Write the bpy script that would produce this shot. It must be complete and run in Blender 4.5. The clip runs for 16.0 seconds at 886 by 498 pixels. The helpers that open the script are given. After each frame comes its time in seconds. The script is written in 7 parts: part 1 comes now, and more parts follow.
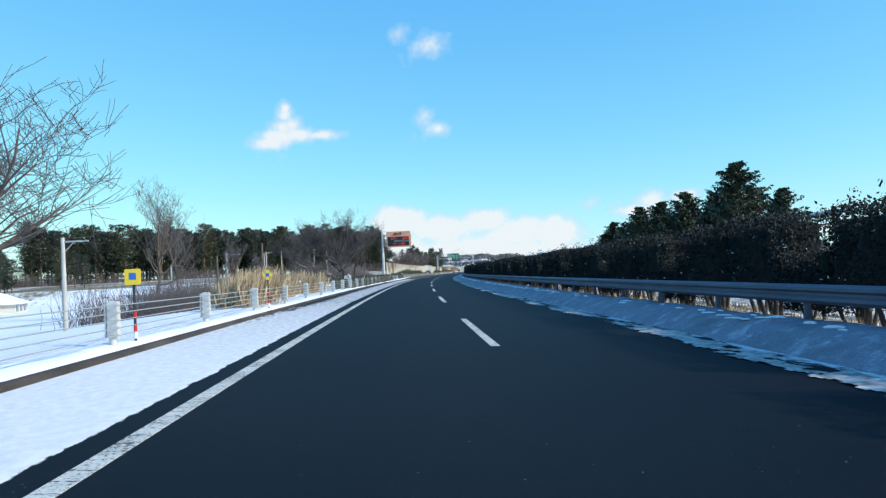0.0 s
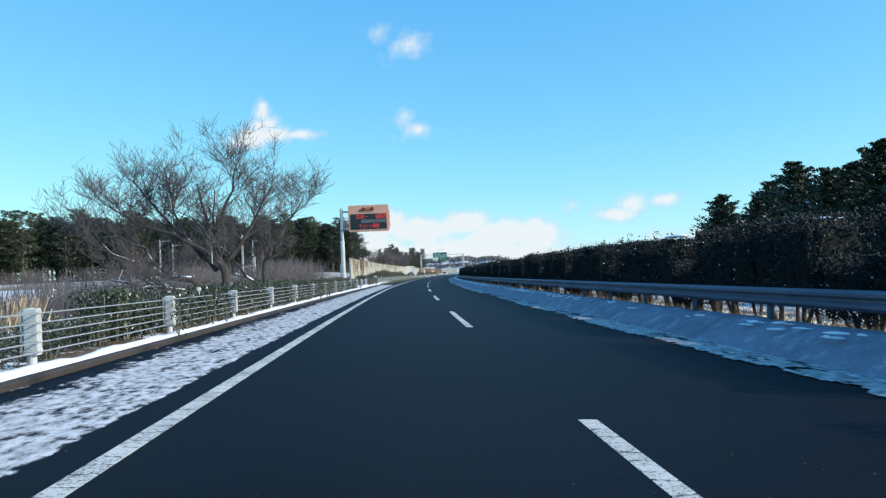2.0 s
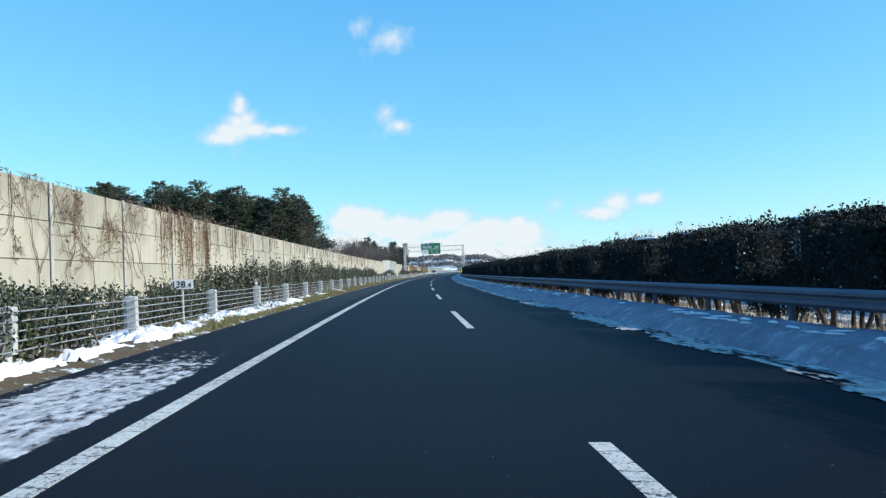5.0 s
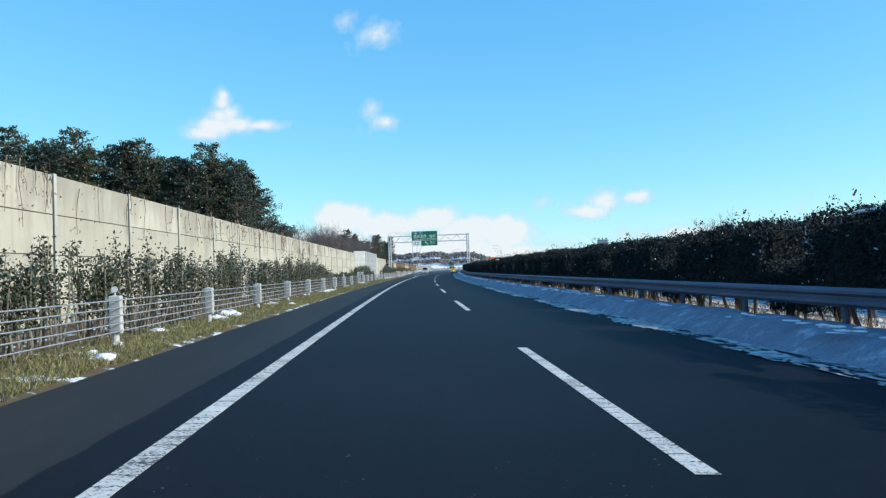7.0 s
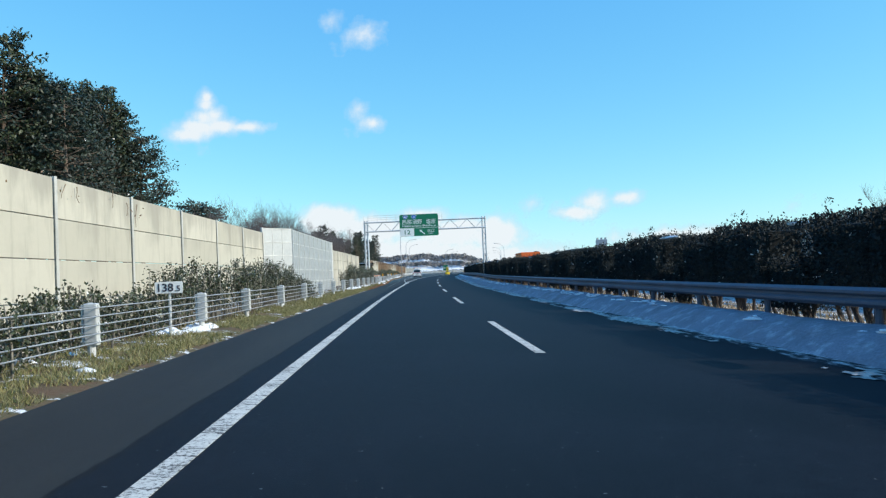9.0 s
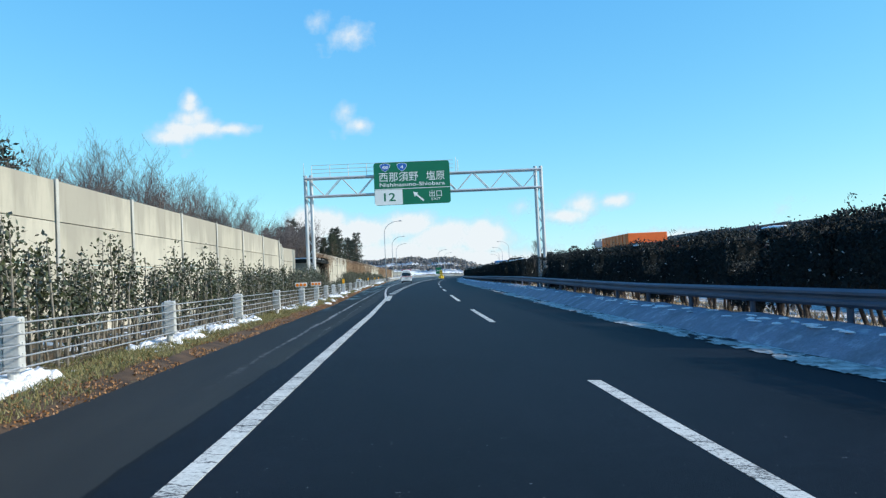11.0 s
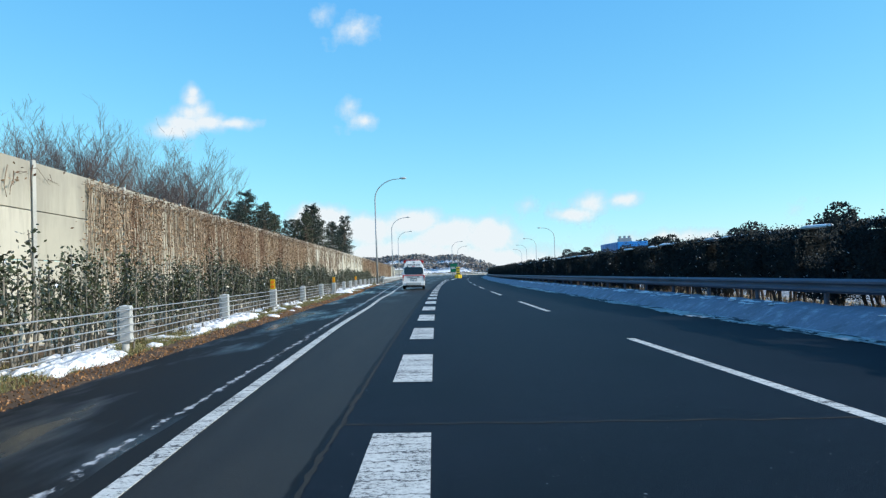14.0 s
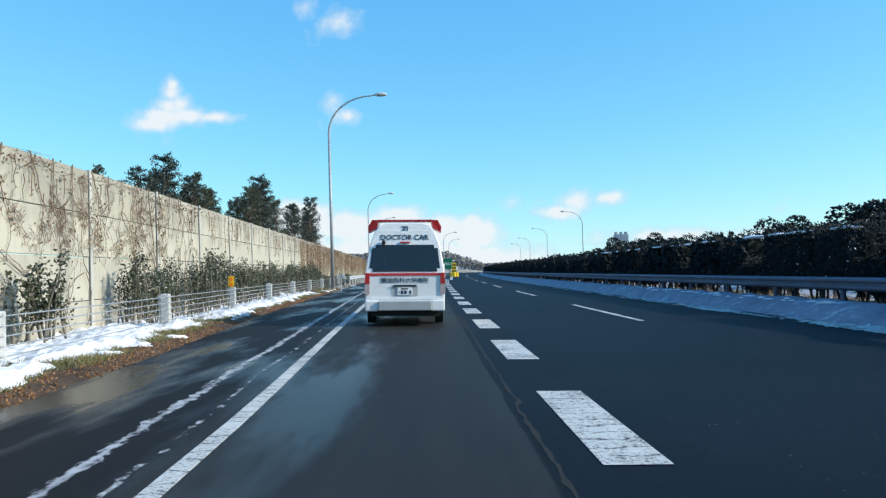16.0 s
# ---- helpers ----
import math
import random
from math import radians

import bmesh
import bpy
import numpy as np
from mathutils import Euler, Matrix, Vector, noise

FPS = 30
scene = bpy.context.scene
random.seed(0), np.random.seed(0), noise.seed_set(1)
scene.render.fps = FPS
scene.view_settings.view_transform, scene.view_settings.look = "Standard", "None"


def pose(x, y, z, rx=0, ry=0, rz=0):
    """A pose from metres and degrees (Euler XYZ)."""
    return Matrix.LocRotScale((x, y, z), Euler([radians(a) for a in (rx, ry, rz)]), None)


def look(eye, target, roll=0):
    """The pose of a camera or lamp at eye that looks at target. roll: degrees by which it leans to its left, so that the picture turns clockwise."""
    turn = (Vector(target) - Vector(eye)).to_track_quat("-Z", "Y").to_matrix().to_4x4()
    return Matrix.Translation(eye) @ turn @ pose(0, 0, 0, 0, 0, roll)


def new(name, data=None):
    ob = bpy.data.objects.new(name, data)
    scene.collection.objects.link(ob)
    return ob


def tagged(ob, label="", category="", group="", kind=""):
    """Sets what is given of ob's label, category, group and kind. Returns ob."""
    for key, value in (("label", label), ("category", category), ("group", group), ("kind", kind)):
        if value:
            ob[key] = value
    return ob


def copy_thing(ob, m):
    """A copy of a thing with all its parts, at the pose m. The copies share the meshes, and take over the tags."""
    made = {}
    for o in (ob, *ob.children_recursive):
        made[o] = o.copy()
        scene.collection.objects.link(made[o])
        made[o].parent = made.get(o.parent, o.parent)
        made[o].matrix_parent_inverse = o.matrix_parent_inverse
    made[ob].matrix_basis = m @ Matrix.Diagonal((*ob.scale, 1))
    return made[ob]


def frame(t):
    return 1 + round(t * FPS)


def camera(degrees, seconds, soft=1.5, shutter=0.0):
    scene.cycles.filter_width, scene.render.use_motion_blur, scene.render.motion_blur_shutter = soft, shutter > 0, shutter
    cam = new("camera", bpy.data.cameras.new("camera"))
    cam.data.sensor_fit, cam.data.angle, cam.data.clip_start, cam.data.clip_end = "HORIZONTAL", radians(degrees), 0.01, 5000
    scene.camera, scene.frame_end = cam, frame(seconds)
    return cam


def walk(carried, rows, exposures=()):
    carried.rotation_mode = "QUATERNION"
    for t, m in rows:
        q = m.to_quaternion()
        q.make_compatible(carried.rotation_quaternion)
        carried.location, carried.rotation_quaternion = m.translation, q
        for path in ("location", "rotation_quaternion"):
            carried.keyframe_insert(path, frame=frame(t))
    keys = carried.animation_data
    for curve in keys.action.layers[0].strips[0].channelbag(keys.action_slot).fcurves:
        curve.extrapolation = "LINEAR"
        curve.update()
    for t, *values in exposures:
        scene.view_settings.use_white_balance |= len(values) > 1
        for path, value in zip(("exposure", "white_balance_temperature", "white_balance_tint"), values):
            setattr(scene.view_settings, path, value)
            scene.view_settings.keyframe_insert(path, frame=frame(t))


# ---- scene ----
cam = camera(60.86, 16.0, 1.3)

# ---- the road's line: s along the left edge line, n to the right of it, h above the road's plane ----
FALL_S, FALL_V = (318.0, 350.0, 440.0), (0.0475, 0.0235, 0.0265)      # crossfall of the carriageway, down to the right, eased before the exit
S_TAB = np.arange(-400.0, 4001.0, 1.0)
BEND = np.clip(0.000441 - 0.000000365 * np.clip(S_TAB, 0, None), 0.00016, None)
TURN = np.concatenate([[0], np.cumsum((BEND[1:] + BEND[:-1]) / 2)])
X_TAB = np.concatenate([[0], np.cumsum((np.sin(TURN)[1:] + np.sin(TURN)[:-1]) / 2)])
Y_TAB = np.concatenate([[0], np.cumsum((np.cos(TURN)[1:] + np.cos(TURN)[:-1]) / 2)])
I0 = 400
TURN = TURN - TURN[I0]
X_TAB = np.concatenate([[0], np.cumsum((np.sin(TURN)[1:] + np.sin(TURN)[:-1]) / 2)])
Y_TAB = np.concatenate([[0], np.cumsum((np.cos(TURN)[1:] + np.cos(TURN)[:-1]) / 2)])
X_TAB, Y_TAB = X_TAB - X_TAB[I0], Y_TAB - Y_TAB[I0]


def turn_at(s):
    return float(np.interp(s, S_TAB, TURN))


def fall(s):
    return float(np.interp(s, FALL_S, FALL_V))


def plane(s, n):
    return -fall(s) * max(-14.0, min(24.0, n))


def P(s, n, h=0.0):
    a = turn_at(s)
    return Vector((float(np.interp(s, S_TAB, X_TAB)) + n * math.cos(a), float(np.interp(s, S_TAB, Y_TAB)) - n * math.sin(a), h + plane(s, n)))


def at(s, n, h=0.0, yaw=0.0):
    """A pose on the plan: local x to the right of the road, y along it, z up."""
    return Matrix.Translation(P(s, n, h)) @ Matrix.Rotation(-turn_at(s) + radians(yaw), 4, "Z")


EYE = 1.288
# seconds, s, n, yaw from the road's line, pitch, roll
DRIVE = [
    (0.0, -0.51, 2.08, -2.99, 1.72, 2.86), (0.5, 12.92, 2.04, -2.99, 1.83, 2.89), (1.0, 26.90, 2.01, -3.18, 1.56, 2.74),
    (1.5, 40.45, 1.96, -3.22, 1.92, 2.61), (2.0, 54.08, 1.99, -3.27, 1.85, 2.44), (2.5, 67.81, 2.04, -3.26, 1.68, 2.51),
    (3.0, 81.46, 2.03, -3.23, 1.79, 2.23), (3.5, 94.79, 2.09, -3.24, 1.81, 2.23), (4.0, 108.30, 2.21, -3.08, 1.76, 2.33),
    (4.5, 121.95, 2.18, -2.95, 1.71, 2.29), (5.0, 135.04, 2.18, -2.83, 1.74, 2.35), (6.25, 168.3, 1.93, -2.75, 1.65, 2.28),
    (7.5, 201.18, 1.66, -2.72, 1.52, 2.15), (8.0, 213.97, 1.68, -2.50, 1.75, 2.50), (8.5, 227.15, 1.60, -2.59, 1.85, 2.46),
    (9.0, 240.60, 1.55, -2.58, 1.73, 2.49), (10.25, 272.6, 1.45, -2.50, 1.86, 2.54), (11.5, 304.03, 1.36, -2.42, 2.02, 2.62),
    (12.0, 316.20, 1.31, -2.21, 1.97, 2.43), (12.5, 329.29, 1.05, -2.13, 2.12, 2.34), (13.0, 342.45, 0.60, -1.87, 2.02, 2.23),
    (13.5, 354.59, 0.26, -1.08, 1.91, 2.00), (14.0, 366.65, -0.17, -0.81, 1.91, 2.07), (14.5, 378.46, -0.64, -0.66, 1.77, 2.15),
    (15.0, 390.24, -1.05, -0.50, 1.85, 2.06), (15.5, 401.63, -1.46, -0.71, 1.79, 2.04), (16.0, 412.75, -1.83, -1.30, 1.68, 1.81),
]
path = []
for t, s, n, rel, pitch, roll in DRIVE:
    e = P(s, n, EYE)
    path.append((t, pose(e.x, e.y, e.z, 90 + pitch, roll, rel - math.degrees(turn_at(s)))))
walk(cam, path, [(0.0, 0.0), (16.0, 0.0)])

# ---- sky and sun ----
SUN = Vector((1.84, -0.76, 1.0)).normalized()
world = bpy.data.worlds.new("sky")
scene.world = world
world.use_nodes = True
wn = world.node_tree
sky = wn.nodes.new("ShaderNodeTexSky")
sky.sky_type, sky.sun_disc = "NISHITA", False
sky.sun_elevation = math.asin(SUN.z)
sky.sun_rotation = math.atan2(SUN.x, SUN.y)
sky.air_density, sky.dust_density, sky.ozone_density, sky.altitude = 1.0, 0.35, 1.6, 600
split = wn.nodes.new("ShaderNodeSeparateColor")
join = wn.nodes.new("ShaderNodeCombineColor")
wn.links.new(sky.outputs[0], split.inputs[0])
# clear winter air: each band of the sky's light is evened out from the horizon to the zenith
for k, (gain, power) in enumerate(((0.700, 1.0), (2.036, 0.64), (4.806, 0.22))):
    level = wn.nodes.new("ShaderNodeMath")
    level.operation = "POWER"
    level.inputs[1].default_value = power
    wn.links.new(split.outputs[k], level.inputs[0])
    scale = wn.nodes.new("ShaderNodeMath")
    scale.operation = "MULTIPLY"
    scale.inputs[1].default_value = gain
    wn.links.new(level.outputs[0], scale.inputs[0])
    wn.links.new(scale.outputs[0], join.inputs[k])
wn.links.new(join.outputs[0], wn.nodes["Background"].inputs[0])
wn.nodes["Background"].inputs[1].default_value = 0.15
sun = new("sun", bpy.data.lights.new("sun", "SUN"))
sun.data.energy, sun.data.angle, sun.data.color = 5.0, radians(0.55), (1.0, 0.92, 0.80)
sun.matrix_world = look(P(200, 0, 100) + SUN * 50, P(200, 0, 100))


# ---- materials ----
def material(name, build):
    m = bpy.data.materials.new(name)
    m.use_nodes = True
    t = m.node_tree
    build(t, t.nodes["Principled BSDF"], lambda kind: t.nodes.new("ShaderNode" + kind), t.links.new)
    return m


def set_in(node, **values):
    for key, value in values.items():
        node.inputs[key.replace("_", " ")].default_value = value


def noise_of(t, scale, detail=6.0, rough=0.6, coord="Object", stretch=None):
    c = t.nodes.new("ShaderNodeTexCoord")
    n = t.nodes.new("ShaderNodeTexNoise")
    n.inputs["Scale"].default_value, n.inputs["Detail"].default_value, n.inputs["Roughness"].default_value = scale, detail, rough
    if stretch:
        mp = t.nodes.new("ShaderNodeMapping")
        mp.inputs["Scale"].default_value = stretch
        t.links.new(c.outputs[coord], mp.inputs["Vector"])
        t.links.new(mp.outputs[0], n.inputs["Vector"])
    else:
        t.links.new(c.outputs[coord], n.inputs["Vector"])
    return n.outputs["Fac"]


def ramp(t, fac, *stops):
    r = t.nodes.new("ShaderNodeValToRGB")
    while len(r.color_ramp.elements) < len(stops):
        r.color_ramp.elements.new(0.5)
    for e, (p, c) in zip(r.color_ramp.elements, stops):
        e.position = p
        e.color = (c, c, c, 1) if isinstance(c, (int, float)) else (*c, 1)
    t.links.new(fac, r.inputs[0])
    return r.outputs[0]


def mix(t, fac, a, b):
    m = t.nodes.new("ShaderNodeMix")
    m.data_type = "RGBA"
    for sock, v in ((m.inputs[0], fac), (m.inputs[6], a), (m.inputs[7], b)):
        if hasattr(v, "is_linked"):
            t.links.new(v, sock)
        else:
            sock.default_value = v if isinstance(v, (int, float)) else (*v, 1)
    return m.outputs[2]


def maths(t, op, a, b=0.0, clamp=False):
    m = t.nodes.new("ShaderNodeMath")
    m.operation, m.use_clamp = op, clamp
    for sock, v in ((m.inputs[0], a), (m.inputs[1], b)):
        if hasattr(v, "is_linked"):
            t.links.new(v, sock)
        else:
            sock.default_value = v
    return m.outputs[0]


def bump(t, bsdf, height, strength=0.3, distance=0.01):
    b = t.nodes.new("ShaderNodeBump")
    b.inputs["Strength"].default_value, b.inputs["Distance"].default_value = strength, distance
    t.links.new(height, b.inputs["Height"])
    t.links.new(b.outputs[0], bsdf.inputs["Normal"])


def plain(name, base, rough=0.6, metal=0.0, vary=0.12, scale=6.0, relief=0.1, spec=0.5):
    """A painted or plain surface with faint dirt at two scales."""
    def build(t, b, node, link):
        big = noise_of(t, scale * 0.25, 4)
        fine = noise_of(t, scale * 8, 5)
        f = maths(t, "ADD", maths(t, "MULTIPLY", big, 0.7), maths(t, "MULTIPLY", fine, 0.3))
        dark = tuple(c * (1 - 2.2 * vary) for c in base)
        light = tuple(min(1, c * (1 + vary)) for c in base)
        link(ramp(t, f, (0.3, dark), (0.62, light)), b.inputs["Base Color"])
        set_in(b, Roughness=rough, Metallic=metal)
        b.inputs["Specular IOR Level"].default_value = spec
        if relief:
            bump(t, b, fine, relief, 0.004)
    return material(name, build)


def road_build(t, b, node, link):
    uv = node("UVMap")
    uv.uv_map = "plan"
    sep = node("SeparateXYZ")
    link(uv.outputs[0], sep.inputs[0])
    s, n = sep.outputs[0], sep.outputs[1]
    grain = noise_of(t, 90, 3, 0.7)
    patch = noise_of(t, 0.35, 5, 0.6)
    streak = noise_of(t, 1.0, 4, 0.6, "UV", (0.16, 0.8, 1))
    base = ramp(t, grain, (0.25, (0.0038, 0.0055, 0.0092)), (0.72, (0.0094, 0.0128, 0.0200)))
    mott = noise_of(t, 5.0, 6, 0.72)
    base = mix(t, ramp(t, mott, (0.42, 0.0), (0.68, 0.55)), base, (0.0130, 0.0172, 0.0258))
    base = mix(t, ramp(t, patch, (0.40, 0.0), (0.66, 0.6)), base, (0.0038, 0.0062, 0.0095))
    # darker asphalt on the first stretch, fading out along the road
    start_dark = node("MapRange")
    link(s, start_dark.inputs[0])
    for k, v in zip(("From Min", "From Max", "To Min", "To Max"), (60.0, 260.0, 0.5, 0.0)):
        start_dark.inputs[k].default_value = v
    base = mix(t, start_dark.outputs[0], base, (0.0022, 0.0034, 0.0062))
    # pale grit and chips
    grit = noise_of(t, 26, 2, 0.5)
    base = mix(t, ramp(t, grit, (0.735, 0.0), (0.77, 0.9)), base, (0.20, 0.22, 0.23))
    # older, paler asphalt of the hard shoulder and the exit lane, behind a dark ragged seam
    ragged = maths(t, "ADD", n, maths(t, "MULTIPLY", noise_of(t, 1.0, 6, 0.7, "UV", (0.9, 1.4, 1)), 0.16))
    begin = node("MapRange")
    link(s, begin.inputs[0])
    for k, v in zip(("From Min", "From Max", "To Min", "To Max"), (144.0, 176.0, 0.0, 1.0)):
        begin.inputs[k].default_value = v
    lane = node("MapRange")
    link(s, lane.inputs[0])
    for k, v in zip(("From Min", "From Max", "To Min", "To Max"), (330.0, 350.0, -0.50, -0.98)):
        lane.inputs[k].default_value = v
    edge = maths(t, "SUBTRACT", lane.outputs[0], ragged)
    old = maths(t, "MULTIPLY", begin.outputs[0], ramp(t, edge, (0.0, 0.0), (0.03, 1.0)))
    worn = ramp(t, noise_of(t, 1.0, 6, 0.7, "UV", (0.10, 1.1, 1)), (0.30, 0.55), (0.62, 1.0))
    base = mix(t, maths(t, "MULTIPLY", old, worn), base, ramp(t, grain, (0.2, (0.019, 0.020, 0.020)), (0.75, (0.045, 0.047, 0.044))))
    base = mix(t, maths(t, "MULTIPLY", begin.outputs[0], ramp(t, maths(t, "ABSOLUTE", edge), (0.012, 0.9), (0.035, 0.0))), base, (0.008, 0.009, 0.010))
    # snow that lies on the hard shoulder of the first stretch, worn through along the lane
    sn = noise_of(t, 1.0, 9, 0.72, "UV", (0.9, 2.2, 1))
    sf = noise_of(t, 1.0, 7, 0.68, "UV", (4.4, 7.5, 1))
    cover = node("MapRange")
    link(s, cover.inputs[0])
    for k, v in zip(("From Min", "From Max", "To Min", "To Max"), (10.0, 34.0, 0.30, 0.025)):
        cover.inputs[k].default_value = v
    end = node("MapRange")
    link(s, end.inputs[0])
    for k, v in zip(("From Min", "From Max", "To Min", "To Max"), (144.0, 160.0, 0.0, 0.7)):
        end.inputs[k].default_value = v
    across = node("MapRange")
    across.interpolation_type = "SMOOTHSTEP"
    link(n, across.inputs[0])
    for k, v in zip(("From Min", "From Max", "To Min", "To Max"), (-0.62, -0.34, 0.0, 0.6)):
        across.inputs[k].default_value = v
    outer = node("MapRange")
    outer.interpolation_type = "SMOOTHSTEP"
    link(n, outer.inputs[0])
    for k, v in zip(("From Min", "From Max", "To Min", "To Max"), (-2.25, -1.6, 0.16, 0.0)):
        outer.inputs[k].default_value = v
    amount = maths(t, "ADD", maths(t, "MULTIPLY", sn, 0.48), maths(t, "MULTIPLY", sf, 0.52))
    for extra in (maths(t, "MULTIPLY", across.outputs[0], -1.0), maths(t, "MULTIPLY", end.outputs[0], -1.0), cover.outputs[0], maths(t, "MULTIPLY", outer.outputs[0], -1.0)):
        amount = maths(t, "ADD", amount, extra)
    snow_a = ramp(t, amount, (0.445, 0.0), (0.505, 1.0))
    # thin slush along the median's edge
    right = node("MapRange")
    link(n, right.inputs[0])
    for k, v in zip(("From Min", "From Max", "To Min", "To Max"), (6.9, 7.9, 0.30, -0.02)):
        right.inputs[k].default_value = v
    snow_b = ramp(t, maths(t, "SUBTRACT", sn, right.outputs[0]), (0.44, 0.0), (0.54, 1.0))
    # thin lines of slush on the wet shoulder by the exit
    d = maths(t, "SUBTRACT", s, 300.0)
    drift = maths(t, "ADD", maths(t, "MULTIPLY", d, 0.0135), maths(t, "MULTIPLY", maths(t, "MULTIPLY", d, d), 0.000115))
    off = maths(t, "ADD", maths(t, "ADD", n, drift), maths(t, "ADD", 0.88, maths(t, "MULTIPLY", streak, 0.25)))
    w = maths(t, "MINIMUM", maths(t, "ABSOLUTE", off), maths(t, "ADD", maths(t, "ABSOLUTE", maths(t, "SUBTRACT", off, 0.42)), 0.055))
    first = node("MapRange")
    link(s, first.inputs[0])
    for k, v in zip(("From Min", "From Max", "To Min", "To Max"), (300.0, 326.0, 0.0, 1.0)):
        first.inputs[k].default_value = v
    band = maths(t, "MULTIPLY", first.outputs[0], maths(t, "LESS_THAN", n, -0.45))
    gap1, gap2 = node("MapRange"), node("MapRange")
    for g, lim in ((gap1, (352.0, 368.0, 0.0, 0.02)), (gap2, (396.0, 408.0, 0.0, 0.05))):
        link(s, g.inputs[0])
        for k, v in zip(("From Min", "From Max", "To Min", "To Max"), lim):
            g.inputs[k].default_value = v
    slush = maths(t, "MULTIPLY", band, ramp(t, maths(t, "SUBTRACT", maths(t, "ADD", maths(t, "MULTIPLY", sf, 0.7), maths(t, "MULTIPLY", sn, 0.3)), maths(t, "ADD", maths(t, "MULTIPLY", w, 1.7), maths(t, "SUBTRACT", gap1.outputs[0], gap2.outputs[0]))), (0.43, 0.0), (0.49, 1.0)))
    white = maths(t, "MAXIMUM", maths(t, "MAXIMUM", snow_a, snow_b), maths(t, "MULTIPLY", slush, 0.75))
    thin = node("MapRange")
    link(s, thin.inputs[0])
    for k, v in zip(("From Min", "From Max", "To Min", "To Max"), (10.0, 34.0, 0.25, 1.0)):
        thin.inputs[k].default_value = v
    snow_col = mix(t, thin.outputs[0], (0.80, 0.81, 0.82), ramp(t, sf, (0.35, (0.18, 0.185, 0.195)), (0.60, (0.66, 0.665, 0.665))))
    # soaked asphalt outside the exit lane
    base = mix(t, maths(t, "MULTIPLY", maths(t, "MULTIPLY", band, 0.75), ramp(t, off, (0.30, 1.0), (0.62, 0.0))), base, (0.0105, 0.0105, 0.0100))
    link(mix(t, white, base, snow_col), b.inputs["Base Color"])
    # melt water beside the exit lane
    damp = node("MapRange")
    link(s, damp.inputs[0])
    for k, v in zip(("From Min", "From Max", "To Min", "To Max"), (396.0, 424.0, 0.0, 0.7)):
        damp.inputs[k].default_value = v
    inner = node("MapRange")
    inner.interpolation_type = "SMOOTHSTEP"
    link(n, inner.inputs[0])
    for k, v in zip(("From Min", "From Max", "To Min", "To Max"), (-2.8, -1.5, 0.85, 0.0)):
        inner.inputs[k].default_value = v
    wet = maths(t, "MULTIPLY", maths(t, "MULTIPLY", maths(t, "MULTIPLY", band, inner.outputs[0]), maths(t, "MAXIMUM", maths(t, "LESS_THAN", off, 0.12), damp.outputs[0])), ramp(t, streak, (0.48, 0.0), (0.62, 1.0)))
    r1 = mix(t, wet, (0.62, 0.62, 0.62), (0.10, 0.10, 0.10))
    link(mix(t, white, r1, (0.75, 0.75, 0.75)), b.inputs["Roughness"])
    link(maths(t, "ADD", maths(t, "MULTIPLY", wet, 0.16), 0.07), b.inputs["Specular IOR Level"])
    h = maths(t, "ADD", maths(t, "MULTIPLY", grain, maths(t, "SUBTRACT", 1.0, wet)), maths(t, "MULTIPLY", maths(t, "MULTIPLY", white, amount), 4.0))
    bump(t, b, h, 0.55, 0.008)


M_ROAD = material("asphalt", road_build)


def line_build(t, b, node, link):
    uv = node("UVMap")
    uv.uv_map = "plan"
    sep = node("SeparateXYZ")
    link(uv.outputs[0], sep.inputs[0])
    wear = noise_of(t, 30, 7, 0.78)
    big = noise_of(t, 1.6, 4, 0.6)
    k = maths(t, "ADD", maths(t, "MULTIPLY", wear, 0.72), maths(t, "MULTIPLY", big, 0.28))
    crack = maths(t, "SINE", maths(t, "ADD", maths(t, "MULTIPLY", sep.outputs[0], 24.0), maths(t, "MULTIPLY", noise_of(t, 3.0, 4, 0.6), 9.0)))
    k = maths(t, "SUBTRACT", k, maths(t, "MULTIPLY", ramp(t, crack, (0.93, 0.0), (0.985, 1.0)), 0.09))
    link(ramp(t, k, (0.425, (0.05, 0.05, 0.05)), (0.475, (0.50, 0.50, 0.46)), (0.66, (0.72, 0.715, 0.66))), b.inputs["Base Color"])
    set_in(b, Roughness=0.75)
    bump(t, b, wear, 0.3, 0.004)


M_LINE = material("road_paint", line_build)


def snow_build(t, b, node, link):
    lump = noise_of(t, 2.2, 7, 0.65)
    fine = noise_of(t, 24, 5, 0.7)
    dirt = noise_of(t, 0.9, 8, 0.72)
    col = ramp(t, fine, (0.3, (0.78, 0.80, 0.84)), (0.6, (0.88, 0.89, 0.91)))
    link(mix(t, ramp(t, dirt, (0.60, 0.0), (0.72, 0.6)), col, (0.34, 0.30, 0.25)), b.inputs["Base Color"])
    set_in(b, Roughness=0.7)
    b.inputs["Subsurface Weight"].default_value = 0.0
    bump(t, b, maths(t, "ADD", lump, maths(t, "MULTIPLY", fine, 0.25)), 0.6, 0.05)


M_SNOW = material("snow", snow_build)


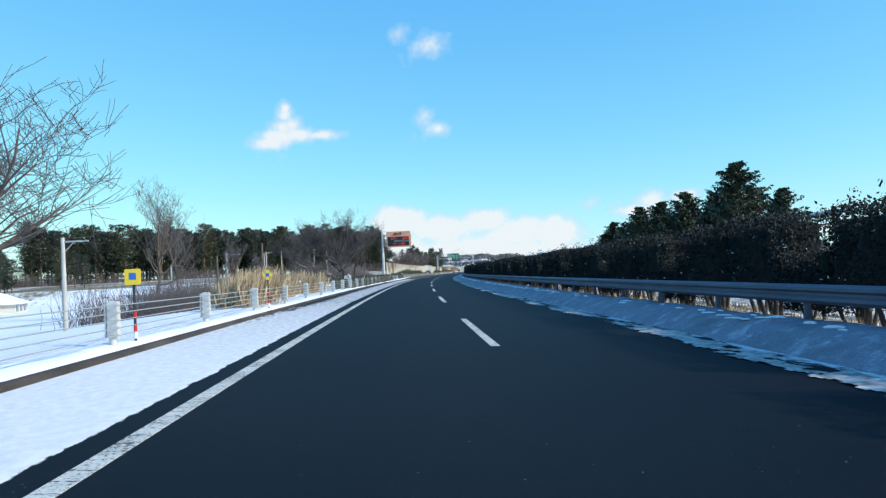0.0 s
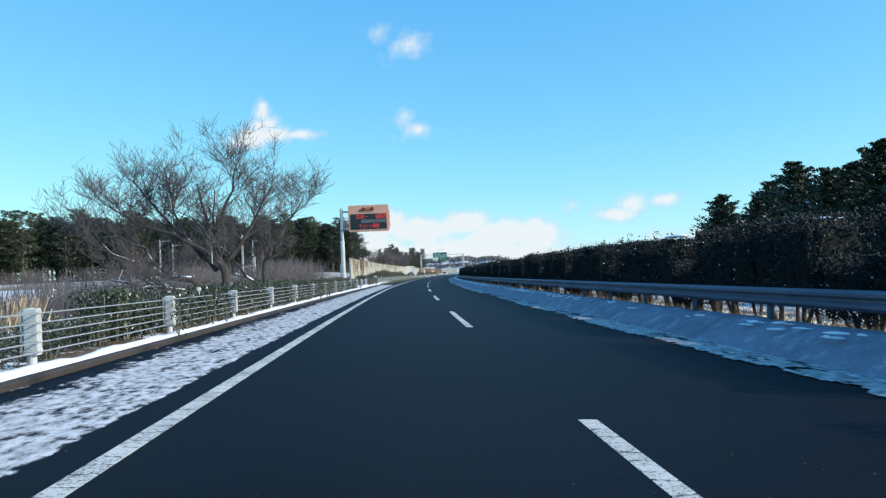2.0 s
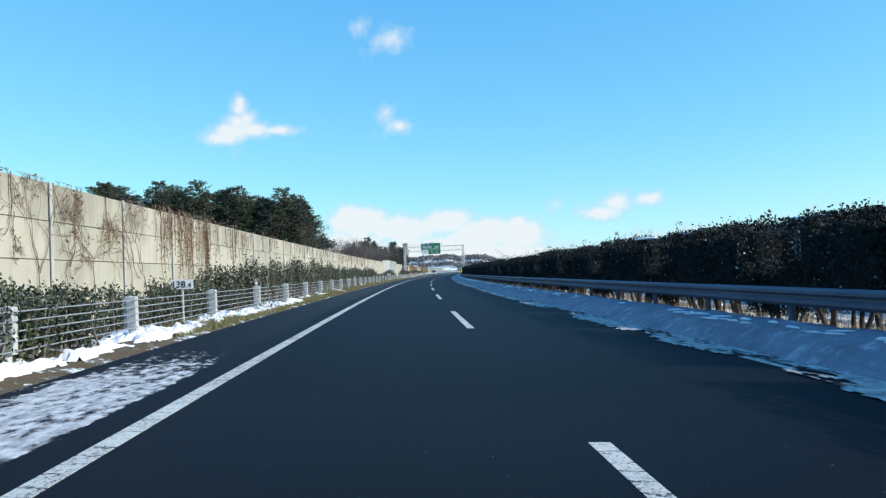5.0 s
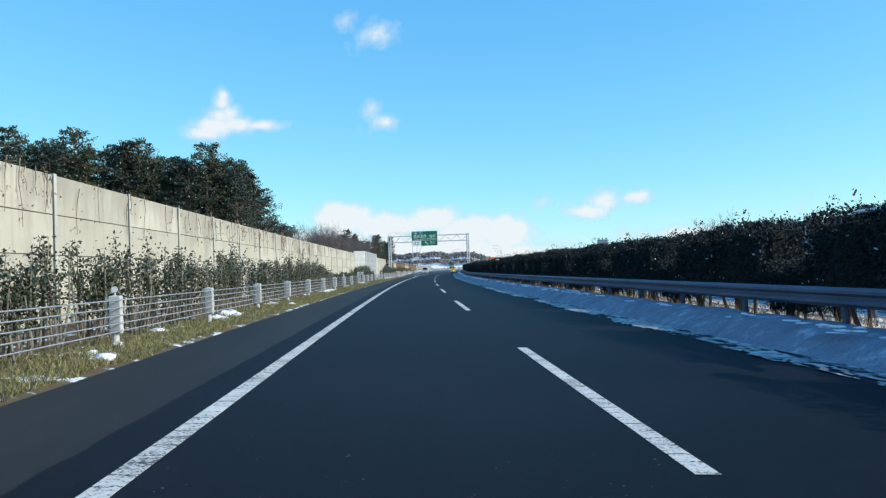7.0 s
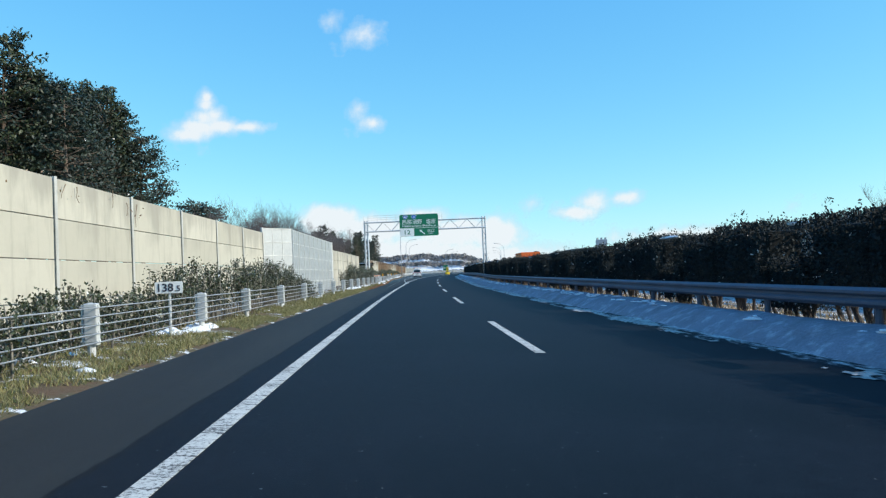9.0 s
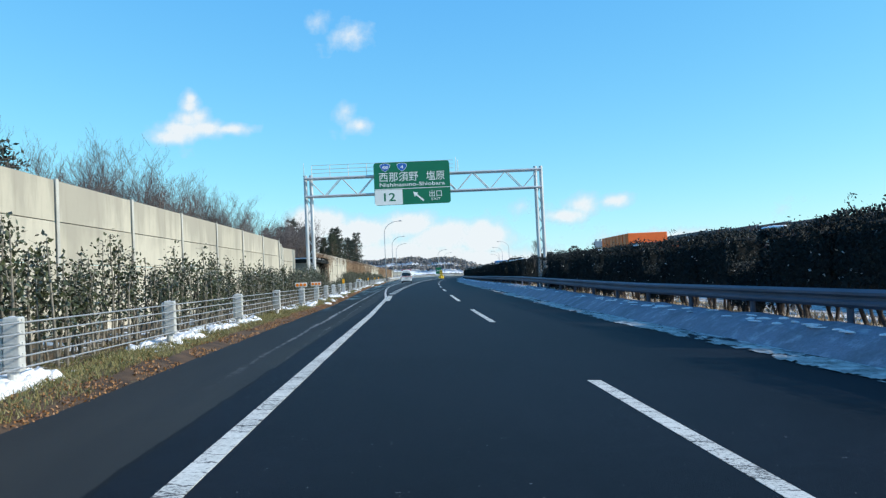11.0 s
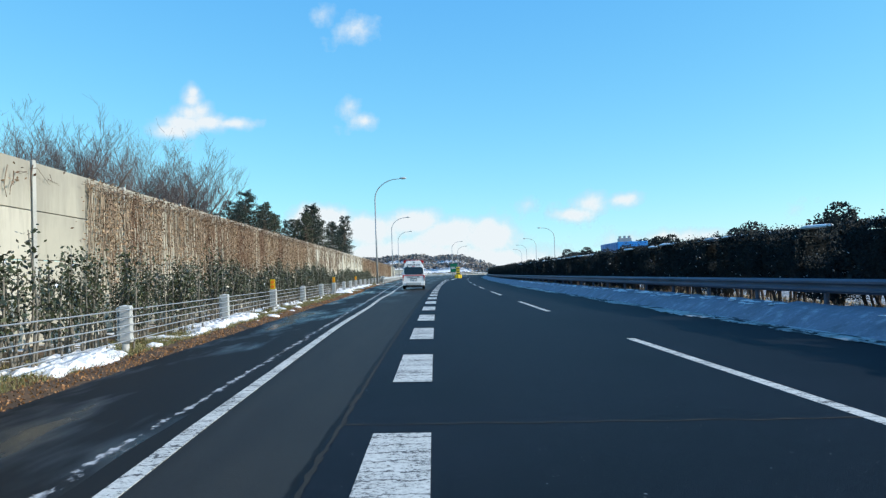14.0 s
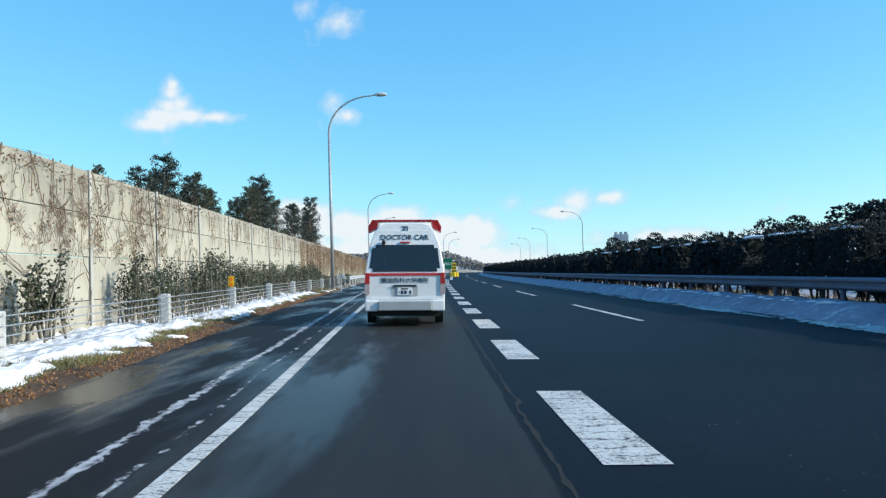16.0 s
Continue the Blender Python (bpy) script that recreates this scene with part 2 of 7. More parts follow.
def shaded_snow_build(t, b, node, link):
    """Ploughed roadside snow, grey with grit; the dark bluish base holds the hedge's shade."""
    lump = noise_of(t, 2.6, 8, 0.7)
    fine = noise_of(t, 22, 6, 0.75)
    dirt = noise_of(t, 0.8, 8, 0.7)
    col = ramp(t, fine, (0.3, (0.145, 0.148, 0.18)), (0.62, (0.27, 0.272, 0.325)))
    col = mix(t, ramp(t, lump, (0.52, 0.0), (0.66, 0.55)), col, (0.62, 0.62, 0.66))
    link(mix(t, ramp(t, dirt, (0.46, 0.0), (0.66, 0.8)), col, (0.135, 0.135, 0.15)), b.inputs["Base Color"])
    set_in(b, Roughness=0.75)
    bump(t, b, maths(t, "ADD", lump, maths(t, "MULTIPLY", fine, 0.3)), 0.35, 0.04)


M_SHADED_SNOW = material("shaded_ploughed_snow", shaded_snow_build)
M_ICE = plain("gritty_frozen_snow", (0.38, 0.38, 0.36), 0.8, 0, 0.55, 14, 0.6)


def field_build(t, b, node, link):
    """Snow-covered fields, with dry grass showing through; bare brown grass behind the noise wall."""
    uv = node("UVMap")
    uv.uv_map = "plan"
    sep = node("SeparateXYZ")
    link(uv.outputs[0], sep.inputs[0])
    big = noise_of(t, 0.05, 8, 0.66)
    mid = noise_of(t, 0.9, 8, 0.7)
    fine = noise_of(t, 14, 5, 0.7)
    grass = mix(t, mid, (0.16, 0.115, 0.055), (0.085, 0.095, 0.035))
    grass = mix(t, fine, grass, (0.27, 0.20, 0.11))
    snow = ramp(t, fine, (0.3, (0.78, 0.80, 0.84)), (0.65, (0.88, 0.89, 0.91)))
    far = node("MapRange")
    link(sep.outputs[0], far.inputs[0])
    for k, v in zip(("From Min", "From Max", "To Min", "To Max"), (120.0, 170.0, 0.16, -0.03)):
        far.inputs[k].default_value = v
    k = maths(t, "ADD", maths(t, "ADD", maths(t, "MULTIPLY", big, 0.55), maths(t, "MULTIPLY", mid, 0.45)), far.outputs[0])
    link(mix(t, ramp(t, k, (0.47, 0.0), (0.56, 1.0)), grass, snow), b.inputs["Base Color"])
    set_in(b, Roughness=0.85)
    bump(t, b, maths(t, "ADD", mid, maths(t, "MULTIPLY", fine, 0.3)), 0.7, 0.06)


M_FIELD = material("field", field_build)


def verge_build(t, b, node, link):
    uv = node("UVMap")
    uv.uv_map = "plan"
    sep = node("SeparateXYZ")
    link(uv.outputs[0], sep.inputs[0])
    mid = noise_of(t, 1.3, 8, 0.7)
    fine = noise_of(t, 18, 6, 0.75)
    soil = mix(t, ramp(t, mid, (0.42, 0.0), (0.56, 1.0)), (0.105, 0.055, 0.022), (0.075, 0.080, 0.03))
    soil = mix(t, ramp(t, fine, (0.4, 0.0), (0.7, 1.0)), soil, (0.15, 0.095, 0.05))
    snow = ramp(t, fine, (0.3, (0.76, 0.78, 0.82)), (0.65, (0.88, 0.89, 0.91)))
    early = node("MapRange")
    link(sep.outputs[0], early.inputs[0])
    for k, v in zip(("From Min", "From Max", "To Min", "To Max"), (56.0, 68.0, 0.30, 0.03)):
        early.inputs[k].default_value = v
    late = node("MapRange")
    link(sep.outputs[0], late.inputs[0])
    for k, v in zip(("From Min", "From Max", "To Min", "To Max"), (300.0, 345.0, 0.0, 0.01)):
        late.inputs[k].default_value = v
    k = maths(t, "ADD", maths(t, "ADD", maths(t, "ADD", maths(t, "MULTIPLY", mid, 0.8), maths(t, "MULTIPLY", fine, 0.2)), early.outputs[0]), late.outputs[0])
    link(mix(t, ramp(t, k, (0.575, 0.0), (0.61, 1.0)), soil, snow), b.inputs["Base Color"])
    set_in(b, Roughness=0.85)
    bump(t, b, maths(t, "ADD", mid, maths(t, "MULTIPLY", fine, 0.5)), 0.8, 0.05)


M_VERGE = material("verge_soil", verge_build)


def concrete_build(t, b, node, link):
    big = noise_of(t, 0.5, 6, 0.6)
    run = noise_of(t, 1.0, 6, 0.65, "Object", (3.0, 3.0, 0.35))
    fine = noise_of(t, 30, 4, 0.7)
    info = node("ObjectInfo")
    base = mix(t, info.outputs["Random"], (0.45, 0.425, 0.345), (0.56, 0.53, 0.44))
    # water stains: broad dark drips, and weathering that creeps down from the top course
    place = node("NewGeometry")
    sep = node("SeparateXYZ")
    link(place.outputs["Position"], sep.inputs[0])
    squash = node("VectorMath")
    squash.operation = "MULTIPLY"
    squash.inputs[1].default_value = (0.55, 0.55, 0.16)
    link(place.outputs["Position"], squash.inputs[0])
    drips = node("TexNoise")
    set_in(drips, Scale=1.0, Detail=6.0, Roughness=0.62)
    link(squash.outputs[0], drips.inputs["Vector"])
    crest = node("MapRange")
    link(sep.outputs[2], crest.inputs[0])
    for k, v in zip(("From Min", "From Max", "To Min", "To Max"), (2.2, 3.5, 0.0, 0.16)):
        crest.inputs[k].default_value = v
    base = mix(t, ramp(t, maths(t, "ADD", drips.outputs["Fac"], crest.outputs[0]), (0.55, 0.0), (0.66, 0.62)), base, (0.27, 0.255, 0.215))
    base = mix(t, ramp(t, run, (0.54, 0.0), (0.74, 0.6)), base, (0.25, 0.225, 0.18))
    base = mix(t, ramp(t, big, (0.52, 0.0), (0.72, 0.55)), base, (0.33, 0.31, 0.26))
    link(mix(t, maths(t, "MULTIPLY", fine, 0.25), base, (0.30, 0.28, 0.24)), b.inputs["Base Color"])
    set_in(b, Roughness=0.85)
    bump(t, b, fine, 0.25, 0.006)


M_CONCRETE = material("concrete_panel", concrete_build)


def steel_build(t, b, node, link):
    big = noise_of(t, 1.2, 5, 0.6)
    fine = noise_of(t, 40, 4, 0.7)
    link(ramp(t, maths(t, "ADD", maths(t, "MULTIPLY", big, 0.6), maths(t, "MULTIPLY", fine, 0.4)), (0.3, (0.26, 0.28, 0.30)), (0.7, (0.44, 0.46, 0.48))), b.inputs["Base Color"])
    set_in(b, Roughness=0.55, Metallic=0.30)
    bump(t, b, fine, 0.08, 0.003)


M_STEEL = material("galvanised_steel", steel_build)
# rail steel made dark and bluish: the hedge's shade is put into its colour
M_RAIL_SHADED = plain("shaded_rail_steel", (0.10, 0.115, 0.155), 0.6, 0.2, 0.15, 2.0, 0.1)


def leaf_material(name, dark, light, snowy=0.0, rough=0.55, patches=None):
    def build(t, b, node, link):
        g = node("NewGeometry")
        c = ramp(t, g.outputs["Random Per Island"], (0.0, dark), (1.0, light))
        if snowy:
            c = mix(t, maths(t, "GREATER_THAN", g.outputs["Random Per Island"], 1 - snowy), c, (0.8, 0.82, 0.85))
        if patches:
            c = mix(t, ramp(t, noise_of(t, 1.0, 5, 0.65, "Object", (0.9, 0.9, 0.16)), (0.44, 0.0), (0.60, 0.85)), c, patches)
        link(c, b.inputs["Base Color"])
        set_in(b, Roughness=rough)
    return material(name, build)


# near-black bluish leaves: the shade on the hedge's road side is in the colour
M_HEDGE = leaf_material("shaded_hedge_leaves", (0.004, 0.008, 0.010), (0.013, 0.022, 0.020), 0.004, 0.8)
M_SHRUB = leaf_material("shrub_leaves", (0.014, 0.022, 0.010), (0.075, 0.088, 0.040), 0.006, 0.38)
M_PINE = leaf_material("pine_needles", (0.008, 0.018, 0.014), (0.029, 0.047, 0.030), 0.003)
M_CEDAR = leaf_material("cedar_leaves", (0.014, 0.025, 0.012), (0.052, 0.066, 0.026), 0.004)
M_REED = leaf_material("dry_reed", (0.22, 0.15, 0.08), (0.50, 0.385, 0.235))
M_IVY = leaf_material("dead_ivy", (0.19, 0.115, 0.07), (0.44, 0.31, 0.19), patches=(0.12, 0.06, 0.035))
M_VINE = leaf_material("dry_vine", (0.15, 0.11, 0.08), (0.36, 0.285, 0.205), patches=(0.13, 0.07, 0.042))
M_GRASS = leaf_material("verge_grass", (0.055, 0.085, 0.022), (0.31, 0.26, 0.11))
M_FALLEN = leaf_material("fallen_leaves", (0.13, 0.055, 0.02), (0.40, 0.20, 0.07))
M_BARK = plain("bark", (0.12, 0.09, 0.07), 0.9, 0, 0.25, 8, 0.6)
M_OLDBARK = plain("dark_cherry_bark", (0.055, 0.045, 0.042), 0.9, 0, 0.3, 8, 0.6)
M_STEM = plain("pale_shrub_stems", (0.18, 0.165, 0.135), 0.85, 0, 0.35, 8, 0.3)
M_TWIG = plain("twigs", (0.11, 0.095, 0.095), 0.9, 0, 0.2, 8, 0.2)
# near-black: hedge shade put into colour; also serves cracks, hut roof and creeper
M_CORE = plain("near_black_fill", (0.006, 0.008, 0.007), 0.95, 0, 0.3, 8, 0.3)
M_WHITE = plain("white_paint", (0.80, 0.80, 0.79), 0.28, 0, 0.03, 2, 0.0)
M_POSTWHITE = plain("white_post_paint", (0.54, 0.55, 0.54), 0.5, 0.1, 0.15, 9, 0.1)
M_RED = plain("red_paint", (0.55, 0.03, 0.03), 0.35, 0, 0.08, 3, 0.0)
M_RUBBER = plain("black_rubber", (0.018, 0.018, 0.019), 0.75, 0, 0.2, 12, 0.2)
M_DARK = plain("dark_plastic", (0.03, 0.03, 0.032), 0.5, 0, 0.15, 6, 0.1)
M_GREEN = plain("green_sign_sheet", (0.0, 0.155, 0.075), 0.4, 0, 0.05, 1.5, 0.0)
M_SIGNWHITE = plain("white_sign_sheet", (0.82, 0.83, 0.82), 0.4, 0, 0.03, 1.5, 0.0)
M_BLUE = plain("blue_sign_sheet", (0.02, 0.13, 0.50), 0.4, 0, 0.05, 2, 0.0)
M_YELLOW = plain("yellow_sheet", (0.80, 0.55, 0.03), 0.4, 0, 0.06, 4, 0.0)
M_ORANGE = plain("orange_reflector", (0.90, 0.26, 0.02), 0.3, 0, 0.06, 6, 0.0)
M_PINK = plain("salmon_painted_steel", (0.62, 0.32, 0.22), 0.5, 0, 0.12, 1.2, 0.05)
M_SCREEN = plain("dark_display", (0.012, 0.014, 0.018), 0.25, 0, 0.2, 3, 0.0)
M_POLE = plain("pale_concrete_pole", (0.42, 0.41, 0.39), 0.8, 0, 0.12, 3, 0.2)
M_LETTER = plain("blue_black_letters", (0.022, 0.026, 0.05), 0.4, 0, 0.05, 4, 0.0)
M_BUMPER = plain("grey_bumper_plate", (0.45, 0.46, 0.46), 0.45, 0.2, 0.08, 5, 0.0)
M_KERB = plain("dirty_kerb", (0.045, 0.036, 0.030), 0.85, 0, 0.4, 3, 0.5)
M_GLASS = plain("dark_tinted_glass", (0.012, 0.016, 0.022), 0.06, 0, 0.1, 2, 0.0, 0.6)
M_ROOFSNOW = plain("roof_snow", (0.84, 0.85, 0.88), 0.75, 0, 0.05, 1.5, 0.3)
M_HOUSE = plain("cream_house_wall", (0.52, 0.49, 0.43), 0.8, 0, 0.1, 1, 0.1)
M_DOOR = plain("grey_steel_door", (0.36, 0.40, 0.41), 0.5, 0.1, 0.12, 2, 0.05)
M_TRUCKBLUE = plain("blue_truck_paint", (0.02, 0.22, 0.55), 0.4, 0, 0.1, 1, 0.0)
M_TRUCKORANGE = plain("orange_truck_paint", (0.75, 0.16, 0.03), 0.4, 0, 0.1, 1, 0.0)
# grey-brown wood, lightened: the distance haze is put into its colour
M_HILL = leaf_material("hazy_far_wood", (0.09, 0.085, 0.085), (0.20, 0.185, 0.175))
M_MESH = plain("silver_panel", (0.42, 0.44, 0.45), 0.5, 0.4, 0.1, 1, 0.05)


def lit_build(color, strength):
    def build(t, b, node, link):
        set_in(b, Roughness=0.3)
        b.inputs["Base Color"].default_value = (*color, 1)
        b.inputs["Emission Color"].default_value = (*color, 1)
        b.inputs["Emission Strength"].default_value = strength
    return build


M_LED = material("red_led", lit_build((0.75, 0.05, 0.03), 0.15))
M_GALV = plain("bright_galvanised_tube", (0.56, 0.58, 0.60), 0.45, 0.15, 0.10, 3, 0.05)
M_LITTER = plain("leaf_litter", (0.085, 0.048, 0.023), 0.95, 0, 0.42, 10, 0.9)


def median_build(t, b, node, link):
    grass = ramp(t, noise_of(t, 14, 6, 0.7), (0.3, (0.20, 0.145, 0.08)), (0.65, (0.42, 0.33, 0.20)))
    lies = ramp(t, maths(t, "ADD", maths(t, "MULTIPLY", noise_of(t, 0.55, 5, 0.6), 0.6), maths(t, "MULTIPLY", noise_of(t, 4.0, 6, 0.7), 0.4)), (0.44, 0.0), (0.50, 1.0))
    link(mix(t, lies, grass, (0.84, 0.84, 0.85)), b.inputs["Base Color"])
    set_in(b, Roughness=0.85)
    bump(t, b, maths(t, "ADD", noise_of(t, 18, 5, 0.7), lies), 0.6, 0.03)


M_MEDIAN = material("median_grass_and_snow", median_build)
M_COLUMN = plain("weathered_steel_column", (0.52, 0.51, 0.47), 0.6, 0.1, 0.16, 3, 0.1)
# grey hut wall made darker in colour for the shade under its eaves
M_HUT = plain("shaded_hut_wall", (0.24, 0.235, 0.21), 0.85, 0, 0.25, 2, 0.3)
M_LAMPRED = plain("red_lamp_lens", (0.42, 0.016, 0.02), 0.22, 0, 0.1, 8, 0.0)


# ---- mesh helpers ----
def put(name, me, mat, parent=None, label=""):
    ob = new(name, me)
    if mat and not me.materials:
        me.materials.append(mat)
    if parent is not None:
        ob.parent = parent
    if label:
        ob["label"] = label
    return ob


def part(name, bm, mat, parent=None, label="", smooth=False):
    me = bpy.data.meshes.new(name)
    bmesh.ops.recalc_face_normals(bm, faces=bm.faces)
    bm.to_mesh(me)
    bm.free()
    if smooth:
        me.shade_smooth()
    return put(name, me, mat, parent, label)


def thing(name, m, label, category, group="", kind=""):
    ob = new(name)
    ob.empty_display_size = 0.3
    ob.matrix_basis = m
    return tagged(ob, label, category, group, kind)


def box(bm, x0, y0, z0, x1, y1, z1, bevel=0.0):
    r = bmesh.ops.create_cube(bm, size=1.0, matrix=Matrix.LocRotScale(((x0 + x1) / 2, (y0 + y1) / 2, (z0 + z1) / 2), None, (abs(x1 - x0), abs(y1 - y0), abs(z1 - z0))))
    if bevel:
        es = {e for v in r["verts"] for e in v.link_edges}
        bmesh.ops.bevel(bm, geom=list(es), offset=bevel, segments=2, profile=0.5, affect="EDGES")
    return bm


def tube(bm, a, b, r0, r1=None, sides=8):
    a, b = Vector(a), Vector(b)
    r1 = r0 if r1 is None else r1
    q = (b - a).to_track_quat("Z", "Y").to_matrix().to_4x4()
    bmesh.ops.create_cone(bm, cap_ends=True, segments=sides, radius1=r0, radius2=r1, depth=(b - a).length, matrix=Matrix.Translation((a + b) / 2) @ q)
    return bm


def mesh_of(name, verts, faces, mat=None):
    me = bpy.data.meshes.new(name)
    me.from_pydata([tuple(v) for v in verts], [], faces)
    if mat:
        me.materials.append(mat)
    return me


def plan_uv(me, uvs):
    layer = me.uv_layers.new(name="plan")
    idx = np.zeros(len(me.loops), dtype=np.int32)
    me.loops.foreach_get("vertex_index", idx)
    layer.data.foreach_set("uv", np.asarray(uvs, dtype=np.float32)[idx].ravel())


def sheet(name, ss, ns_of, height, mat, uv=True, smooth=True):
    """A sheet along the road: at each s the row of n from ns_of(s), each at height(s, n)."""
    verts, uvs, faces = [], [], []
    w = len(ns_of(ss[0]))
    for s in ss:
        for n in ns_of(s):
            verts.append(P(s, n, height(s, n)))
            uvs.append((s, n))
    for i in range(len(ss) - 1):
        for j in range(w - 1):
            a = i * w + j
            faces.append((a, a + 1, a + w + 1, a + w))
    me = mesh_of(name, verts, faces, mat)
    if uv:
        plan_uv(me, uvs)
    if smooth:
        me.shade_smooth()
    return me


def ribbon(name, s0, s1, n_of, profile, mat, step=4.0, closed=True):
    """A section (dn, h), swept along the road beside n_of(s)."""
    ss = np.linspace(s0, s1, max(2, int((s1 - s0) / step) + 1))
    verts, faces, k = [], [], len(profile)
    for s in ss:
        for dn, h in profile:
            verts.append(P(s, n_of(s) + dn, h))
    last = k if closed else k - 1
    for i in range(len(ss) - 1):
        for j in range(last):
            a, b = i * k + j, i * k + (j + 1) % k
            faces.append((a, b, b + k, a + k))
    if closed:
        faces.append(tuple(range(k - 1, -1, -1)))
        faces.append(tuple((len(ss) - 1) * k + j for j in range(k)))
    return mesh_of(name, verts, faces, mat)


def table(*pairs):
    xs, ys = zip(*pairs)
    return lambda s: float(np.interp(s, xs, ys))


KERB = table((-60, -2.35), (60, -2.35), (120, -2.1), (300, -2.0), (325, -2.27), (338, -2.75), (352, -3.45), (378, -4.6), (400, -5.2), (424, -6.05), (436, -6.9), (470, -8.6), (520, -11.0), (600, -16.4), (700, -25.4))
POST = table((-60, -2.85), (120, -2.85), (200, -3.05), (236, -3.13), (300, -3.08), (324, -3.13), (345, -4.0), (352, -4.4), (376, -5.15), (389, -5.8), (402, -6.25), (423, -7.2), (440, -8.2), (480, -10.2), (530, -12.8), (600, -18.0))
EXITLINE = table((318, 0.0), (336, -0.37), (349, -1.05), (360, -1.6), (373, -2.2), (386, -2.65), (397, -2.87), (408, -3.27), (420, -3.5), (431, -3.93), (470, -5.4), (520, -7.9), (600, -13.2), (700, -22.2))
WALL = table((140, -5.95), (334.6, -6.0), (339.5, -7.35), (354, -7.2), (372, -7.4), (395, -8.05), (432, -9.2), (480, -11.2), (530, -13.8), (600, -19.4))
rng = random.Random(5)

# ---- ground, road, markings ----
def ground_height(s, n):
    if KERB(s) - 0.2 < n < 8.9:
        return -0.35
    if n >= 8.9:
        if n < 12.6:
            return 0.30
        if n < 22.6:
            return -0.30
        return 0.25 + min(0.6, (n - 22.6) * 0.03)
    d = POST(s) - 0.6 - n
    if d < 0:
        return 0.0
    low = -min(1.8, max(0.0, d - 8) * 0.10) * min(1, max(0, (230 - s) / 60))
    if s < 150:
        return low - min(1.1, d * 0.16) * (1.0 if s < 62 else max(0.25, 1 - (s - 62) / 60))
    return low + min(2.2, max(0.0, d - 3.5) * 0.12)


S_ROWS = list(np.arange(-90, 560, 6.0)) + list(np.arange(560, 1000, 20.0)) + list(np.arange(1000, 3400, 120.0))
N_LEFT = [-2600, -1200, -600, -300, -160, -90, -55, -36, -24, -16, -12]
N_RIGHT = [8.6, 8.95, 10, 11.5, 12.55, 12.65, 17, 22.55, 22.7, 26, 32, 45, 70, 120, 220, 420, 900, 1600]


def ground_row(s):
    k, p = KERB(s), POST(s)
    return [n + min(0, p + 3) for n in N_LEFT] + [p - 4, p - 2.5, p - 1.5, p - 0.7, k - 0.3, k - 0.15, 0, 4] + N_RIGHT


me = sheet("ground", S_ROWS, ground_row, ground_height, M_FIELD)
tagged(put("ground", me, M_FIELD), "snow-patched fields and brown winter grass beside the motorway", "ground", kind="structure")


def road_row(s):
    k = KERB(s)
    return [k + (0.0 - k) * f for f in (0, 0.12, 0.3, 0.5, 0.75, 1.0)] + [1.2, 2.4, 3.6, 4.8, 6.0, 7.2, 8.1, 9.0]


me = sheet("road", list(np.arange(-90, 900, 5.0)), road_row, lambda s, n: 0.0, M_ROAD)
road = tagged(put("road", me, M_ROAD), "dark asphalt two-lane carriageway, damp, with snow left on the hard shoulder", "road", kind="structure")
me = sheet("opposite_road", list(np.arange(-90, 900, 10.0)), lambda s: [12.9, 15, 18, 20, 22.4], lambda s, n: 0.02, M_ROAD)
tagged(put("opposite_road", me, M_ROAD), "dark asphalt carriageway of the other direction behind the median hedge", "road", kind="structure")


def stripe(name, s0, s1, n_of, half, label="", step=2.0, h=0.005):
    ss = np.linspace(s0, s1, max(2, int((s1 - s0) / step) + 1))
    verts, faces, uvs = [], [], []
    for s in ss:
        for d in (-half, half):
            verts += [P(s, n_of(s) + d, h - 0.004), P(s, n_of(s) + d, h)]
            uvs += [(s, d), (s, d)]
    for i in range(len(ss) - 1):
        a = 4 * i
        faces += [(a + 1, a + 3, a + 7, a + 5), (a, a + 1, a + 5, a + 4), (a + 2, a + 6, a + 7, a + 3)]
    me = mesh_of(name, verts, faces, M_LINE)
    plan_uv(me, uvs)
    return put(name, me, M_LINE, road, label)


stripe("edge_line", -90, 331.0, lambda s: -0.08 - 0.19 * min(1.0, max(0.0, (s - 317) / 14)), 0.09, "solid white edge line, worn across in fine cracks")
stripe("exit_edge_line", 331, 600, lambda s: EXITLINE(s) - 0.025, 0.075, "solid white edge line that bends away into the exit lane")
rl = random.Random(17)
for i in range(120):
    s0 = -20 + i * 6.1 + rl.uniform(0, 3)
    stripe("median_edge_line", s0, s0 + rl.uniform(0.6, 2.2) * (1.6 if s0 > 320 else 1.0), lambda s: 7.45, 0.08)
for i in range(-4, 36):
    s0 = 12.8 + 20 * i if i < 17 else 12.0 + 20 * i
    stripe("lane_dash", s0 - (3.0 if i == 16 else 0), s0 + (8 if i < 17 else 9.3), lambda s: 3.6, 0.085)
for i in range(-7, 26):
    s1 = 384.82 + 6.0 * i
    wide = max(0.0, (s1 - 470) * 0.004)
    if i == -7:
        stripe("exit_block", 331.0, 341.7, lambda s: -0.20 - 0.022 * (s - 334), 0.145, h=0.006)
    else:
        stripe("exit_block", s1 - 3.08, s1, lambda s: -0.466 - wide, 0.235 + wide, h=0.006)
stripe("gore_line", 528, 700, lambda s: 0.2, 0.22)


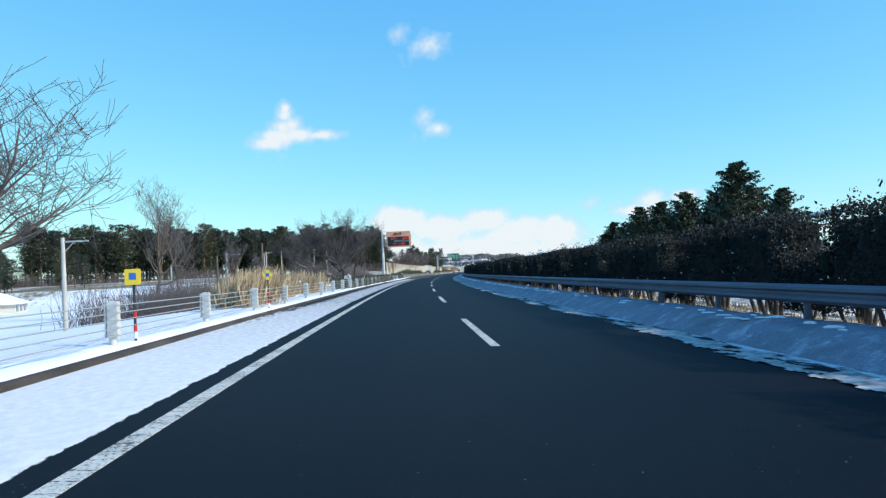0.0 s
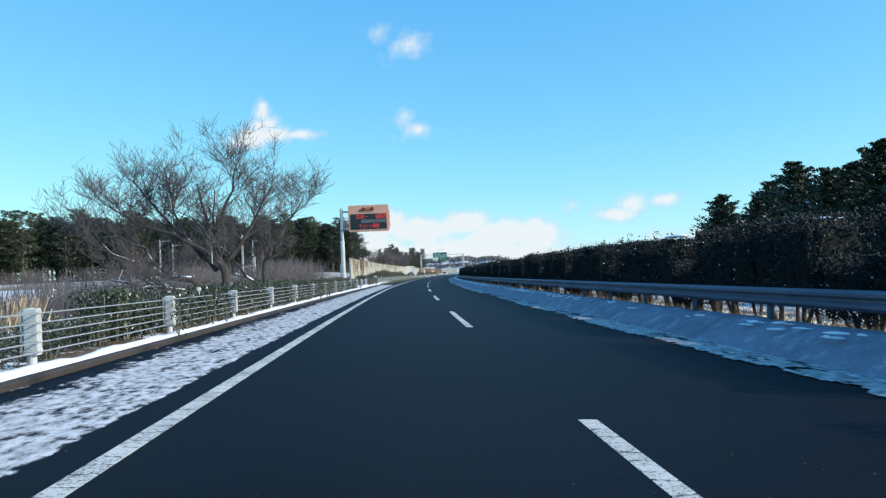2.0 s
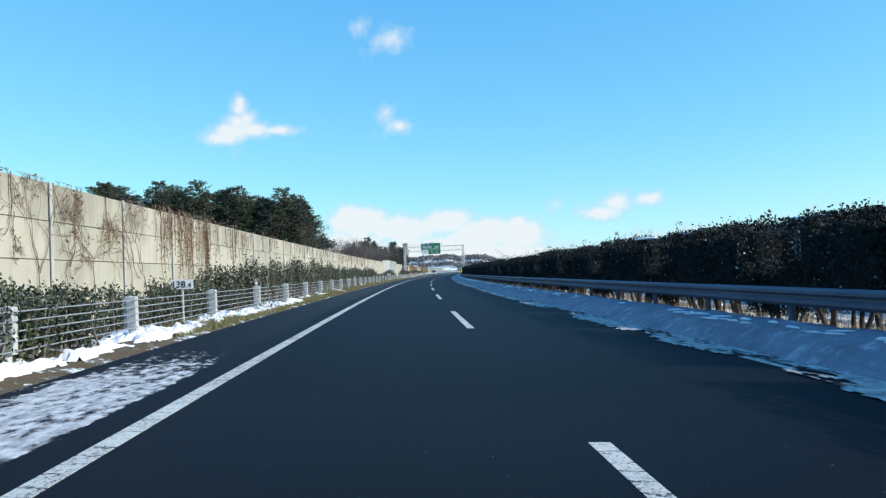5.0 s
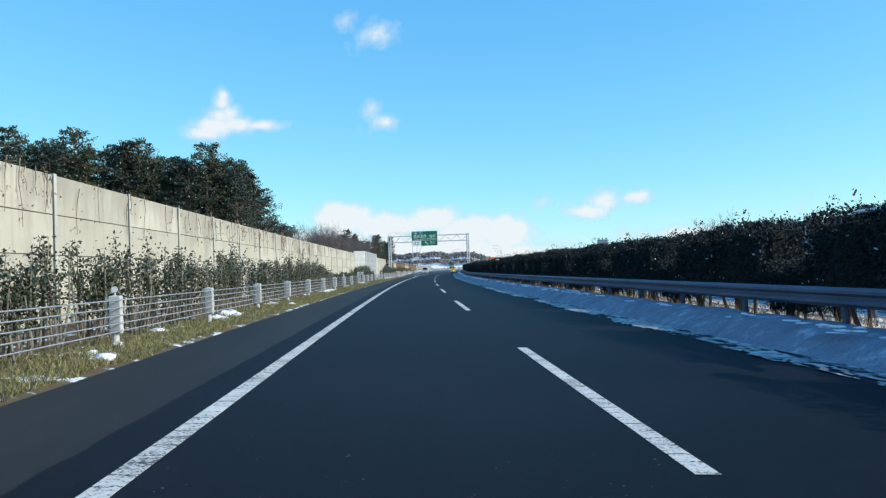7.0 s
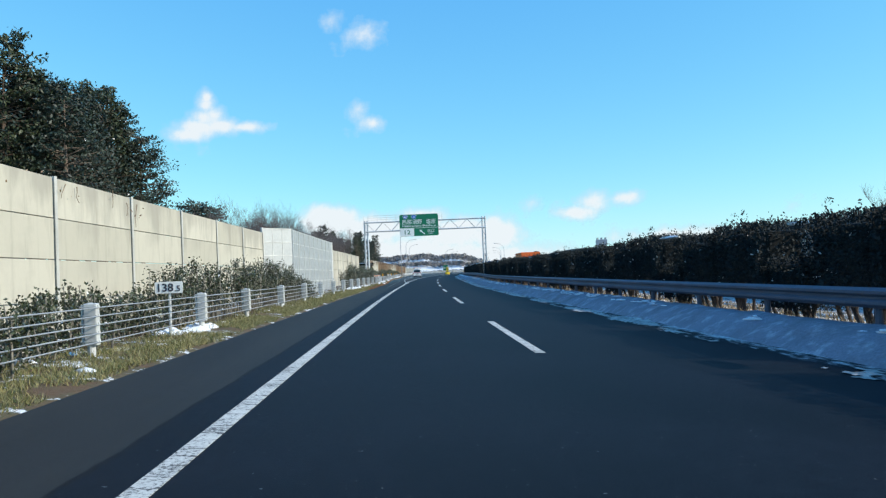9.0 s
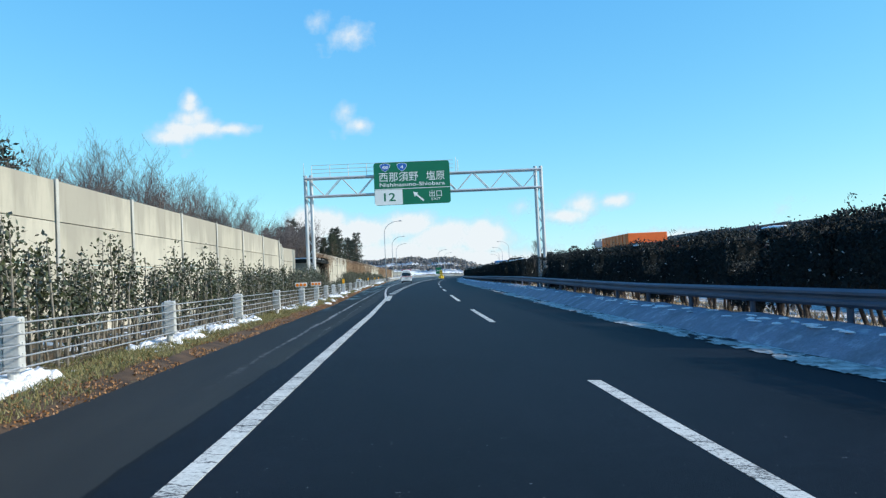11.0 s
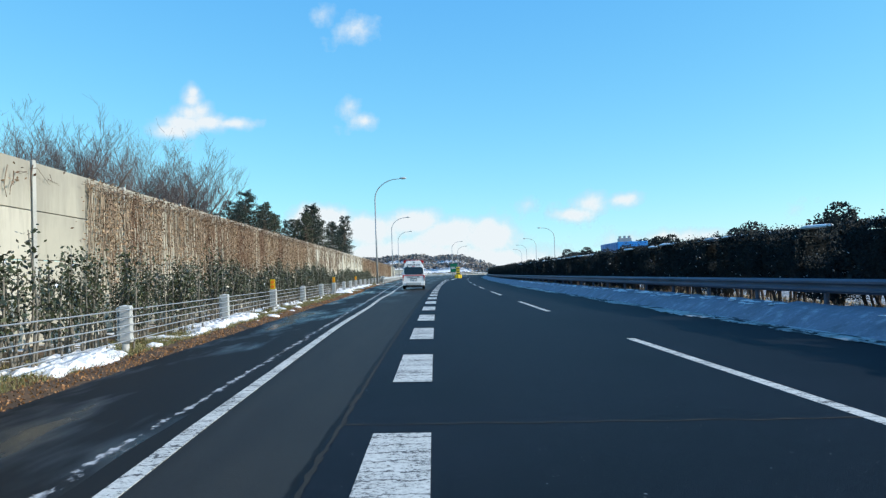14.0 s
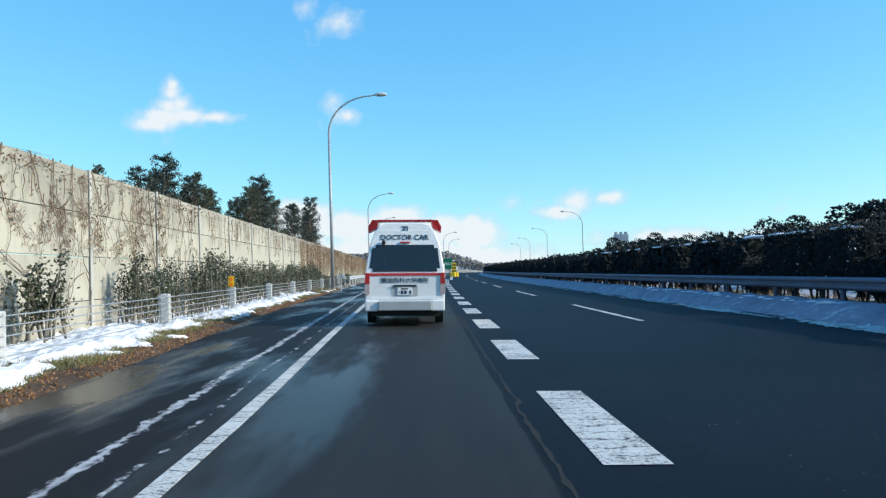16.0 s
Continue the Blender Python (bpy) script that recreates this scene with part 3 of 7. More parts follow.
def crack(points, seed):
    """An open crack in the asphalt: a thin dark ragged band."""
    rnd = random.Random(seed)
    verts, faces = [], []
    for i, (s, n, along) in enumerate(points):
        w = 0.012 + 0.022 * rnd.random() ** 2
        a, b = ((s, n - w), (s, n + w)) if along else ((s - w, n), (s + w, n))
        verts += [P(a[0], a[1], 0.003), P(b[0], b[1], 0.003)]
        if i:
            faces.append((2 * i - 2, 2 * i - 1, 2 * i + 1, 2 * i))
    put("crack", mesh_of("crack", verts, faces, M_CORE), M_CORE, road, "dark open crack along a seam")


crack([(s, -0.98 - 0.03 * (s < 420) + 0.035 * noise.noise(Vector((s * 1.7, 2, 5))) + 0.03 * noise.noise(Vector((s * 6, 1, 5))), True) for s in np.arange(350, 446, 0.14)], 5)
crack([(373.2 + 0.05 * noise.noise(Vector((n * 2.5, 7, 1))), n, False) for n in np.arange(-1.0, 7.0, 0.12)], 6)

# kerb, verge and snow along the outer side
me = ribbon("kerb", -90, 137, KERB, [(-0.16, -0.05), (-0.16, 0.07), (-0.13, 0.085), (-0.03, 0.085), (0.0, 0.06), (0.0, -0.05)], M_KERB, 3)
tagged(put("kerb", me, M_KERB), "low dirt-stained asphalt kerb along the hard shoulder", "kerb", kind="structure")


def verge_row(s):
    k, p = KERB(s) - (0.16 if s < 137 else -0.10) + (0.16 * noise.noise(Vector((s * 0.9, 3, 1))) + 0.14 * noise.noise(Vector((s * 0.25, 6, 1)))) * (s > 137), POST(s) - 3.2
    return [k + (p - k) * f for f in (0, 0.06, 0.14, 0.24, 0.36, 0.5, 0.66, 0.82, 1.0)]


def verge_height(s, n):
    d = KERB(s) - 0.16 - n
    lump = noise.noise(Vector((s * 0.55, n * 1.3, 0))) * 0.07 + noise.noise(Vector((s * 1.7, n * 3, 5))) * 0.04
    if s < 137:
        return 0.04 + min(1, max(0, d) / 0.5) * (0.03 + lump * 0.7) - (max(0, d - 1.4) * 0.10 if s < 60 else 0)
    return -0.05 + 0.07 * min(1, max(0, d + 0.24) / 0.34) + min(1, max(0, d) / 0.5) * (0.03 + lump * 0.7)


me = sheet("verge", list(np.arange(-60, 620, 0.7)), verge_row, verge_height, M_VERGE)
tagged(put("verge", me, M_VERGE), "strip of brown soil, grass and leftover snow behind the kerb", "verge", kind="structure")


# snow bank along the kerb of the first stretch and ploughed bank along the median
def bank(name, s0, s1, n0, n1, top, label, seed, peak=0.5, step=0.45, mat=None):
    def row(s):
        wob = 0.10 * noise.noise(Vector((s * 0.35, seed, 0))) + 0.06 * noise.noise(Vector((s * 1.3, seed, 3)))
        return [n0(s) + (n1(s) - n0(s)) * f + wob * (1 - f) for f in (0, 0.08, 0.2, 0.34, 0.5, 0.66, 0.82, 1.0)]

    def height(s, n):
        f = (n - n0(s)) / (n1(s) - n0(s))
        body = max(0.0, math.sin(math.pi * min(1, max(0, f)) ** peak))
        lump = noise.noise(Vector((s * 0.8, n * 2.0, seed))) * (0.35 if top < 0.4 else 0.12) + noise.noise(Vector((s * 2.6, n * 5.0, seed))) * (0.25 if top < 0.4 else 0.08)
        return -0.03 + top * body * (1 + lump) + 0.02 * noise.noise(Vector((s * 6, n * 9, seed)))

    me = sheet(name, list(np.arange(s0, s1, step)), row, height, mat or M_SNOW)
    return tagged(put(name, me, M_SNOW), label, "snow", kind="stuff")


bank("snow_bank", -50, 128, lambda s: KERB(s) - 0.10 - max(0.0, 0.16 * noise.noise(Vector((s * 0.21, 2, 9)))), lambda s: POST(s) - (0.75 if s < 60 else 0.12), 0.15, "thin bank of old snow lying behind the kerb", 1.0, 0.8)
bank("snow_bank", -50, 760, lambda s: 7.95, lambda s: 10.3, 0.50, "ploughed bank of shaded bluish snow along the median guard rail", 4.0, 1.0, 0.5, M_SHADED_SNOW)


def snow_crust(s0, s1, n0, n1, cover, thick, label, seed):
    """Old snow broken into patches: a fine sheet kept only where it lies, with crumbled tops and ragged edges."""
    ss, w = np.arange(s0, s1, 0.11), 19
    verts, faces, lies = [], [], []
    for s in ss:
        for j in range(w):
            f = j / (w - 1)
            n = n0(s) + (n1(s) - n0(s)) * f
            body = noise.noise(Vector((s * 0.33, n * 0.8, seed))) * 0.8 + noise.noise(Vector((s * 1.1, n * 1.7, seed + 3))) * 0.55 + noise.noise(Vector((s * 3.3, n * 4.1, seed + 5))) * 0.4
            a = body + cover - 1.5 * max(0.0, abs(f - 0.5) * 2 - 0.55)
            crumb = abs(noise.noise(Vector((s * 4.2, n * 5.0, seed + 7)))) + 0.5 * abs(noise.noise(Vector((s * 9.0, n * 11.0, seed + 9))))
            lies.append(a > 0)
            verts.append(P(s, n, verge_height(s, n) - 0.02 + min(0.06, 0.25 * max(0.0, a)) + thick * min(1.0, max(0.0, a) * 1.6) * (0.35 + 1.3 * crumb)))
    for i in range(len(ss) - 1):
        for j in range(w - 1):
            q = (i * w + j, i * w + j + 1, (i + 1) * w + j + 1, (i + 1) * w + j)
            if sum(lies[k] for k in q) >= 2:
                faces.append(q)
    me = mesh_of("snow_crust", verts, faces, M_SNOW)
    return tagged(put("snow_crust", me, M_SNOW), label, "snow", kind="stuff")


# lumps of snow lying in the verge grass
def lump_mesh(seed):
    r = random.Random(seed)
    bm = bmesh.new()
    bmesh.ops.create_icosphere(bm, subdivisions=2, radius=0.5)
    for v in bm.verts:
        k = 1 + 0.35 * noise.noise(v.co * 3 + Vector((seed, 0, 0)))
        v.co = Vector((v.co.x * k, v.co.y * k * 1.5, max(-0.1, v.co.z * k * 0.42)))
    me = bpy.data.meshes.new("snow_lump")
    bm.to_mesh(me)
    bm.free()
    me.materials.append(M_SNOW)
    me.shade_smooth()
    return me


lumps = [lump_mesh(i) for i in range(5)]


def joined_lumps(places, label):
    """Many lumps in one mesh: places are (mesh, pose)."""
    verts, faces = [], []
    for me, m in places:
        base = len(verts)
        verts += [m @ v.co for v in me.vertices]
        faces += [tuple(base + i for i in p.vertices) for p in me.polygons]
    me = mesh_of("snow_patches", verts, faces, M_SNOW)
    me.shade_smooth()
    return tagged(put("snow_patches", me, M_SNOW), label, "snow", kind="stuff")



r = random.Random(11)
for i in range(210):
    s = r.uniform(150, 470)
    if r.random() < 0.5:
        s = r.uniform(325, 470)
    k = 0.10 + 0.24 * r.random() ** 2
    n = POST(s) + r.uniform(-0.7, 0.9 if s > 300 else 0.6) if r.random() < 0.75 else KERB(s) - r.uniform(0.5, 0.9)
    n = min(n, KERB(s) - 0.35)
    ob = put("snow_lump", r.choice(lumps), M_SNOW)
    ob.matrix_basis = at(s, n, verge_height(s, n), r.uniform(0, 360)) @ Matrix.Diagonal((k * 1.1, k, k * 1.15, 1))
    tagged(ob, "lump of leftover snow in the verge grass", "snow", "snow lumps in the verge")
snow_crust(124, 168, lambda s: KERB(s) - 0.30, lambda s: POST(s) - 0.55, 0.30, 0.10, "crumbled old snow lying in the verge under the cable fence", 12.0)
snow_crust(416, 456, lambda s: KERB(s) - 0.25, lambda s: POST(s) - 1.9, 0.30, 0.12, "old snow lying between the kerb and the ivy wall", 7.0)
snow_crust(336, 352, lambda s: KERB(s) - 0.45, lambda s: POST(s) - 1.8, 0.40, 0.10, "old snow lying in front of the equipment hut", 8.0)
snow_crust(356, 418, lambda s: POST(s) + 0.45, lambda s: POST(s) - 0.9, -0.02, 0.10, "broken strip of old snow under the cable fence", 9.0)


me = sheet("leaf_litter", list(np.arange(296, 470, 0.4)), lambda s: [KERB(s) + 0.06 + (-0.75 - 0.35 * noise.noise(Vector((s * 0.6, 4, 2)))) * f + 0.10 * noise.noise(Vector((s * 1.9, 8, f * 0.2))) for f in (0, 0.2, 0.45, 0.7, 1.0)], lambda s, n: verge_height(s, n) + 0.014 + 0.02 * noise.noise(Vector((s * 5, n * 6, 1))), M_LITTER)
tagged(put("leaf_litter", me, M_LITTER), "rust-brown leaf litter along the asphalt's edge", "leaf litter", kind="stuff")
snow_crust(296, 338, lambda s: POST(s) + 0.45, lambda s: POST(s) - 0.8, 0.0, 0.10, "broken strip of old snow under the cable fence", 10.0)
snow_crust(168, 262, lambda s: POST(s) + 0.45, lambda s: POST(s) - 0.6, -0.30, 0.08, "scattered scraps of old snow in the verge grass", 15.0)


# the median: dry grass, snow, and white lumps imitating sun flecks on the bank
me = sheet("median_strip", list(np.arange(-50, 560, 2.0)), lambda s: [9.5, 10.0, 10.6, 11.2, 11.8, 12.3], lambda s, n: 0.315 + 0.05 * noise.noise(Vector((s * 0.4, n, 3))), M_MEDIAN)
tagged(put("median_strip", me, M_MEDIAN), "pale dry grass with snow patches under the median hedge", "verge", kind="structure")
r = random.Random(23)
spots = []
for i in range(420):
    s = r.uniform(-5, 450)
    spots.append((r.choice(lumps), at(s, r.uniform(9.7, 12.2), 0.33, r.uniform(-20, 20)) @ Matrix.Diagonal((r.uniform(0.12, 0.3), r.uniform(0.2, 0.7), r.uniform(0.06, 0.16), 1))))
# white lumps put in place of sun flecks along the shaded crest
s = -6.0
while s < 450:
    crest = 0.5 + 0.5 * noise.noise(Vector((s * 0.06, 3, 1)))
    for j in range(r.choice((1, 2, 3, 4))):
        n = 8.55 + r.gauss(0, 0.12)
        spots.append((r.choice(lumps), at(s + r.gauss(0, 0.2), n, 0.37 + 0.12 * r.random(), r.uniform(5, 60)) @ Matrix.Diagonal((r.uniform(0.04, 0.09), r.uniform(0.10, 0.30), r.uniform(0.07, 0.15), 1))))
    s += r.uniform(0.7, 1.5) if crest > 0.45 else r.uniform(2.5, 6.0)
joined_lumps(spots, "small snow lumps on the median, the bank's white ones imitating sun flecks")


def foot_strip(s0, s1, seed):
    """Clean frozen snow left in long broken strips at the foot of the ploughed bank."""
    ss, w = np.arange(s0, s1, 0.10), 19
    verts, faces, lies = [], [], []
    for s in ss:
        for j in range(w):
            f = j / (w - 1)
            n = 6.95 + 1.05 * f
            a = 0.75 * noise.noise(Vector((s * 0.22, n * 0.5, seed))) + 0.35 * noise.noise(Vector((s * 0.9, n * 2.2, seed + 3))) + 0.40 * noise.noise(Vector((s * 3.1, n * 8.0, seed + 5)))
            a += 0.10 - 1.1 * max(0.0, abs(f - 0.45) * 2 - 0.45)
            lies.append(a > 0)
            verts.append(P(s, n, 0.012 + max(0.0, n - 7.9) * 0.55 + 0.06 * max(0.0, min(0.5, a)) * (1 + abs(noise.noise(Vector((s * 5, n * 7, seed)))))))
    for i in range(len(ss) - 1):
        for j in range(w - 1):
            q = (i * w + j, i * w + j + 1, (i + 1) * w + j + 1, (i + 1) * w + j)
            if sum(lies[k] for k in q) >= 3:
                faces.append(q)
    me = mesh_of("snow_strip", verts, faces, M_ICE)
    me.shade_smooth()
    tagged(put("snow_strip", me, M_ICE), "broken strips of frozen snow at the foot of the ploughed bank", "snow", kind="stuff")


foot_strip(-6, 150, 31.0)
foot_strip(150, 450, 32.0)


# ---- fences and rails ----
def fence_post_mesh():
    bm = bmesh.new()
    tube(bm, (0, 0, -0.3), (0, 0, 0.82), 0.06, sides=12)
    tube(bm, (0, 0, 0.82), (0, 0, 0.84), 0.06, 0.03, sides=12)
    return bm


def bracket_mesh():
    """Folded steel plate round the post: a flat face to the traffic, a dark slot along one side and lips at the wires."""
    bm = bmesh.new()
    box(bm, -0.075, -0.075, 0.22, 0.115, 0.06, 0.83, 0.018)
    box(bm, -0.115, -0.06, 0.24, -0.088, 0.06, 0.81, 0.008)
    for z in (0.28, 0.405, 0.53, 0.655, 0.78):
        box(bm, -0.12, -0.082, z - 0.007, 0.121, -0.02, z + 0.007)
        box(bm, 0.105, -0.03, z - 0.02, 0.126, 0.03, z + 0.02)
    return bm


fence = thing("cable_fence", Matrix(), "white-posted roadside cable fence with five steel wires", "cable fence", kind="")
FENCE_S = list(np.arange(-45.22, 150, 5.76)) + list(np.arange(149.2, 258, 5.7)) + list(np.arange(261.95, 354, 5.45)) + list(np.arange(357.8, 560, 7.15))
pm = bpy.data.meshes.new("post")
b_ = fence_post_mesh()
b_.to_mesh(pm)
b_.free()
pm.materials.append(M_POSTWHITE)
bkm = bpy.data.meshes.new("bracket")
b_ = bracket_mesh()
b_.to_mesh(bkm)
b_.free()
bkm.materials.append(M_POSTWHITE)
WIRES = (0.28, 0.405, 0.53, 0.655, 0.78)
for s in FENCE_S:
    o = put("post", pm, None, fence)
    o.matrix_basis = at(s, POST(s), 0.0, rng.uniform(-3, 3)) @ Matrix.Rotation(radians(rng.uniform(-1.5, 1.5)), 4, "X")
    o2 = put("bracket", bkm, None, o)
for z in WIRES:
    me = ribbon("wire", -50, 560, lambda s: POST(s) + 0.118, [(0.010 * math.cos(a), z - 0.01 + 0.010 * math.sin(a)) for a in (0, 1.26, 2.51, 3.77, 5.03)], M_STEEL, 3.0)
    put("wire", me, M_STEEL, fence, "thin galvanised wire rope")

RAIL = 9.3
W_SHAPE = [(0.0, 0.73), (-0.03, 0.745), (-0.085, 0.79), (-0.085, 0.84), (-0.02, 0.885), (-0.02, 0.925), (-0.085, 0.97), (-0.085, 1.02), (-0.03, 1.065), (0.0, 1.08),
           (0.01, 1.07), (-0.02, 1.055), (-0.07, 1.015), (-0.07, 0.975), (-0.008, 0.93), (-0.008, 0.88), (-0.07, 0.835), (-0.07, 0.795), (-0.02, 0.755), (0.008, 0.74)]


def guard_rail(n, flip, label, s0=-60, s1=800):
    g = thing("guard_rail", Matrix(), label, "guard rail")
    shape = [(-d if flip else d, h) for d, h in W_SHAPE]
    put("beam", ribbon("beam", s0, s1, lambda s: n, shape, M_RAIL_SHADED, 4.0), M_RAIL_SHADED, g)
    bm = bmesh.new()
    tube(bm, (0, 0, -0.3), (0, 0, 1.06), 0.065, sides=10)
    box(bm, -0.09 if not flip else 0.0, -0.05, 0.80, 0.0 if not flip else 0.09, 0.05, 1.0)
    me = bpy.data.meshes.new("post")
    bm.to_mesh(me)
    bm.free()
    me.materials.append(M_RAIL_SHADED)
    for s in np.arange(s0 + 1, s1, 4.0 if not flip else 6.0):
        o = put("post", me, None, g)
        o.matrix_basis = at(s, n + (0.075 if not flip else -0.075), 0.0)
    return g


def outer_rail(s0, s1):
    g = thing("guard_rail", Matrix(), "pale steel guard rail along the exit lane", "guard rail")
    put("beam", ribbon("beam", s0, s1, lambda s: KERB(s) - 0.5, [(-d, h - 0.22) for d, h in W_SHAPE], M_GALV, 4.0), M_GALV, g)
    bm = bmesh.new()
    tube(bm, (0, 0, -0.3), (0, 0, 0.84), 0.06, sides=10)
    me = bpy.data.meshes.new("post")
    bm.to_mesh(me)
    bm.free()
    me.materials.append(M_GALV)
    for s in np.arange(s0 + 1, s1, 4.0):
        put("post", me, None, g).matrix_basis = at(s, KERB(s) - 0.58, 0.0)


outer_rail(484, 600)
guard_rail(RAIL, False, "grey steel W-beam guard rail along the snowy median")
guard_rail(12.45, True, "steel W-beam guard rail facing the other carriageway")


# ---- leaves ----
def leaf_mesh(name, points, size, mat, rnd, flat=0.0, long=1.0):
    """Many small bent leaves, one island each, at the given points."""
    n = len(points)
    pts = np.asarray(points, dtype=np.float64)
    g = np.random.default_rng(rnd)
    a = g.normal(size=(n, 3))
    a /= np.linalg.norm(a, axis=1, keepdims=True)
    b = g.normal(size=(n, 3))
    b[:, 2] *= 1 - flat
    b -= a * (a * b).sum(1, keepdims=True)
    b /= np.linalg.norm(b, axis=1, keepdims=True)
    k = (size * g.uniform(0.6, 1.35, size=(n, 1)))
    a, b = a * k * long, b * k * 0.55
    v = np.stack([pts - a, pts + b, pts + a, pts - b], axis=1).reshape(-1, 3)
    me = bpy.data.meshes.new(name)
    me.vertices.add(4 * n)
    me.vertices.foreach_set("co", v.astype(np.float32).ravel())
    me.loops.add(4 * n)
    me.loops.foreach_set("vertex_index", np.arange(4 * n, dtype=np.int32))
    me.polygons.add(n)
    me.polygons.foreach_set("loop_start", np.arange(0, 4 * n, 4, dtype=np.int32))
    me.update(calc_edges=True)
    me.validate()
    me.materials.append(mat)
    return me


def tree_paths(rnd, trunk_h, spread, levels, twigs, up=0.35, start=0.3, r0=0.16, kids=(5, 4, 3, 3), droop=0.0, shrink=0.62, first=None):
    """Branches as lists of (point, radius), level by level."""
    out = [[] for _ in range(levels + 1)]
    first = first or shrink

    def grow(p, d, length, rad, level):
        steps = 5 if level < 2 else 3
        line = [(p.copy(), rad)]
        q, dd = p.copy(), d.copy()
        for i in range(steps):
            dd = (dd + Vector((rnd.gauss(0, 0.17), rnd.gauss(0, 0.17), rnd.gauss(0.03, 0.12) + up * 0.10 - droop * 0.1))).normalized()
            q = q + dd * (length / steps)
            line.append((q.copy(), rad * (1 - 0.72 * (i + 1) / steps)))
        out[level].append(line)
        if level >= levels:
            return
        for j in range(kids[min(level, len(kids) - 1)]):
            f = rnd.uniform(start if level == 0 else 0.25, 1.0)
            x = f * steps
            i = min(steps - 1, int(x))
            base = line[i][0].lerp(line[i + 1][0], x - i)
            rr = line[i][1] * rnd.uniform(0.45, 0.7)
            side = Vector((rnd.gauss(0, 1), rnd.gauss(0, 1), rnd.gauss(0, 0.35)))
            nd = (dd * rnd.uniform(0.25, 0.6) + side.normalized() * spread + Vector((0, 0, up * rnd.uniform(0.3, 1.0)))).normalized()
            grow(base, nd, length * (first if level == 0 else shrink) * rnd.uniform(0.65, 1.15), max(rr, 0.006), level + 1)

    grow(Vector((0, 0, 0)), Vector((rnd.gauss(0, 0.05), rnd.gauss(0, 0.05), 1)), trunk_h, r0, 0)
    return out


def tubes_mesh(name, lines, mat, sides=5, thin=0.0):
    verts, faces = [], []
    for line in lines:
        base = len(verts)
        for i, (p, rad) in enumerate(line):
            d = (line[min(i + 1, len(line) - 1)][0] - line[max(i - 1, 0)][0]).normalized()
            u = d.orthogonal().normalized()
            w = d.cross(u)
            rad = max(rad, thin)
            for k in range(sides):
                a = 2 * math.pi * k / sides
                verts.append(p + (u * math.cos(a) + w * math.sin(a)) * rad)
        for i in range(len(line) - 1):
            for k in range(sides):
                a, b = base + i * sides + k, base + i * sides + (k + 1) % sides
                faces.append((a, b, b + sides, a + sides))
        faces.append(tuple(base + (len(line) - 1) * sides + k for k in range(sides)))
    me = mesh_of(name, verts, faces, mat)
    me.shade_smooth()
    return me


# median hedge, in clipped lengths of four metres
def hedge_meshes(seed, leaves, size, length=4.0, low=0.85, high=2.45, width=1.5):
    g = np.random.default_rng(seed)
    pts = []
    n = leaves
    y = g.uniform(-0.1, length + 0.1, n)
    face = g.choice(5, n, p=(0.43, 0.13, 0.20, 0.08, 0.16))
    x, z = np.zeros(n), np.zeros(n)
    depth = np.abs(g.normal(0, 0.10, n))
    wav = 0.10 * np.sin(y * 2.3 + seed) + 0.06 * np.sin(y * 5.1 + 2 * seed)
    for i in range(n):
        if face[i] == 0:
            x[i], z[i] = -width / 2 + depth[i] - wav[i], g.uniform(low - 0.05, high)
        elif face[i] == 1:
            x[i], z[i] = width / 2 - depth[i], g.uniform(low, high)
        elif face[i] == 2:
            x[i], z[i] = g.uniform(-width / 2, width / 2), high - depth[i] + 0.06 * math.sin(y[i] * 3.7 + seed) + (g.exponential(0.05) if g.random() < 0.25 else 0)
        elif face[i] == 4:
            x[i], z[i] = g.uniform(-width / 2, width / 2), g.uniform(low, high - 0.05)
            y[i] = -0.12 + 1.3 * depth[i] if g.random() < 0.5 else length + 0.12 - 1.3 * depth[i]
        else:
            x[i], z[i] = g.uniform(-width / 2, width / 2), low + g.uniform(-0.12, 0.2)
    pts = np.stack([x, y, z], 1)
    for k in range(g.integers(1, 4)):
        yy, xx = g.uniform(0, length), g.uniform(-0.5, 0.3)
        m = 26
        top = g.uniform(0.12, 0.42)
        sp = np.stack([xx + g.normal(0, 0.05, m), yy + g.normal(0, 0.07, m), high + g.uniform(0, top, m)], 1)
        pts = np.concatenate([pts, sp])
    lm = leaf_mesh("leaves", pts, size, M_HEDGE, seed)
    rnd = random.Random(seed)
    lines = []
    for k in range(3):
        y0 = (k + rnd.uniform(0.15, 0.85)) * length / 3
        foot = Vector((rnd.uniform(-0.3, 0.1), y0, -0.1))
        for j in range(rnd.choice((2, 3, 4, 5))):
            p = foot + Vector((rnd.gauss(0, 0.05), rnd.gauss(0, 0.07), 0))
            q = p + Vector((rnd.uniform(-0.35, 0.35), rnd.gauss(0, 0.42), 1.25))
            mid = p.lerp(q, 0.5) + Vector((0, rnd.uniform(-0.10, 0.10), 0))
            w = rnd.uniform(0.6, 1.15)
            lines.append([(p, 0.070 * w), (mid, 0.050 * w), (q, 0.025)])
            lines.append([(mid, 0.028), (mid + Vector((rnd.gauss(0, 0.12), rnd.gauss(0, 0.35), 0.55)), 0.012)])
    tm = tubes_mesh("brushwood", lines, M_OLDBARK, 6)
    return lm, tm


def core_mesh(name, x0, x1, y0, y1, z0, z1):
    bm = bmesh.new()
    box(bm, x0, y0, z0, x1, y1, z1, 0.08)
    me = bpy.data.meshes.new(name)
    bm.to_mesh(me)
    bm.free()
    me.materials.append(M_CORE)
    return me


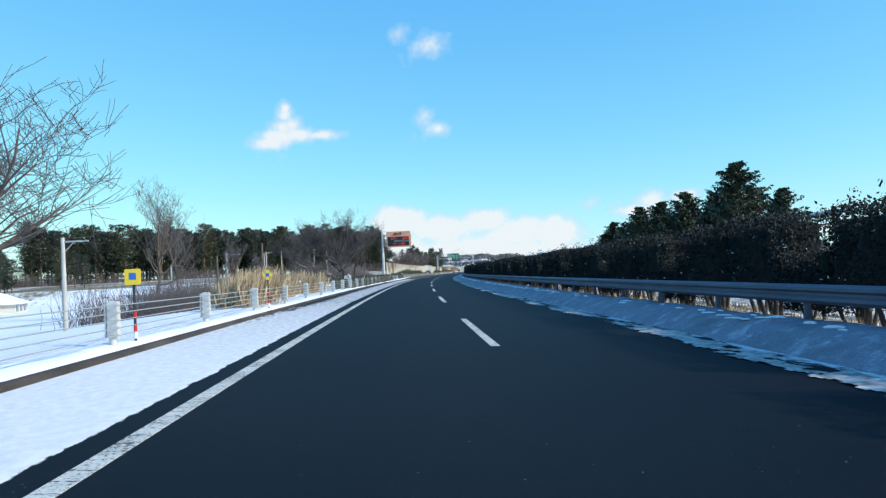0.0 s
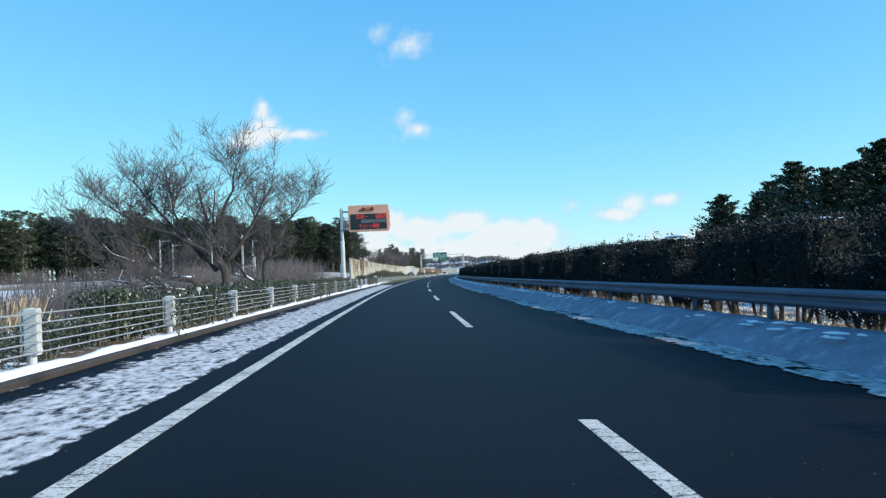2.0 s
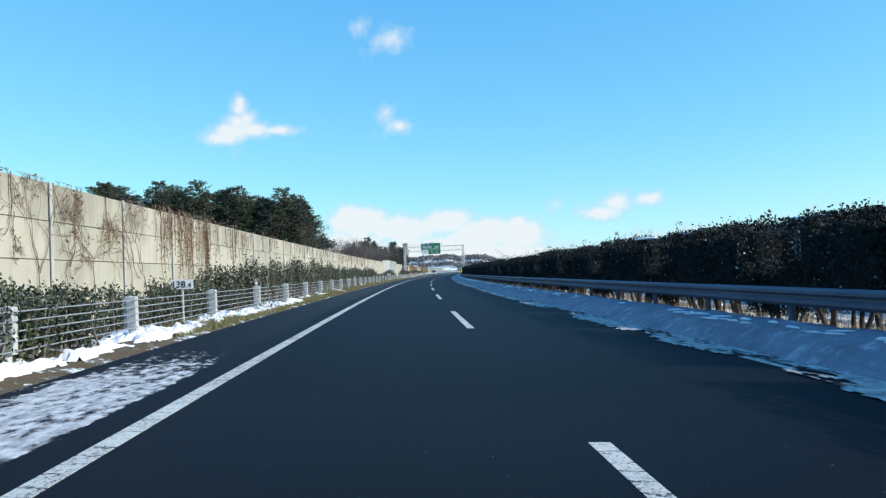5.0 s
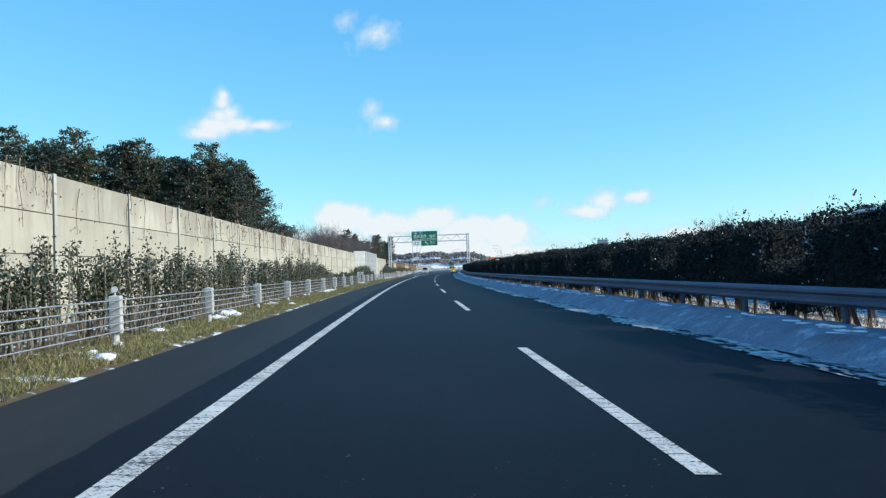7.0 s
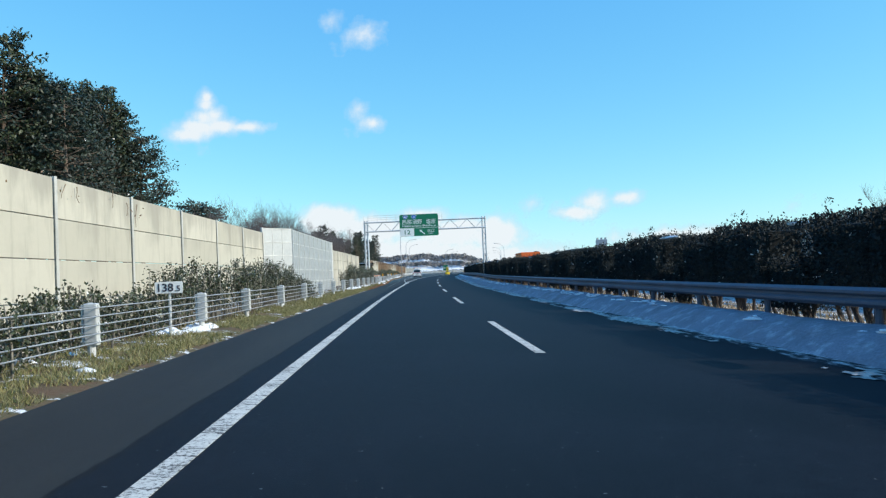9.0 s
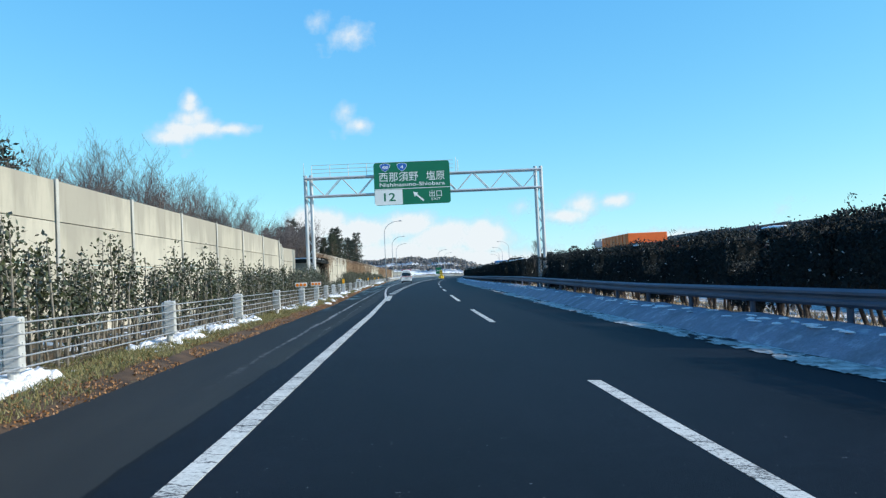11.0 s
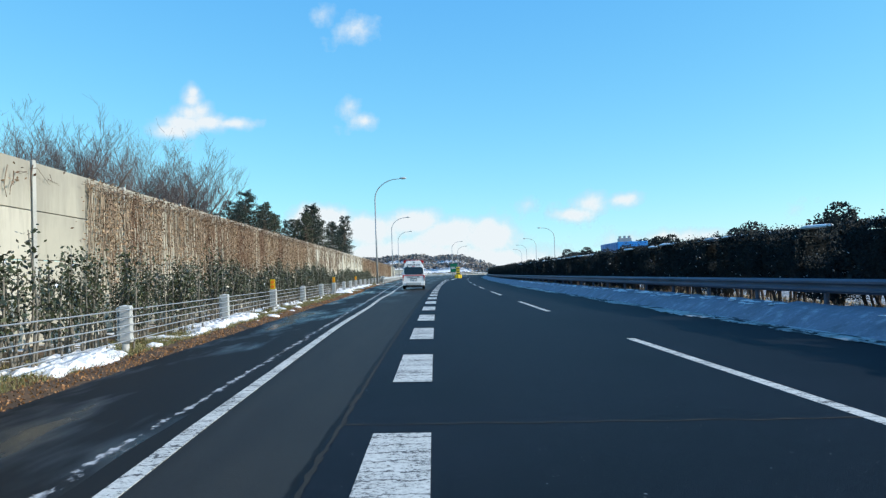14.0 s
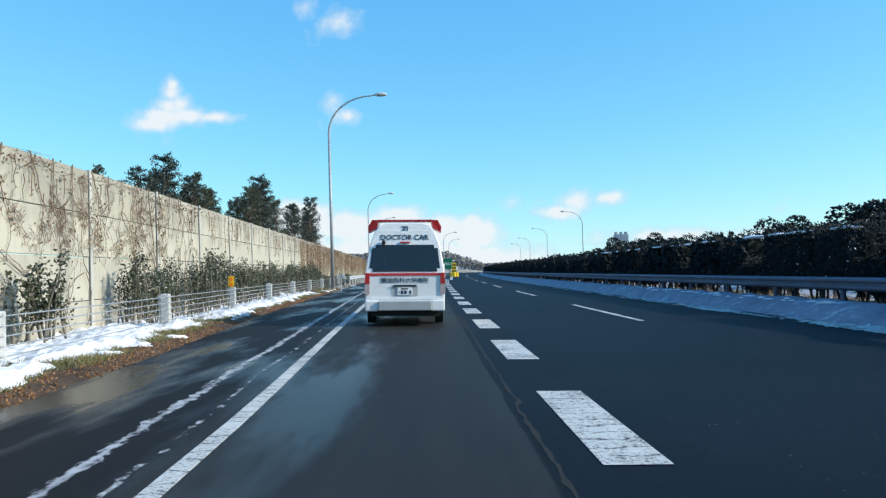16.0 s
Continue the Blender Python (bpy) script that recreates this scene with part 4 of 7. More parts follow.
HEDGE_N = 10.6
near_kinds = [hedge_meshes(20 + i, 8600, 0.040) for i in range(4)]
far_kinds = [hedge_meshes(40 + i, 1500, 0.11) for i in range(2)]
# near-black box added behind the leaves: blocks light and paints the inner shade
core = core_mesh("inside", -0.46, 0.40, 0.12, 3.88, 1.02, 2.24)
r = random.Random(3)
for i in range(-12, 204):
    s = (i // 2) * 7.6 + (i % 2) * 2.86
    if 341 < s < 350:
        continue
    lm, tm = r.choice(near_kinds if -10 < s < 440 else far_kinds)
    k = (1 + 0.02 * r.gauss(0, 1)) * 1.03
    h = thing("median_hedge", at(s, HEDGE_N, 0.0), "dense dark evergreen hedge clipped square along the median", "hedge", "clipped lengths of the median hedge")
    h.scale = (1, 0.71, k)
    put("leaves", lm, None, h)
    put("brushwood", tm, None, h, "bare brown stems")["kind"] = "stuff"
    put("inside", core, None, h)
    if i % 2:
        h = thing("median_hedge", at(s + 2.8, HEDGE_N, 0.0), "lower young growth in a gap of the clipped median hedge", "hedge", "clipped lengths of the median hedge")
        h.scale = (0.9, 0.50, 0.66 + 0.06 * r.random())
        put("leaves", lm, None, h)
        put("brushwood", tm, None, h, "bare brown stems")["kind"] = "stuff"
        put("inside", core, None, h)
for s in (351.5, 343.9):
    h = thing("median_hedge", at(s, HEDGE_N - 0.75 + 1.5, 0.0, 90) @ Matrix.Diagonal((0.6, 0.375, 1, 1)), "rounded end of the dark evergreen median hedge", "hedge", "clipped lengths of the median hedge")
    put("leaves", near_kinds[0][0], None, h)
    put("brushwood", near_kinds[0][1], None, h)["kind"] = "stuff"

# old snow on top of the hedge
r = random.Random(19)
spots = []
for i in range(260):
    s = r.uniform(352, 470) if r.random() < 0.75 else r.uniform(0, 342)
    spots.append((r.choice(lumps), at(s, HEDGE_N + r.uniform(-0.7, 0.1), 2.47, r.uniform(-15, 15)) @ Matrix.Diagonal((r.uniform(0.25, 0.6), r.uniform(0.4, 1.3), r.uniform(0.2, 0.34), 1))))
joined_lumps(spots, "thin patches of old snow on the clipped hedge")

# ---- noise walls ----
def wall_run(s0, s1, n_of, label, bays=4.4, tall=3.3, seed=0, mat=None):
    wall = thing("noise_wall", Matrix(), label, "noise wall")
    rr = random.Random(seed)
    count = max(1, round((s1 - s0) / bays))
    step = (s1 - s0) / count
    rows = 4
    ph = (tall + 0.2) / rows
    bm = bmesh.new()
    box(bm, -0.05, 0.07, 0.0, 0.05, step - 0.07, ph - 0.018, 0.008)
    pm_ = bpy.data.meshes.new("panel")
    bm.to_mesh(pm_)
    bm.free()
    pm_.materials.append(mat or M_CONCRETE)
    bm = bmesh.new()
    box(bm, -0.085, -0.06, -0.3, -0.07, 0.06, tall + 0.01)
    box(bm, 0.07, -0.06, -0.3, 0.085, 0.06, tall + 0.01)
    box(bm, -0.07, -0.008, -0.3, 0.07, 0.008, tall + 0.01)
    qm = bpy.data.meshes.new("column")
    bm.to_mesh(qm)
    bm.free()
    qm.materials.append(M_COLUMN)
    for i in range(count + 1):
        s = s0 + i * step
        o = put("column", qm, None, wall)
        o.matrix_basis = at(s, n_of(s), 0.0)
        if i == count:
            break
        a, b = P(s, n_of(s), 0.0), P(s + step, n_of(s + step), 0.0)
        yaw = math.atan2(-(b.x - a.x), b.y - a.y)
        for j in range(rows):
            o = put("panel", pm_, None, wall)
            o.matrix_basis = Matrix.Translation(a + Vector((0, 0, -0.2 + j * ph))) @ Matrix.Rotation(yaw, 4, "Z") @ Matrix.Translation((rr.uniform(-0.006, 0.006), 0, 0))
    return wall


wall_run(148.2, 278.6, WALL, "pale stained concrete panel noise wall with steel columns", seed=1)
wall_run(299.0, 345.4, WALL, "clean pale concrete panel noise wall with steel columns", seed=2)
wall_run(354.4, 596.0, WALL, "concrete panel noise wall hung with dead brown ivy", tall=3.5, seed=3)
# this wall's panels are dark because its face's shade is put into the colour
wall_run(150.0, 376.0, lambda s: 24.0, "shaded dark panel noise wall beyond the other carriageway", bays=4.4, tall=4.35, seed=4, mat=plain("shaded_panel", (0.07, 0.075, 0.085), 0.7, 0, 0.2, 1.0, 0.1))


# lighter framed section that stands nearer the road
def framed_wall():
    wall = thing("framed_noise_wall", Matrix(), "silver steel-framed noise barrier with grey mesh panes", "noise wall")
    corners = [(278.8, -6.0), (280.2, -4.75), (297.5, -4.75), (298.8, -6.0)]
    tall = 3.55
    for (sa, na), (sb, nb) in zip(corners, corners[1:]):
        a, b = P(sa, na), P(sb, nb)
        length = (b - a).length
        bays = max(1, round(length / 1.95))
        for i in range(bays):
            p, q = a.lerp(b, i / bays), a.lerp(b, (i + 1) / bays)
            yaw = math.atan2(-(q.x - p.x), q.y - p.y)
            m = Matrix.Translation(p) @ Matrix.Rotation(yaw, 4, "Z")
            w = (q - p).length
            bm = bmesh.new()
            box(bm, -0.06, -0.05, -0.3, 0.06, 0.05, tall)
            o = part("column", bm, M_POSTWHITE, wall)
            o.matrix_basis = m
            for j in range(5):
                z0 = 0.1 + j * (tall - 0.15) / 5
                z1 = 0.1 + (j + 1) * (tall - 0.15) / 5
                bm = bmesh.new()
                box(bm, -0.02, 0.05, z0 + 0.02, 0.02, w - 0.05, z1 - 0.02)
                o = part("pane", bm, M_MESH, wall)
                o.matrix_basis = m
                bm = bmesh.new()
                box(bm, -0.045, 0.05, z1 - 0.03, 0.045, w - 0.05, z1 + 0.02)
                for f in (0.33, 0.66):
                    box(bm, -0.035, w * f - 0.018, z0, 0.035, w * f + 0.018, z1 - 0.03)
                o = part("frame", bm, M_POSTWHITE, wall)
                o.matrix_basis = m
    return wall


framed_wall()


# dead ivy hanging on the walls: stems and withered leaves
def ivy(s0, s1, density, seed, low=0.0, high=3.35, crest=7):
    g = np.random.default_rng(seed)
    rr = random.Random(seed)
    pts, lines = [], []
    count = int((s1 - s0) * density)
    for i in range(count):
        s = rr.uniform(s0, s1)
        top = rr.uniform(high - 0.35, high + 0.12)
        length = rr.uniform(0.5, 1.0) ** 1.5 * (top - low)
        line = []
        x, z = s, top
        steps = max(3, int(length / 0.35))
        for k in range(steps + 1):
            line.append((P(x, WALL(x) + 0.09 + rr.uniform(0.0, 0.05), z), 0.013 * (1 - 0.6 * k / steps)))
            z -= length / steps
            x += rr.gauss(0, 0.05)
        lines.append(line)
        for k in range(int(length * 8)):
            f = rr.random()
            zz = top - f * length
            xx = s + rr.gauss(0, 0.22)
            p = P(xx, WALL(xx) + 0.10 + abs(rr.gauss(0, 0.06)), zz)
            pts.append(tuple(p))
    # tangle over the crest
    for i in range(int((s1 - s0) * density * crest)):
        s = rr.uniform(s0, s1)
        pts.append(tuple(P(s, WALL(s) + rr.uniform(-0.18, 0.22), high + rr.uniform(-0.22, 0.12))))
    for i in range(int((s1 - s0) * density * crest * 0.14)):
        s = rr.uniform(s0, s1)
        a = P(s, WALL(s) + rr.uniform(-0.1, 0.2), high + rr.uniform(-0.2, 0.0))
        lines.append([(a, 0.008), (a + Vector((rr.gauss(0, 0.2), rr.gauss(0, 0.3), rr.uniform(0.0, 0.12))), 0.005), (a + Vector((rr.gauss(0, 0.3), rr.gauss(0, 0.5), rr.uniform(-0.25, 0.14))), 0.003)])
    iv = thing("dead_ivy", Matrix(), "brown dead ivy hanging down the noise wall", "ivy")
    put("tangle", tubes_mesh("tangle", lines, M_VINE, 3), None, iv)["kind"] = "stuff"
    put("leaves", leaf_mesh("leaves", pts, 0.036, M_IVY, seed), None, iv)
    iv["kind"] = "stuff"


ivy(354.6, 364, 15, 1)
ivy(364, 367, 6, 12, 1.5)
ivy(367, 383, 1.6, 13, 2.6)
ivy(383, 394, 22, 3)
ivy(394, 415, 26, 4, crest=5)
ivy(415, 420, 8.0, 5, 1.4, crest=9)
ivy(420, 437, 2.5, 15, 2.5, crest=22)
ivy(437, 462, 2.0, 14, 2.0)
ivy(462, 560, 12, 6, crest=3)


def vine_fan(places, seed, label):
    """Bare creeper stems that fork again and again, flat against the noise wall; places are (s, foot height, reach, upwards)."""
    rnd = random.Random(seed)
    lines, pts = [], []

    def fork(x, z, a, length, rad, level):
        steps = 5
        line = []
        for k in range(steps + 1):
            line.append((P(x, WALL(x) + 0.085 + rnd.uniform(0, 0.03), z), rad * (1 - 0.5 * k / steps)))
            if level > 1 and rnd.random() < 0.07:
                pts.append(tuple(P(x + rnd.gauss(0, 0.06), WALL(x) + 0.11, z + rnd.gauss(0, 0.06))))
            if k == steps:
                break
            a += rnd.gauss(0, 0.22)
            x += math.sin(a) * length / steps
            z = min(3.36, max(0.1, z + math.cos(a) * length / steps))
        lines.append(line)
        if level < 4:
            for k in range(rnd.choice((2, 3, 3))):
                fork(x + rnd.uniform(-0.15, 0.15) if k == 0 else x - math.sin(a) * length * 0.4 * rnd.random(), z - math.cos(a) * length * 0.4 * rnd.random() * (k > 0), a + rnd.choice((-1, 1)) * rnd.uniform(0.3, 1.0), length * rnd.uniform(0.55, 0.85), rad * 0.68, level + 1)

    for x, z, length, up in places:
        fork(x, z, rnd.gauss(0, 0.25) + (0 if up else math.pi), length, 0.018, 0)
    iv = thing("dead_creeper", Matrix(), label, "creeper", kind="stuff")
    put("tangle", tubes_mesh("tangle", lines, M_VINE, 4, 0.004), None, iv)["kind"] = "stuff"
    put("leaves", leaf_mesh("leaves", pts, 0.035, M_IVY, seed), None, iv)


vine_fan([(150.2, 2.6, 0.9, 1), (151.6, 0.2, 1.5, 1), (153.4, 1.4, 0.9, 1), (155.0, 0.2, 1.5, 1), (157.2, 0.2, 1.3, 1), (158.6, 0.3, 1.5, 1), (152.6, 3.3, 0.9, 0), (150.8, 3.3, 0.8, 0), (155.6, 3.3, 0.7, 0)], 7, "bare brown creeper forking over the pale noise wall")
ivy(159.5, 166, 13, 8, 0.5, crest=2)
ivy(166, 172, 4, 18, 1.2, crest=1)
vine_fan([(416.5 + 0.9 * i, 3.5, 0.8, 0) for i in range(22)] + [(424 + 2.4 * i, 0.2, 1.2, 1) for i in range(6)], 21, "bare brown creeper hanging over the noise wall")
vine_fan([(239.0, 3.3, 0.5, 0), (240.6, 3.3, 0.6, 0), (243.0, 3.3, 0.4, 0)], 23, "thin bare creeper over the noise wall's crest")
ivy(172, 236, 1.6, 9, 2.0, crest=1)
ivy(236, 262, 0.9, 10, 2.3, crest=1)

# ---- equipment hut in the wall's recess ----
hut = thing("equipment_hut", at(350.9, -6.5, 0.0, 0), "low equipment hut with grey steel door and snowy overgrown roof", "hut")
bm = bmesh.new()
box(bm, -2.4, -4.6, -0.3, 0.0, 3.3, 2.42, 0.02)
part("wall", bm, M_HUT, hut)
for k in range(5):
    bm = bmesh.new()
    box(bm, 0.0, -4.55, 0.05 + k * 0.47, 0.02, -3.95, 0.05 + k * 0.47 + 0.45, 0.006)
    part("panel", bm, M_CONCRETE, hut)
bm = bmesh.new()
box(bm, -2.5, -4.8, 2.42, 0.55, 3.4, 2.70, 0.05)
part("roof", bm, M_CORE, hut)
bm = bmesh.new()
box(bm, -2.4, -4.7, 2.70, 0.45, 1.6, 2.78, 0.035)
part("roof_snow", bm, M_ROOFSNOW, hut)
bm = bmesh.new()
box(bm, 0.0, -3.85, -0.05, 0.05, -1.75, 2.2, 0.01)
door = part("door", bm, M_DOOR, hut, "double grey steel door")
bm = bmesh.new()
for k in range(7):
    box(bm, 0.05, -2.75, 0.12 + k * 0.075, 0.07, -1.95, 0.15 + k * 0.075)
part("vent", bm, M_DOOR, door)
bm = bmesh.new()
tube(bm, (0.12, -3.55, 1.02), (0.12, -3.38, 1.02), 0.02)
tube(bm, (0.05, -3.55, 1.02), (0.12, -3.55, 1.02), 0.02)
part("door_handle", bm, M_STEEL, door)
bm = bmesh.new()
box(bm, 0.9, -2.6, -0.1, 1.2, -2.25, 1.15, 0.03)
part("control_box", bm, plain("rusty_box", (0.14, 0.08, 0.05), 0.7, 0.2, 0.3, 4, 0.2), hut, "rusty brown control box")
pts = [(abs(rng.gauss(0.1, 0.22)), rng.uniform(1.4, 3.4), rng.uniform(0.9, 2.85)) for _ in range(2200)] + [(rng.uniform(-0.2, 0.62), rng.uniform(-4.5, 3.5), 2.7 + rng.uniform(-0.3, 0.16)) for _ in range(1700)]
put("creeper", leaf_mesh("creeper", pts, 0.045, M_CORE, 77), None, hut, "dark withered creeper over the eaves")


# ---- shrubs ----
def shrub_meshes(seed, tall, wide, leaves, size, mat, stems=15, start=0.36):
    rnd = random.Random(seed)
    lines, pts = [], []
    for k in range(stems):
        p = Vector((rnd.gauss(0, wide * 0.17), rnd.gauss(0, wide * 0.30), -0.1))
        top = Vector((p.x + rnd.gauss(0, wide * 0.10), p.y + rnd.gauss(0, wide * 0.14), tall * rnd.uniform(0.66, 1.08)))
        mid = p.lerp(top, 0.5) + Vector((rnd.gauss(0, 0.05), rnd.gauss(0, 0.05), 0))
        lines.append([(p, 0.022), (mid, 0.016), (top, 0.006)])
        for j in range(leaves // stems):
            f = start + (1.02 - start) * rnd.random() ** 0.8
            c = p.lerp(mid, f * 2) if f < 0.5 else mid.lerp(top, f * 2 - 1)
            k2 = 0.105 * (1.25 - 0.65 * f)
            pts.append((c.x + rnd.gauss(0, k2), c.y + rnd.gauss(0, k2), c.z + rnd.gauss(0, 0.06)))
    return leaf_mesh("leaves", pts, size, mat, seed), tubes_mesh("brushwood", lines, M_STEM, 5)


kinds = [shrub_meshes(60 + i, 1.42 + 0.08 * i, 1.0, 1350, 0.036, M_SHRUB) for i in range(5)]
low_kinds = [shrub_meshes(70 + i, 0.95, 1.15, 1500, 0.036, M_SHRUB, 18, 0.15) for i in range(4)]


def shrub(kind, s, n, k, label, cat, group):
    o = thing(cat.replace(" ", "_"), at(s, n, 0.06, rng.uniform(0, 360)), label, cat, group)
    o.scale = (k, k, k * rng.uniform(0.9, 1.1))
    put("leaves", kind[0], None, o)
    put("brushwood", kind[1], None, o)["kind"] = "stuff"


s = 59.0
while s < 148:
    if 120.5 < s < 134.8:
        s += 0.85
        continue
    for dn in (-0.36, -0.95):
        shrub(rng.choice(low_kinds), s + rng.uniform(-0.2, 0.2), POST(s) + dn + rng.uniform(-0.15, 0.1), rng.uniform(0.78, 0.95) * (0.62 if s < 68 else 1.0 if s < 131 else 1.14), "low evergreen hedge shrub behind the cable fence", "hedge shrub", "low hedge along the fence")
    s += 0.85
TALL = [(163.5, 237.5), (257, 276), (300, 338), (362, 470)]
s = 149.0
while s < 500:
    tall = any(a <= s <= b for a, b in TALL)
    if not (344 < s < 350.5) and not (279 < s < 298) and not (422 < s < 431 and rng.random() < 0.6):
        dense = s < 470
        kk = kinds if tall else low_kinds
        shrub(rng.choice(kk), s, POST(s) - 0.75 + rng.uniform(-0.25, 0.2), rng.uniform(0.85, 1.12) * (1.0 if tall else 0.9), "leggy evergreen shrub between the fence and the noise wall" if tall else "low clipped evergreen shrub behind the fence", "shrub", "shrubs along the noise wall")
    s += rng.uniform(1.0, 1.4) if tall else 1.05


# ---- bare trees ----
def z_at(s, n):
    return ground_height(s, n) - 0.1


def bare_tree(name, m, seed, tall, label, twig=0.007, **kw):
    rnd = random.Random(seed)
    lv = tree_paths(rnd, tall, **kw)
    o = thing(name, m, label, "tree")
    put("trunk", tubes_mesh("trunk", lv[0] + lv[1], M_BARK, 7), None, o)
    put("crown", tubes_mesh("crown", [l for g in lv[2:] for l in g], M_TWIG, 3, twig), None, o)
    return o


cherry = dict(spread=1.0, levels=4, twigs=0, up=0.42, start=0.35, r0=0.30, kids=(9, 7, 6, 5), shrink=0.60, first=1.75)
upright = dict(spread=1.0, levels=4, twigs=0, up=1.0, start=0.30, r0=0.15, kids=(12, 6, 5, 3), shrink=0.52)


def limb_tree(name, m, limbs, seed, label, snowy=()):
    """An old spreading tree: crooked main limbs, then branches and fine twigs that turn upwards."""
    rnd = random.Random(seed)
    levels = [[], [], [], []]

    def sprout(line, level, reach):
        if level > 3:
            return
        for j in range((0, 12, 8, 7)[level]):
            x = rnd.uniform(0.30 if level == 1 else 0.15, 1.0) * (len(line) - 1)
            i = min(len(line) - 2, int(x))
            p = line[i][0].lerp(line[i + 1][0], x - i)
            rad = max(0.006, (line[i][1] + (line[i + 1][1] - line[i][1]) * (x - i)) * rnd.uniform(0.28, 0.5))
            along = (line[i + 1][0] - line[i][0]).normalized()
            d = (along * rnd.uniform(0.3, 0.9) + Vector((rnd.gauss(0, 0.75), rnd.gauss(0, 0.75), rnd.uniform(-0.1, 0.75)))).normalized()
            size = reach * rnd.uniform(0.5, 1.15)
            path, steps = [(p, rad)], 4
            for k in range(steps):
                d = (d + Vector((rnd.gauss(0, 0.16), rnd.gauss(0, 0.16), rnd.gauss(0.07, 0.12)))).normalized()
                p = p + d * size / steps
                path.append((p, rad * (1 - 0.7 * (k + 1) / steps)))
            levels[level].append(path)
            sprout(path, level + 1, reach * 0.56)

    for guide, r0, r1 in limbs:
        pts = [Vector(g) for g in guide]
        line = []
        for k in range(len(pts) - 1):
            for f in (0.0, 0.5):
                p = pts[k].lerp(pts[k + 1], f)
                if line:
                    p += Vector((rnd.gauss(0, 0.07), rnd.gauss(0, 0.07), rnd.gauss(0, 0.05)))
                line.append(p)
        line.append(pts[-1])
        n = len(line) - 1
        line = [(p, r0 + (r1 - r0) * (k / n) ** 0.8) for k, p in enumerate(line)]
        levels[0].append(line)
        sprout(line, 1, 2.3)
    o = thing(name, m, label, "tree")
    put("trunk", tubes_mesh("trunk", levels[0] + levels[1], M_OLDBARK, 8), None, o)
    put("crown", tubes_mesh("crown", levels[2] + levels[3], M_TWIG, 3, 0.008), None, o)
    caps = []
    for k in snowy:
        line = levels[0][k]
        a = rnd.randrange(1, 3)
        for b in (a, a + 3):
            seg = line[b:b + rnd.choice((2, 3))]
            if len(seg) > 1:
                caps.append([(p + Vector((0, 0, r * 0.75)), max(0.02, r * 0.5)) for p, r in seg])
    for line in levels[1]:
        if line[0][0].z < 3.2 and rnd.random() < 0.35:
            caps.append([(p + Vector((0, 0, r * 0.8)), max(0.014, r * 0.6)) for p, r in line[:3]])
    put("limb_snow", tubes_mesh("limb_snow", caps, M_SNOW, 6), None, o, "snow lying along the limbs")
    return o


limb_tree("bare_cherry_tree", at(92.5, -7.4, z_at(92, -7.4) - 0.1), (
    (((0, 0, -0.2), (0.3, 0.1, 1.3), (0.1, 0, 2.5), (-0.4, 0.2, 3.7), (-0.7, 0.3, 4.8), (-1.0, 0.2, 6.4)), 0.30, 0.04),
    (((0, 0, 0.6), (-1.2, -0.3, 1.5), (-3.0, -0.6, 2.0), (-5.0, -0.7, 3.0), (-6.6, -0.5, 4.8)), 0.21, 0.03),
    (((-0.1, 0, 2.0), (-1.4, 0.4, 3.4), (-3.0, 0.6, 5.0), (-4.4, 0.8, 6.8)), 0.16, 0.03),
    (((0.1, 0, 2.2), (1.1, 0.2, 3.2), (1.9, 0.2, 4.5), (2.8, 0.3, 6.2)), 0.16, 0.03),
    (((-0.3, 0.1, 3.4), (0.3, 0.3, 5.0), (0.6, 0.5, 6.0), (0.9, 0.4, 7.2)), 0.13, 0.025),
    (((-0.5, 0.1, 2.9), (-2.0, -0.3, 3.9), (-3.8, -0.5, 4.4), (-5.6, -0.2, 5.6)), 0.12, 0.025),
    (((-1.6, 0.3, 3.6), (-2.2, 0.2, 5.0), (-2.6, 0.3, 6.8)), 0.09, 0.02),
    (((-2.4, -0.5, 1.9), (-3.6, -0.2, 3.2), (-5.0, 0.1, 3.8), (-6.4, 0.2, 4.0)), 0.10, 0.02),
    (((-0.2, -0.1, 0.8), (-1.5, -0.9, 1.1), (-3.2, -1.4, 1.3), (-4.7, -1.6, 1.7)), 0.12, 0.03)),
    4, "large leafless cherry tree with snow along its lower limbs", (1, 2, 8, 0, 7))
limb_tree("bare_cherry_tree", at(99.6, -6.6, z_at(99, -6.6) - 0.1), (
    (((0, 0, -0.2), (0.0, 0, 1.2), (0.1, 0.1, 2.3), (0.55, 0.2, 3.1), (0.45, 0.3, 4.0), (-0.1, 0.2, 4.7), (-0.7, 0.1, 5.6), (-1.0, 0, 6.6)), 0.20, 0.03),
    (((0.5, 0.25, 3.4), (1.1, 0.4, 4.0), (1.3, 0.5, 4.7), (2.0, 0.5, 5.4), (2.5, 0.5, 6.2)), 0.12, 0.025),
    (((0, 0, 0.9), (-0.9, -0.2, 1.6), (-1.8, -0.4, 2.7), (-2.6, -0.3, 4.2)), 0.12, 0.025)),
    9, "crooked leafless cherry tree with a dark winding trunk", (2,))
bare_tree("bare_tree", at(20.0, -10.0, -0.9, 40), 6, 2.7, "leafless tree with long pale twigs at the field's edge", 0.008, **cherry)
bare_tree("bare_tree", at(76.5, -21.8, z_at(76, -21)), 12, 8.7, "slim leafless tree with upright twigs", 0.007, **upright)
bare_tree("bare_tree", at(66.2, -20.7, z_at(66, -20), 70), 14, 8.6, "slim leafless tree with a few brown leaves", 0.007, **upright)
